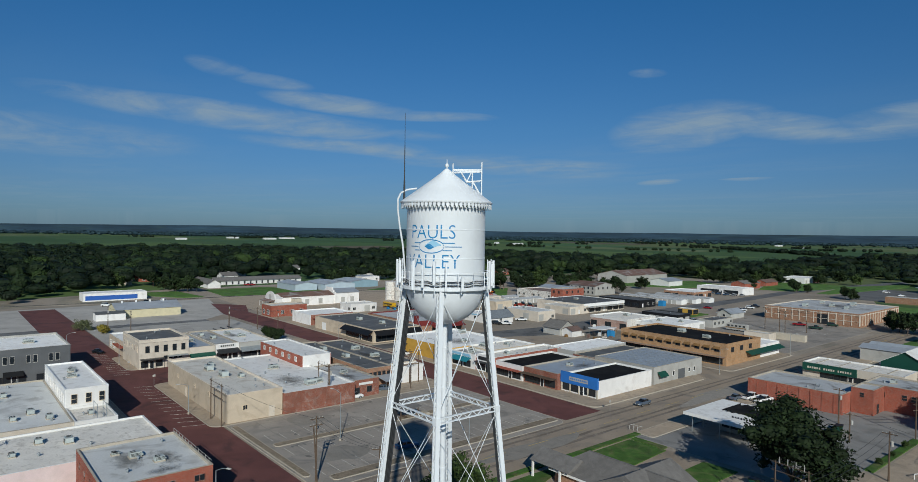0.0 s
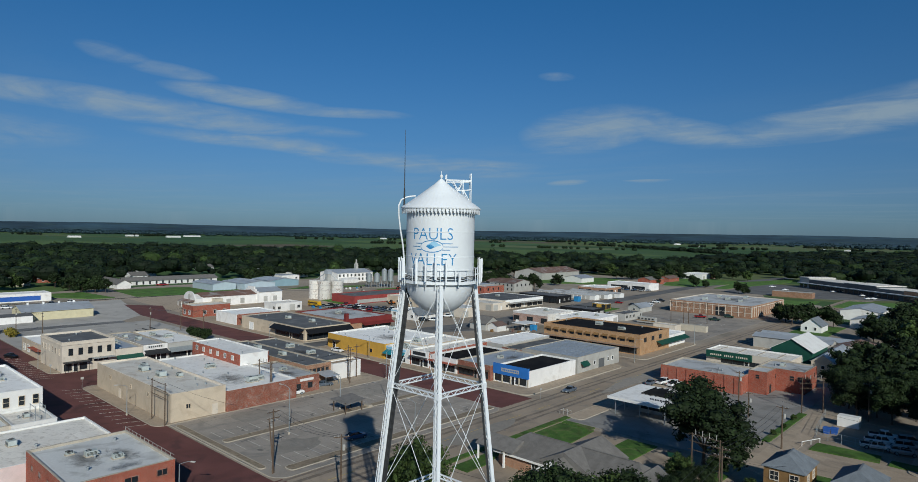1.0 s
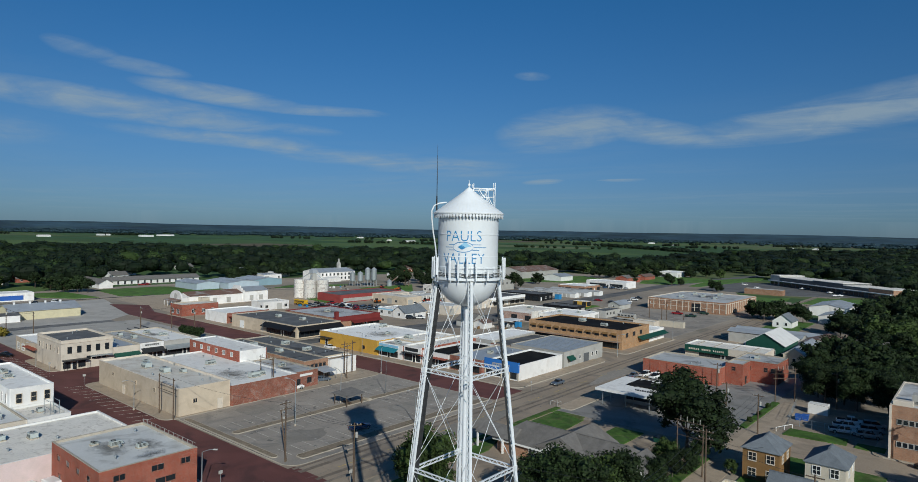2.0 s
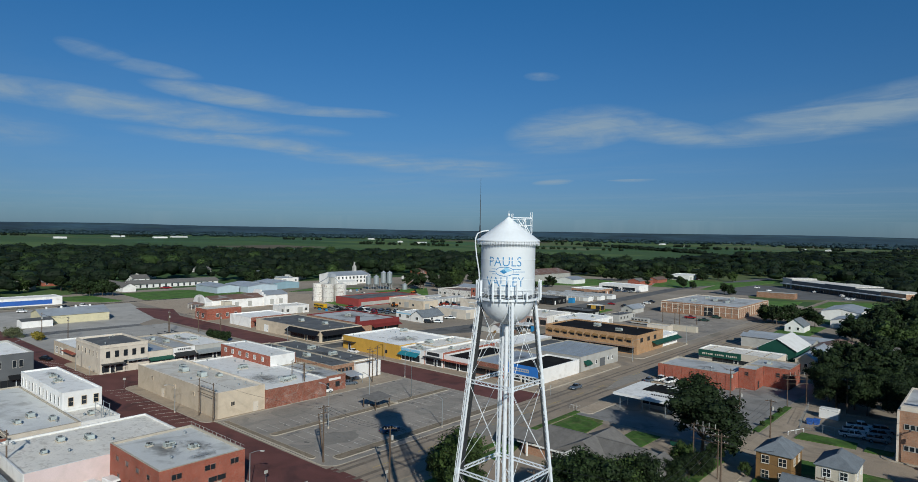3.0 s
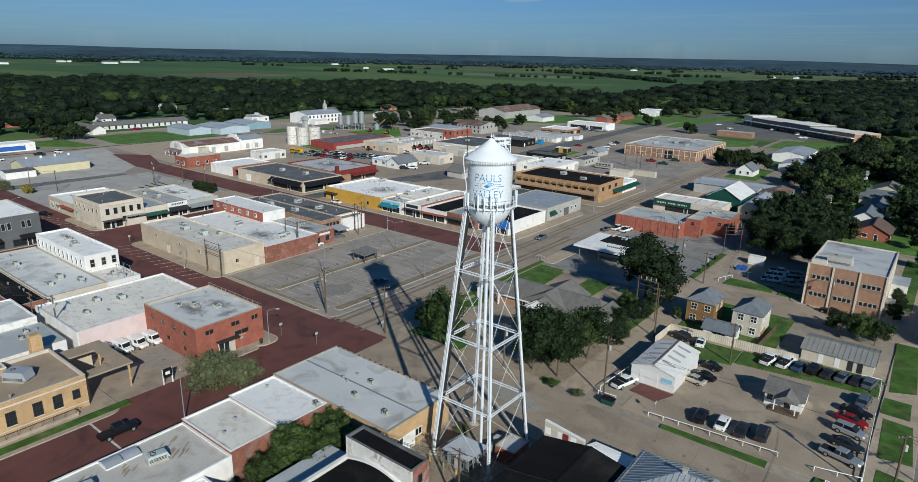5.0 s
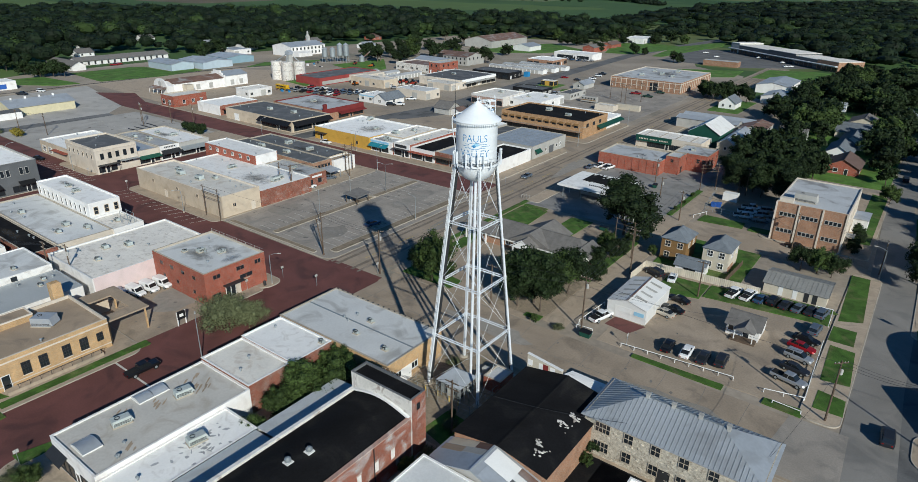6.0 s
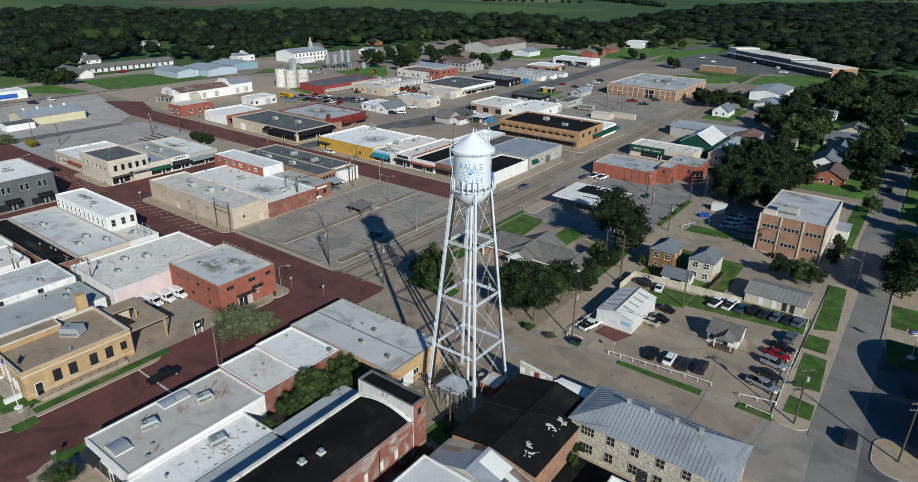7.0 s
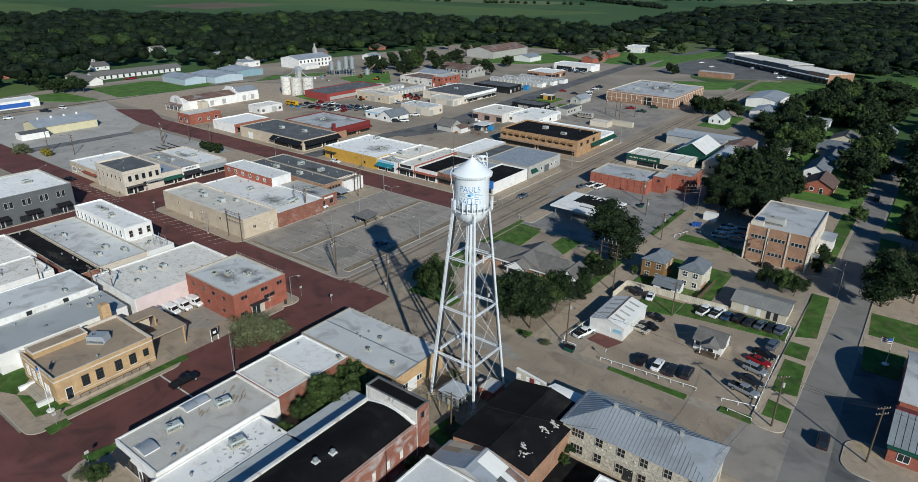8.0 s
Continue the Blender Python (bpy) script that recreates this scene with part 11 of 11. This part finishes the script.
STREET_LINES = [[(-97.3, 43.2, 9.6, 90), (-98.3, 67.6, 9.6, 90)],
    [(7.2, 26.2, 11.5, 0), (4.6, 55.8, 11, 0), (1.8, 96.5, 8.6, 0)],
    [(49.1, 24.9, 11, 45), (63.8, 24.9, 11.5, 45)],
    [(-39.8, 20.3, 10.5, 60), (-57.2, 19.2, 11, 90)]]
BACK_LINES = [[(-105, -33, 10, 0), (-90.5, -27, 10, 0), (-86, -24.6, 9.8, 0)],
    [(-221, 64, 9, 0), (-216, 74, 9, 0), (-205, 78, 9, 0)],
    [(-92, 258, 10, 0), (-84, 254, 10, 0), (-80, 250, 10, 0), (-76, 262, 10, 0)],
    [(-242, 24, 10, 0), (-232, 30, 9, 0)],
    [(20.6, 53.6, 8.5, 0)],
    [(-12.2, 24.0, 9, 0)],
    [(-3.5, -16.0, 9.5, 0), (5.6, -12.5, 9.5, 0)],
    [(31, 94.5, 9.5, 90), (50.2, 91.0, 8.5, 90)],
    [(-10.2, 114.4, 6.0, 20)],
    [(-16.3, 126.2, 8.0, 0)],
    [(10.8, 130.8, 9.0, 0)]]
wires = Geo()
for run in STREET_LINES + BACK_LINES:
    for k, (x, y, h, a) in enumerate(run):
        utility_pole(x, y, h, a, 1 + (k % 2), k % 2 == 0)
    for (x, y, h, a), (u, v_, hh, c) in zip(run, run[1:]):
        for e in (-1.05, 0.0, 1.05):
            dx, dy = math.cos(radians(a)) * e, math.sin(radians(a)) * e
            du, dv = math.cos(radians(c)) * e, math.sin(radians(c)) * e
            w_ = hang((x + dx, y + dy, h - 0.3), (u + du, v_ + dv, hh - 0.3))
            wires.add(w_.v, w_.f)
for p_, q_ in (((-57.2, 19.2, 10.6), (-95.5, 17.8, 8.8)), ((-39.8, 20.3, 10.2), (7.2, 26.2, 11)), ((7.2, 26.2, 11), (49.1, 24.9, 10.6)), ((49.1, 24.9, 9.8), (45, 2, 7)), ((7.2, 26.2, 10), (13, 36, 4)), ((7.2, 26.2, 9.4), (31, 42.6, 3.6)), ((4.6, 55.8, 10), (10, 69, 6)), ((4.6, 55.8, 10), (20.6, 53.6, 8)), ((5.6, -12.5, 9), (28, -3, 7)), ((-12.2, 24, 8.6), (7.2, 26.2, 10)), ((63.8, 24.9, 11), (120, 27, 11)), ((2.9, 91.6, 10.6), (31, 94.5, 9))):
    w_ = hang(p_, q_)
    wires.add(w_.v, w_.f)
ob = new("overhead_wires", wires.mesh("overhead_wires"))
ob.data.materials.append(M["dark_metal"])
tagged(ob, "thin black overhead wires slung between poles", "wire", kind="stuff")


def h_frame(x0, y0, x1, y1, h, rows_, label):
    """Two poles with crossbeams and switch gear between them."""
    ob = thing("pole_frame", label, "utility pole", ((x0 + x1) / 2, (y0 + y1) / 2, 0), "pole frames")
    for x, y in ((x0, y0), (x1, y1)):
        part("pole", Geo().tube((x, y, -0.1), (x, y, h), 0.13, 0.10, 9), M["wood"], ob)
    for z in rows_:
        dx, dy = (x1 - x0) * 0.12, (y1 - y0) * 0.12
        part("crossbeam", Geo().bar((x0 - dx, y0 - dy, z), (x1 + dx, y1 + dy, z), 0.08, 0.10), M["wood"], ob)
    for k in range(4):
        t = (k + 0.5) / 4
        part("switch", Geo().tube((x0 + (x1 - x0) * t, y0 + (y1 - y0) * t, rows_[0]), (x0 + (x1 - x0) * t, y0 + (y1 - y0) * t, rows_[0] + 0.9), 0.06, seg=6), M["plaster_lgrey"], ob)
    return ob


h_frame(-102.2, 17.2, -95.6, 17.2, 9.0, (8.6, 7.2, 5.8), "pair of wooden poles joined by crossbeams beside a wall")
h_frame(-102.6, 43.0, -97.6, 43.0, 9.5, (9.0, 7.8), "pair of dark wooden poles joined by crossbeams")
h_frame(-3.4, 64.6, 1.4, 63.9, 9.2, (9.0, 7.8, 6.4), "wooden pole frame carrying electric switch gear")
h_frame(-2.2, 127.4, 1.4, 131.6, 8.6, (8.2, 7.2, 6.0), "wooden pole frame carrying electric switch gear")
h_frame(-226, 66, -221, 64, 8.5, (8.0, 6.8), "wooden pole frame behind shops")
for x, y, h, a in ((-54.2, 1.9, 7.5, 30), (-40.6, -23.7, 8.0, 150), (-73.1, 32.6, 10, 200), (-78.3, 63.7, 9, 20), (-78.3, 63.7, 9, 200), (-55.4, 50.9, 7, 180), (-80.6, 51, 8, 180), (-173, 13.8, 7.5, -90), (-163, 82, 8, 90), (-109, 14.6, 7, -90), (-57.6, 152, 8, 0), (-57.6, 201, 8, 0), (-196, 3.5, 7.5, 90), (50.4, 88.5, 7.5, 180), (-96.4, 78.9, 8, 90), (-120, 92.2, 8, -90)):
    street_lamp(x, y, h, a)
pl = thing("leaning_pole", "leaning wooden pole with two floodlights", "utility pole", (-57.2, 19.4, 0))
part("pole", Geo().tube((-57.2, 19.4, 0), (-60.2, 20.2, 8.6), 0.15, 0.11, 8), M["wood"], pl)
for k in (7.0, 8.2):
    part("floodlight", Geo().slab(-60.1 + 0.3 * (k - 7), -59.5 + 0.3 * (k - 7), 20.2, 20.7, k, k + 0.35, 0.05), M["plaster_lgrey"], pl)


def flag_pole(x, y, h, cols, label):
    ob = thing("flagpole", label, "flagpole", (x, y, 0), "flagpoles")
    part("base", Geo().turned([(0.7, 0), (0.7, 0.3), (0.5, 0.4)], x, y, 14), M["white"], ob)
    part("pole", Geo().tube((x, y, 0.2), (x, y, h), 0.07, 0.04, 8), M["white"], ob)
    part("ball", Geo().turned([(0.02, h), (0.1, h + 0.08), (0.1, h + 0.14), (0.02, h + 0.22)], x, y, 10), M["grey_metal"], ob)
    g = [Geo(), Geo()]
    fl = lambda u, v_: (x - 0.06 - u * 1.9, y - 0.25 * math.sin(u * 5) * (0.4 + u), h - 0.2 - v_ * 1.2 - 0.25 * u)
    for k in range(6):
        for j in range(10):
            u0, u1, v0, v1 = j / 10, (j + 1) / 10, k / 6, (k + 1) / 6
            gg = g[k % 2]
            gg.add([fl(u0, v0), fl(u1, v0), fl(u1, v1), fl(u0, v1)], [(0, 1, 2, 3)])
    cloth = part("flag", g[0], M[cols[0]], ob)
    part("flag_stripe", g[1], M[cols[1]], cloth)
    canton = Geo()
    for j in range(4):
        u0, u1 = j / 10, (j + 1) / 10
        a_, b_, c_, d_ = fl(u0, 0), fl(u1, 0), fl(u1, 0.5), fl(u0, 0.5)
        for off in (0.012, -0.012):
            canton.add([(p[0], p[1] + off, p[2]) for p in (a_, b_, c_, d_)], [(0, 1, 2, 3)])
    part("flag_canton", canton, M["blue"], cloth)
    return ob


flag_pole(-56.1, -51.5, 9.5, ("red_paint", "white"), "tall white flagpole with a striped flag on a lawn")
flag_pole(63.3, 60.6, 6.5, ("red_paint", "white"), "white flagpole with a striped flag on a lawn")

# ---------------------------------------------------------------- lot rails, fences, small things
def pipe_rail(pts, h=0.75, step=2.4):
    ob = thing("pipe_rail", "low white-painted pipe rail along a car lot", "railing", (pts[0][0], pts[0][1], 0), "lot rails")
    for (x0, y0), (x1, y1) in zip(pts, pts[1:]):
        part("rail", Geo().tube((x0, y0, h), (x1, y1, h), 0.07, seg=8), M["white"], ob)
        n = max(1, int(math.hypot(x1 - x0, y1 - y0) / step))
        for k in range(n + 1):
            x, y = x0 + (x1 - x0) * k / n, y0 + (y1 - y0) * k / n
            part("post", Geo().tube((x, y, 0), (x, y, h), 0.07, seg=8), M["white"], ob)


pipe_rail([(15.6, 25.4), (34.9, 27.2)])
pipe_rail([(39.8, 26.9), (45.5, 28.3)])
pipe_rail([(45.6, 28.5), (45.3, 37.2), (45.0, 49.5)])
pipe_rail([(41.5, 62.9), (44.6, 63.2), (44.8, 57.0)], 1.1)
pipe_rail([(6.2, 26.2), (9.4, 26.4)], 0.9)
pipe_rail([(5.8, 28), (6.6, 38)], 0.9)
pipe_rail([(41.6, 24.5), (45.8, 24.2)], 0.7)
fence = thing("corrugated_fence", "cream corrugated metal fence behind a car lot", "fence", (18, 61.5, 0))
fp = [(6.0, 52.5), (6.2, 60.9), (30.8, 62.6)]
for (x0, y0), (x1, y1) in zip(fp, fp[1:]):
    n = int(math.hypot(x1 - x0, y1 - y0) / 0.8)
    for k in range(n):
        a_ = Vector((x0 + (x1 - x0) * k / n, y0 + (y1 - y0) * k / n, 0))
        b_ = Vector((x0 + (x1 - x0) * (k + 1) / n, y0 + (y1 - y0) * (k + 1) / n, 0))
        d_ = (b_ - a_).normalized()
        nn = Vector((d_.y, -d_.x, 0)) * 0.05
        ring = []
        for j in range(5):
            q = a_.lerp(b_, j / 4) + (nn if j % 2 else Vector((0, 0, 0)))
            ring.append(q)
        prof = ring + [q - nn * 0.4 for q in ring[::-1]]
        part("panel", Geo().loft([[(q.x, q.y, 0.05) for q in prof], [(q.x, q.y, 1.9) for q in prof]]), M["siding_tan"], fence)
wf = thing("board_fence", "weathered grey board fence beside a house", "fence", (23, 68, 0))
for k in range(22):
    part("board", Geo().slab(23.2 + 0.03 * k, 23.25 + 0.03 * k, 62.6 + k * 0.62, 63.16 + k * 0.62, 0, 1.5 + 0.05 * (k % 3), 0.01), M["wood"], wf)
d_ = thing("dumpster", "dark green steel rubbish skip beside a lane", "dumpster", (8.9, 24.6, 0), "dumpsters")
part("bin", Geo().loft([[(8.0, 24.0, 0.1), (9.8, 24.0, 0.1), (9.8, 25.0, 0.1), (8.0, 25.0, 0.1)], [(7.8, 23.8, 1.1), (10.0, 23.8, 1.1), (10.0, 25.2, 1.1), (7.8, 25.2, 1.1)]]), M["green"], d_)
part("lid", Geo().slab(7.75, 10.05, 23.75, 25.25, 1.1, 1.2, 0.03), M["black"], d_)
copy_thing(d_, pose(-11.4, 76.4, 0, 0, 0, 0))
copy_thing(d_, pose(-14.5, 121, 0, 0, 0, 100))
yf = thing("yard_fence", "grey chain-link fence posts and rails along a back yard", "fence", (5, 112, 0))
for (ax, ay), (bx, by) in (((2.6, 128.2), (4.9, 108.7)), ((4.9, 108.7), (22.0, 107.6))):
    n_ = int(math.hypot(bx - ax, by - ay) / 2.4)
    for k in range(n_ + 1):
        part("post", Geo().tube((ax + (bx - ax) * k / n_, ay + (by - ay) * k / n_, -0.05), (ax + (bx - ax) * k / n_, ay + (by - ay) * k / n_, 1.9), 0.045, seg=6), M["grey_metal"], yf)
    for z_ in (0.15, 1.0, 1.9):
        part("rail", Geo().tube((ax, ay, z_), (bx, by, z_), 0.03, seg=5), M["grey_metal"], yf)
pipe_rail([(4.3, 101.2), (6.4, 106.2)], 0.9)
sk = thing("shed_box", "white metal storage container in a yard", "container", (8, 123, 0))
part("box", Geo().slab(6.2, 10.4, 122.4, 124.8, 0, 2.4, 0.04), M["metal_white"], sk)
part("door", Geo().box(10.4, 10.44, 122.6, 124.6, 0.1, 2.2), M["plaster_lgrey"], sk)
for k, (x, y) in enumerate(((5.9, 114.4), (7.2, 115.2))):
    q = thing("skip_bin", "blue plastic rubbish bin on a yard", "bin", (x, y, 0), "bins")
    part("bin", Geo().loft([[(x - 0.5, y - 0.5, 0), (x + 0.5, y - 0.5, 0), (x + 0.5, y + 0.5, 0), (x - 0.5, y + 0.5, 0)], [(x - 0.65, y - 0.65, 1.2), (x + 0.65, y - 0.65, 1.2), (x + 0.65, y + 0.65, 1.2), (x - 0.65, y + 0.65, 1.2)]]), M["blue"], q)
    part("lid", Geo().slab(x - 0.7, x + 0.7, y - 0.7, y + 0.7, 1.2, 1.32, 0.04), M["blue"], q)
for k in range(6):
    vehicle("suv" if k % 2 else "pickup", ("white", "silver")[k % 2], 15.6 + (k % 2) * 4.6, 110.0 + (k // 2) * 4.4, 15, 0.0)
ks = thing("shelter", "small open shelter with a dark flat roof in a car park", "shelter", (-78.2, 51.5, 0))
part("roof", Geo().add([(-81.2, 48.6, 2.6), (-75.6, 48.8, 2.2), (-75.8, 54.6, 2.5), (-81.0, 54.6, 2.9), (-81.2, 48.6, 2.8), (-75.6, 48.8, 2.4), (-75.8, 54.6, 2.7), (-81.0, 54.6, 3.1)], [(3, 2, 1, 0), (4, 5, 6, 7), (0, 1, 5, 4), (1, 2, 6, 5), (2, 3, 7, 6), (3, 0, 4, 7)]), M["shingle"], ks)
for x, y in ((-80.6, 49.2), (-76.2, 49.2), (-76.4, 54), (-80.5, 54)):
    part("post", Geo().box(x - 0.1, x + 0.1, y - 0.1, y + 0.1, 0, 2.6), M["wood"], ks)
part("bench", Geo().slab(-80, -77, 51, 51.6, 0.35, 0.5, 0.03), M["wood"], ks)
solid("planter", Geo().slab(-78.6, -76.6, 56.4, 57.4, 0, 0.6, 0.05), M["kerb"], "low concrete planter in a car park", "planter", "planters")
cp = thing("carport", "small blue-grey metal carport behind shops", "carport", (-102, 63.6, 0))
part("roof", Geo().add([(-104.6, 60.8, 3.1), (-99.8, 60.8, 2.5), (-99.8, 65.4, 2.5), (-104.6, 65.4, 3.1), (-104.6, 60.8, 3.2), (-99.8, 60.8, 2.6), (-99.8, 65.4, 2.6), (-104.6, 65.4, 3.2)], [(3, 2, 1, 0), (4, 5, 6, 7), (0, 1, 5, 4), (1, 2, 6, 5), (2, 3, 7, 6), (3, 0, 4, 7)]), M["metal_roof"], cp)
for x, y in ((-104.4, 61), (-100, 61), (-100, 65.2), (-104.4, 65.2)):
    part("post", Geo().box(x - 0.06, x + 0.06, y - 0.06, y + 0.06, 0, 2.6), M["grey_metal"], cp)
sg = thing("lit_sign", "square black roadside sign on two white posts", "sign", (-53.9, -19.3, 0))
for e in (-0.8, 0.8):
    part("post", Geo().box(-54.0, -53.8, -19.3 + e - 0.08, -19.3 + e + 0.08, 0, 2.9), M["white"], sg)
part("panel", Geo().slab(-54.05, -53.75, -20.1, -18.5, 1.3, 2.9, 0.03), M["black"], sg)
part("mark", Geo().box(-53.75, -53.72, -19.7, -18.9, 1.8, 2.4), M["white"], sg)
for x, y in ((-36.8, -53.6), (-51.0, -52.6), (-46.2, 7.4), (-55.2, 5.6), (-40.2, 20.0), (-55.8, -3.2), (16.4, 26.0), (-53.2, 92.6), (-163.5, 14.4), (-141.4, 15.6)):
    s_ = thing("street_sign", "small sign on a slim metal post by a kerb", "street sign", (x, y, 0), "street signs")
    part("post", Geo().tube((x, y, 0), (x, y, 2.8), 0.035, seg=6), M["grey_metal"], s_)
    part("plate", Geo().box(x - 0.02, x + 0.02, y - 0.35, y + 0.35, 2.2, 2.75), M["plaster_lgrey"], s_)
for x, y in ((-98.4, 43.6), (-55.0, 0.6), (-55.4, -9.6)):
    tb = thing("litter_bin", "round dark litter bin on a pavement", "bin", (x, y, 0), "litter bins")
    part("drum", Geo().turned([(0.32, 0.1), (0.36, 0.9), (0.30, 1.05)], x, y, 12), M["dark_metal"], tb)
    part("top", Geo().turned([(0.3, 1.05), (0.18, 1.2)], x, y, 12), M["dark_metal"], tb)
cn = thing("car_wash_rack", "white tubular cart rack by a street", "rack", (-41.5, 86, 0))
for k in range(3):
    part("hoop", Geo().tube((-42.5 + k, 85, 0), (-42.5 + k, 85, 0.9), 0.05, seg=6).tube((-42.5 + k, 85, 0.9), (-42.5 + k, 86.6, 0.9), 0.05, seg=6).tube((-42.5 + k, 86.6, 0.9), (-42.5 + k, 86.6, 0), 0.05, seg=6), M["plaster_lgrey"], cn)
# rails and sleepers of the railway beyond the freight shed
rl = Geo()
for off in (0, 1.45):
    rl.bar((-372 + off * 0.3, -160, 0.12), (-345 + off * 0.3, 60, 0.12), 0.1, 0.14).bar((-345 + off, 60, 0.12), (-344 + off, 180, 0.12), 0.1, 0.14).bar((-344 + off, 180, 0.12), (-300 + off, 330, 0.12), 0.1, 0.14).bar((-300 + off, 330, 0.12), (-330 + off, 700, 0.12), 0.1, 0.14)
tagged(part("railway_track", rl, M["dark_metal"]), "pair of steel rails crossing the edge of town", "railway", kind="structure")
ground_sheet("railway_bed", [(-376, -160), (-368, -160), (-341, 60), (-340, 180), (-296, 330), (-326, 700), (-334, 700), (-304, 330), (-348, 180), (-349, 60)], 0.04, M["ground"], "gravel railway bed", "railway")
# camper trailer standing on the store's lot
rv = thing("camper_trailer", "long grey-brown camper trailer parked on a lot", "trailer", (-96.5, 241.5, 0))
body = part("body", Geo().slab(-101, -92, 240.3, 242.7, 0.5, 3.1, 0.2), M["plaster_lgrey"], rv)
part("stripe", Geo().box(-101.02, -91.98, 240.26, 240.3, 1.2, 1.6), M["wood_brown"], body)
for k in range(5):
    part("window", Geo().box(-100.4 + k * 1.7, -99.4 + k * 1.7, 240.25, 240.3, 1.9, 2.6), M["glass"], body)
for x in (-97.2, -96.0):
    for y in (240.5, 242.5):
        part("wheel", Geo().tube((x, y - 0.15, 0.38), (x, y + 0.15, 0.38), 0.38, seg=12), M["rubber"], rv)
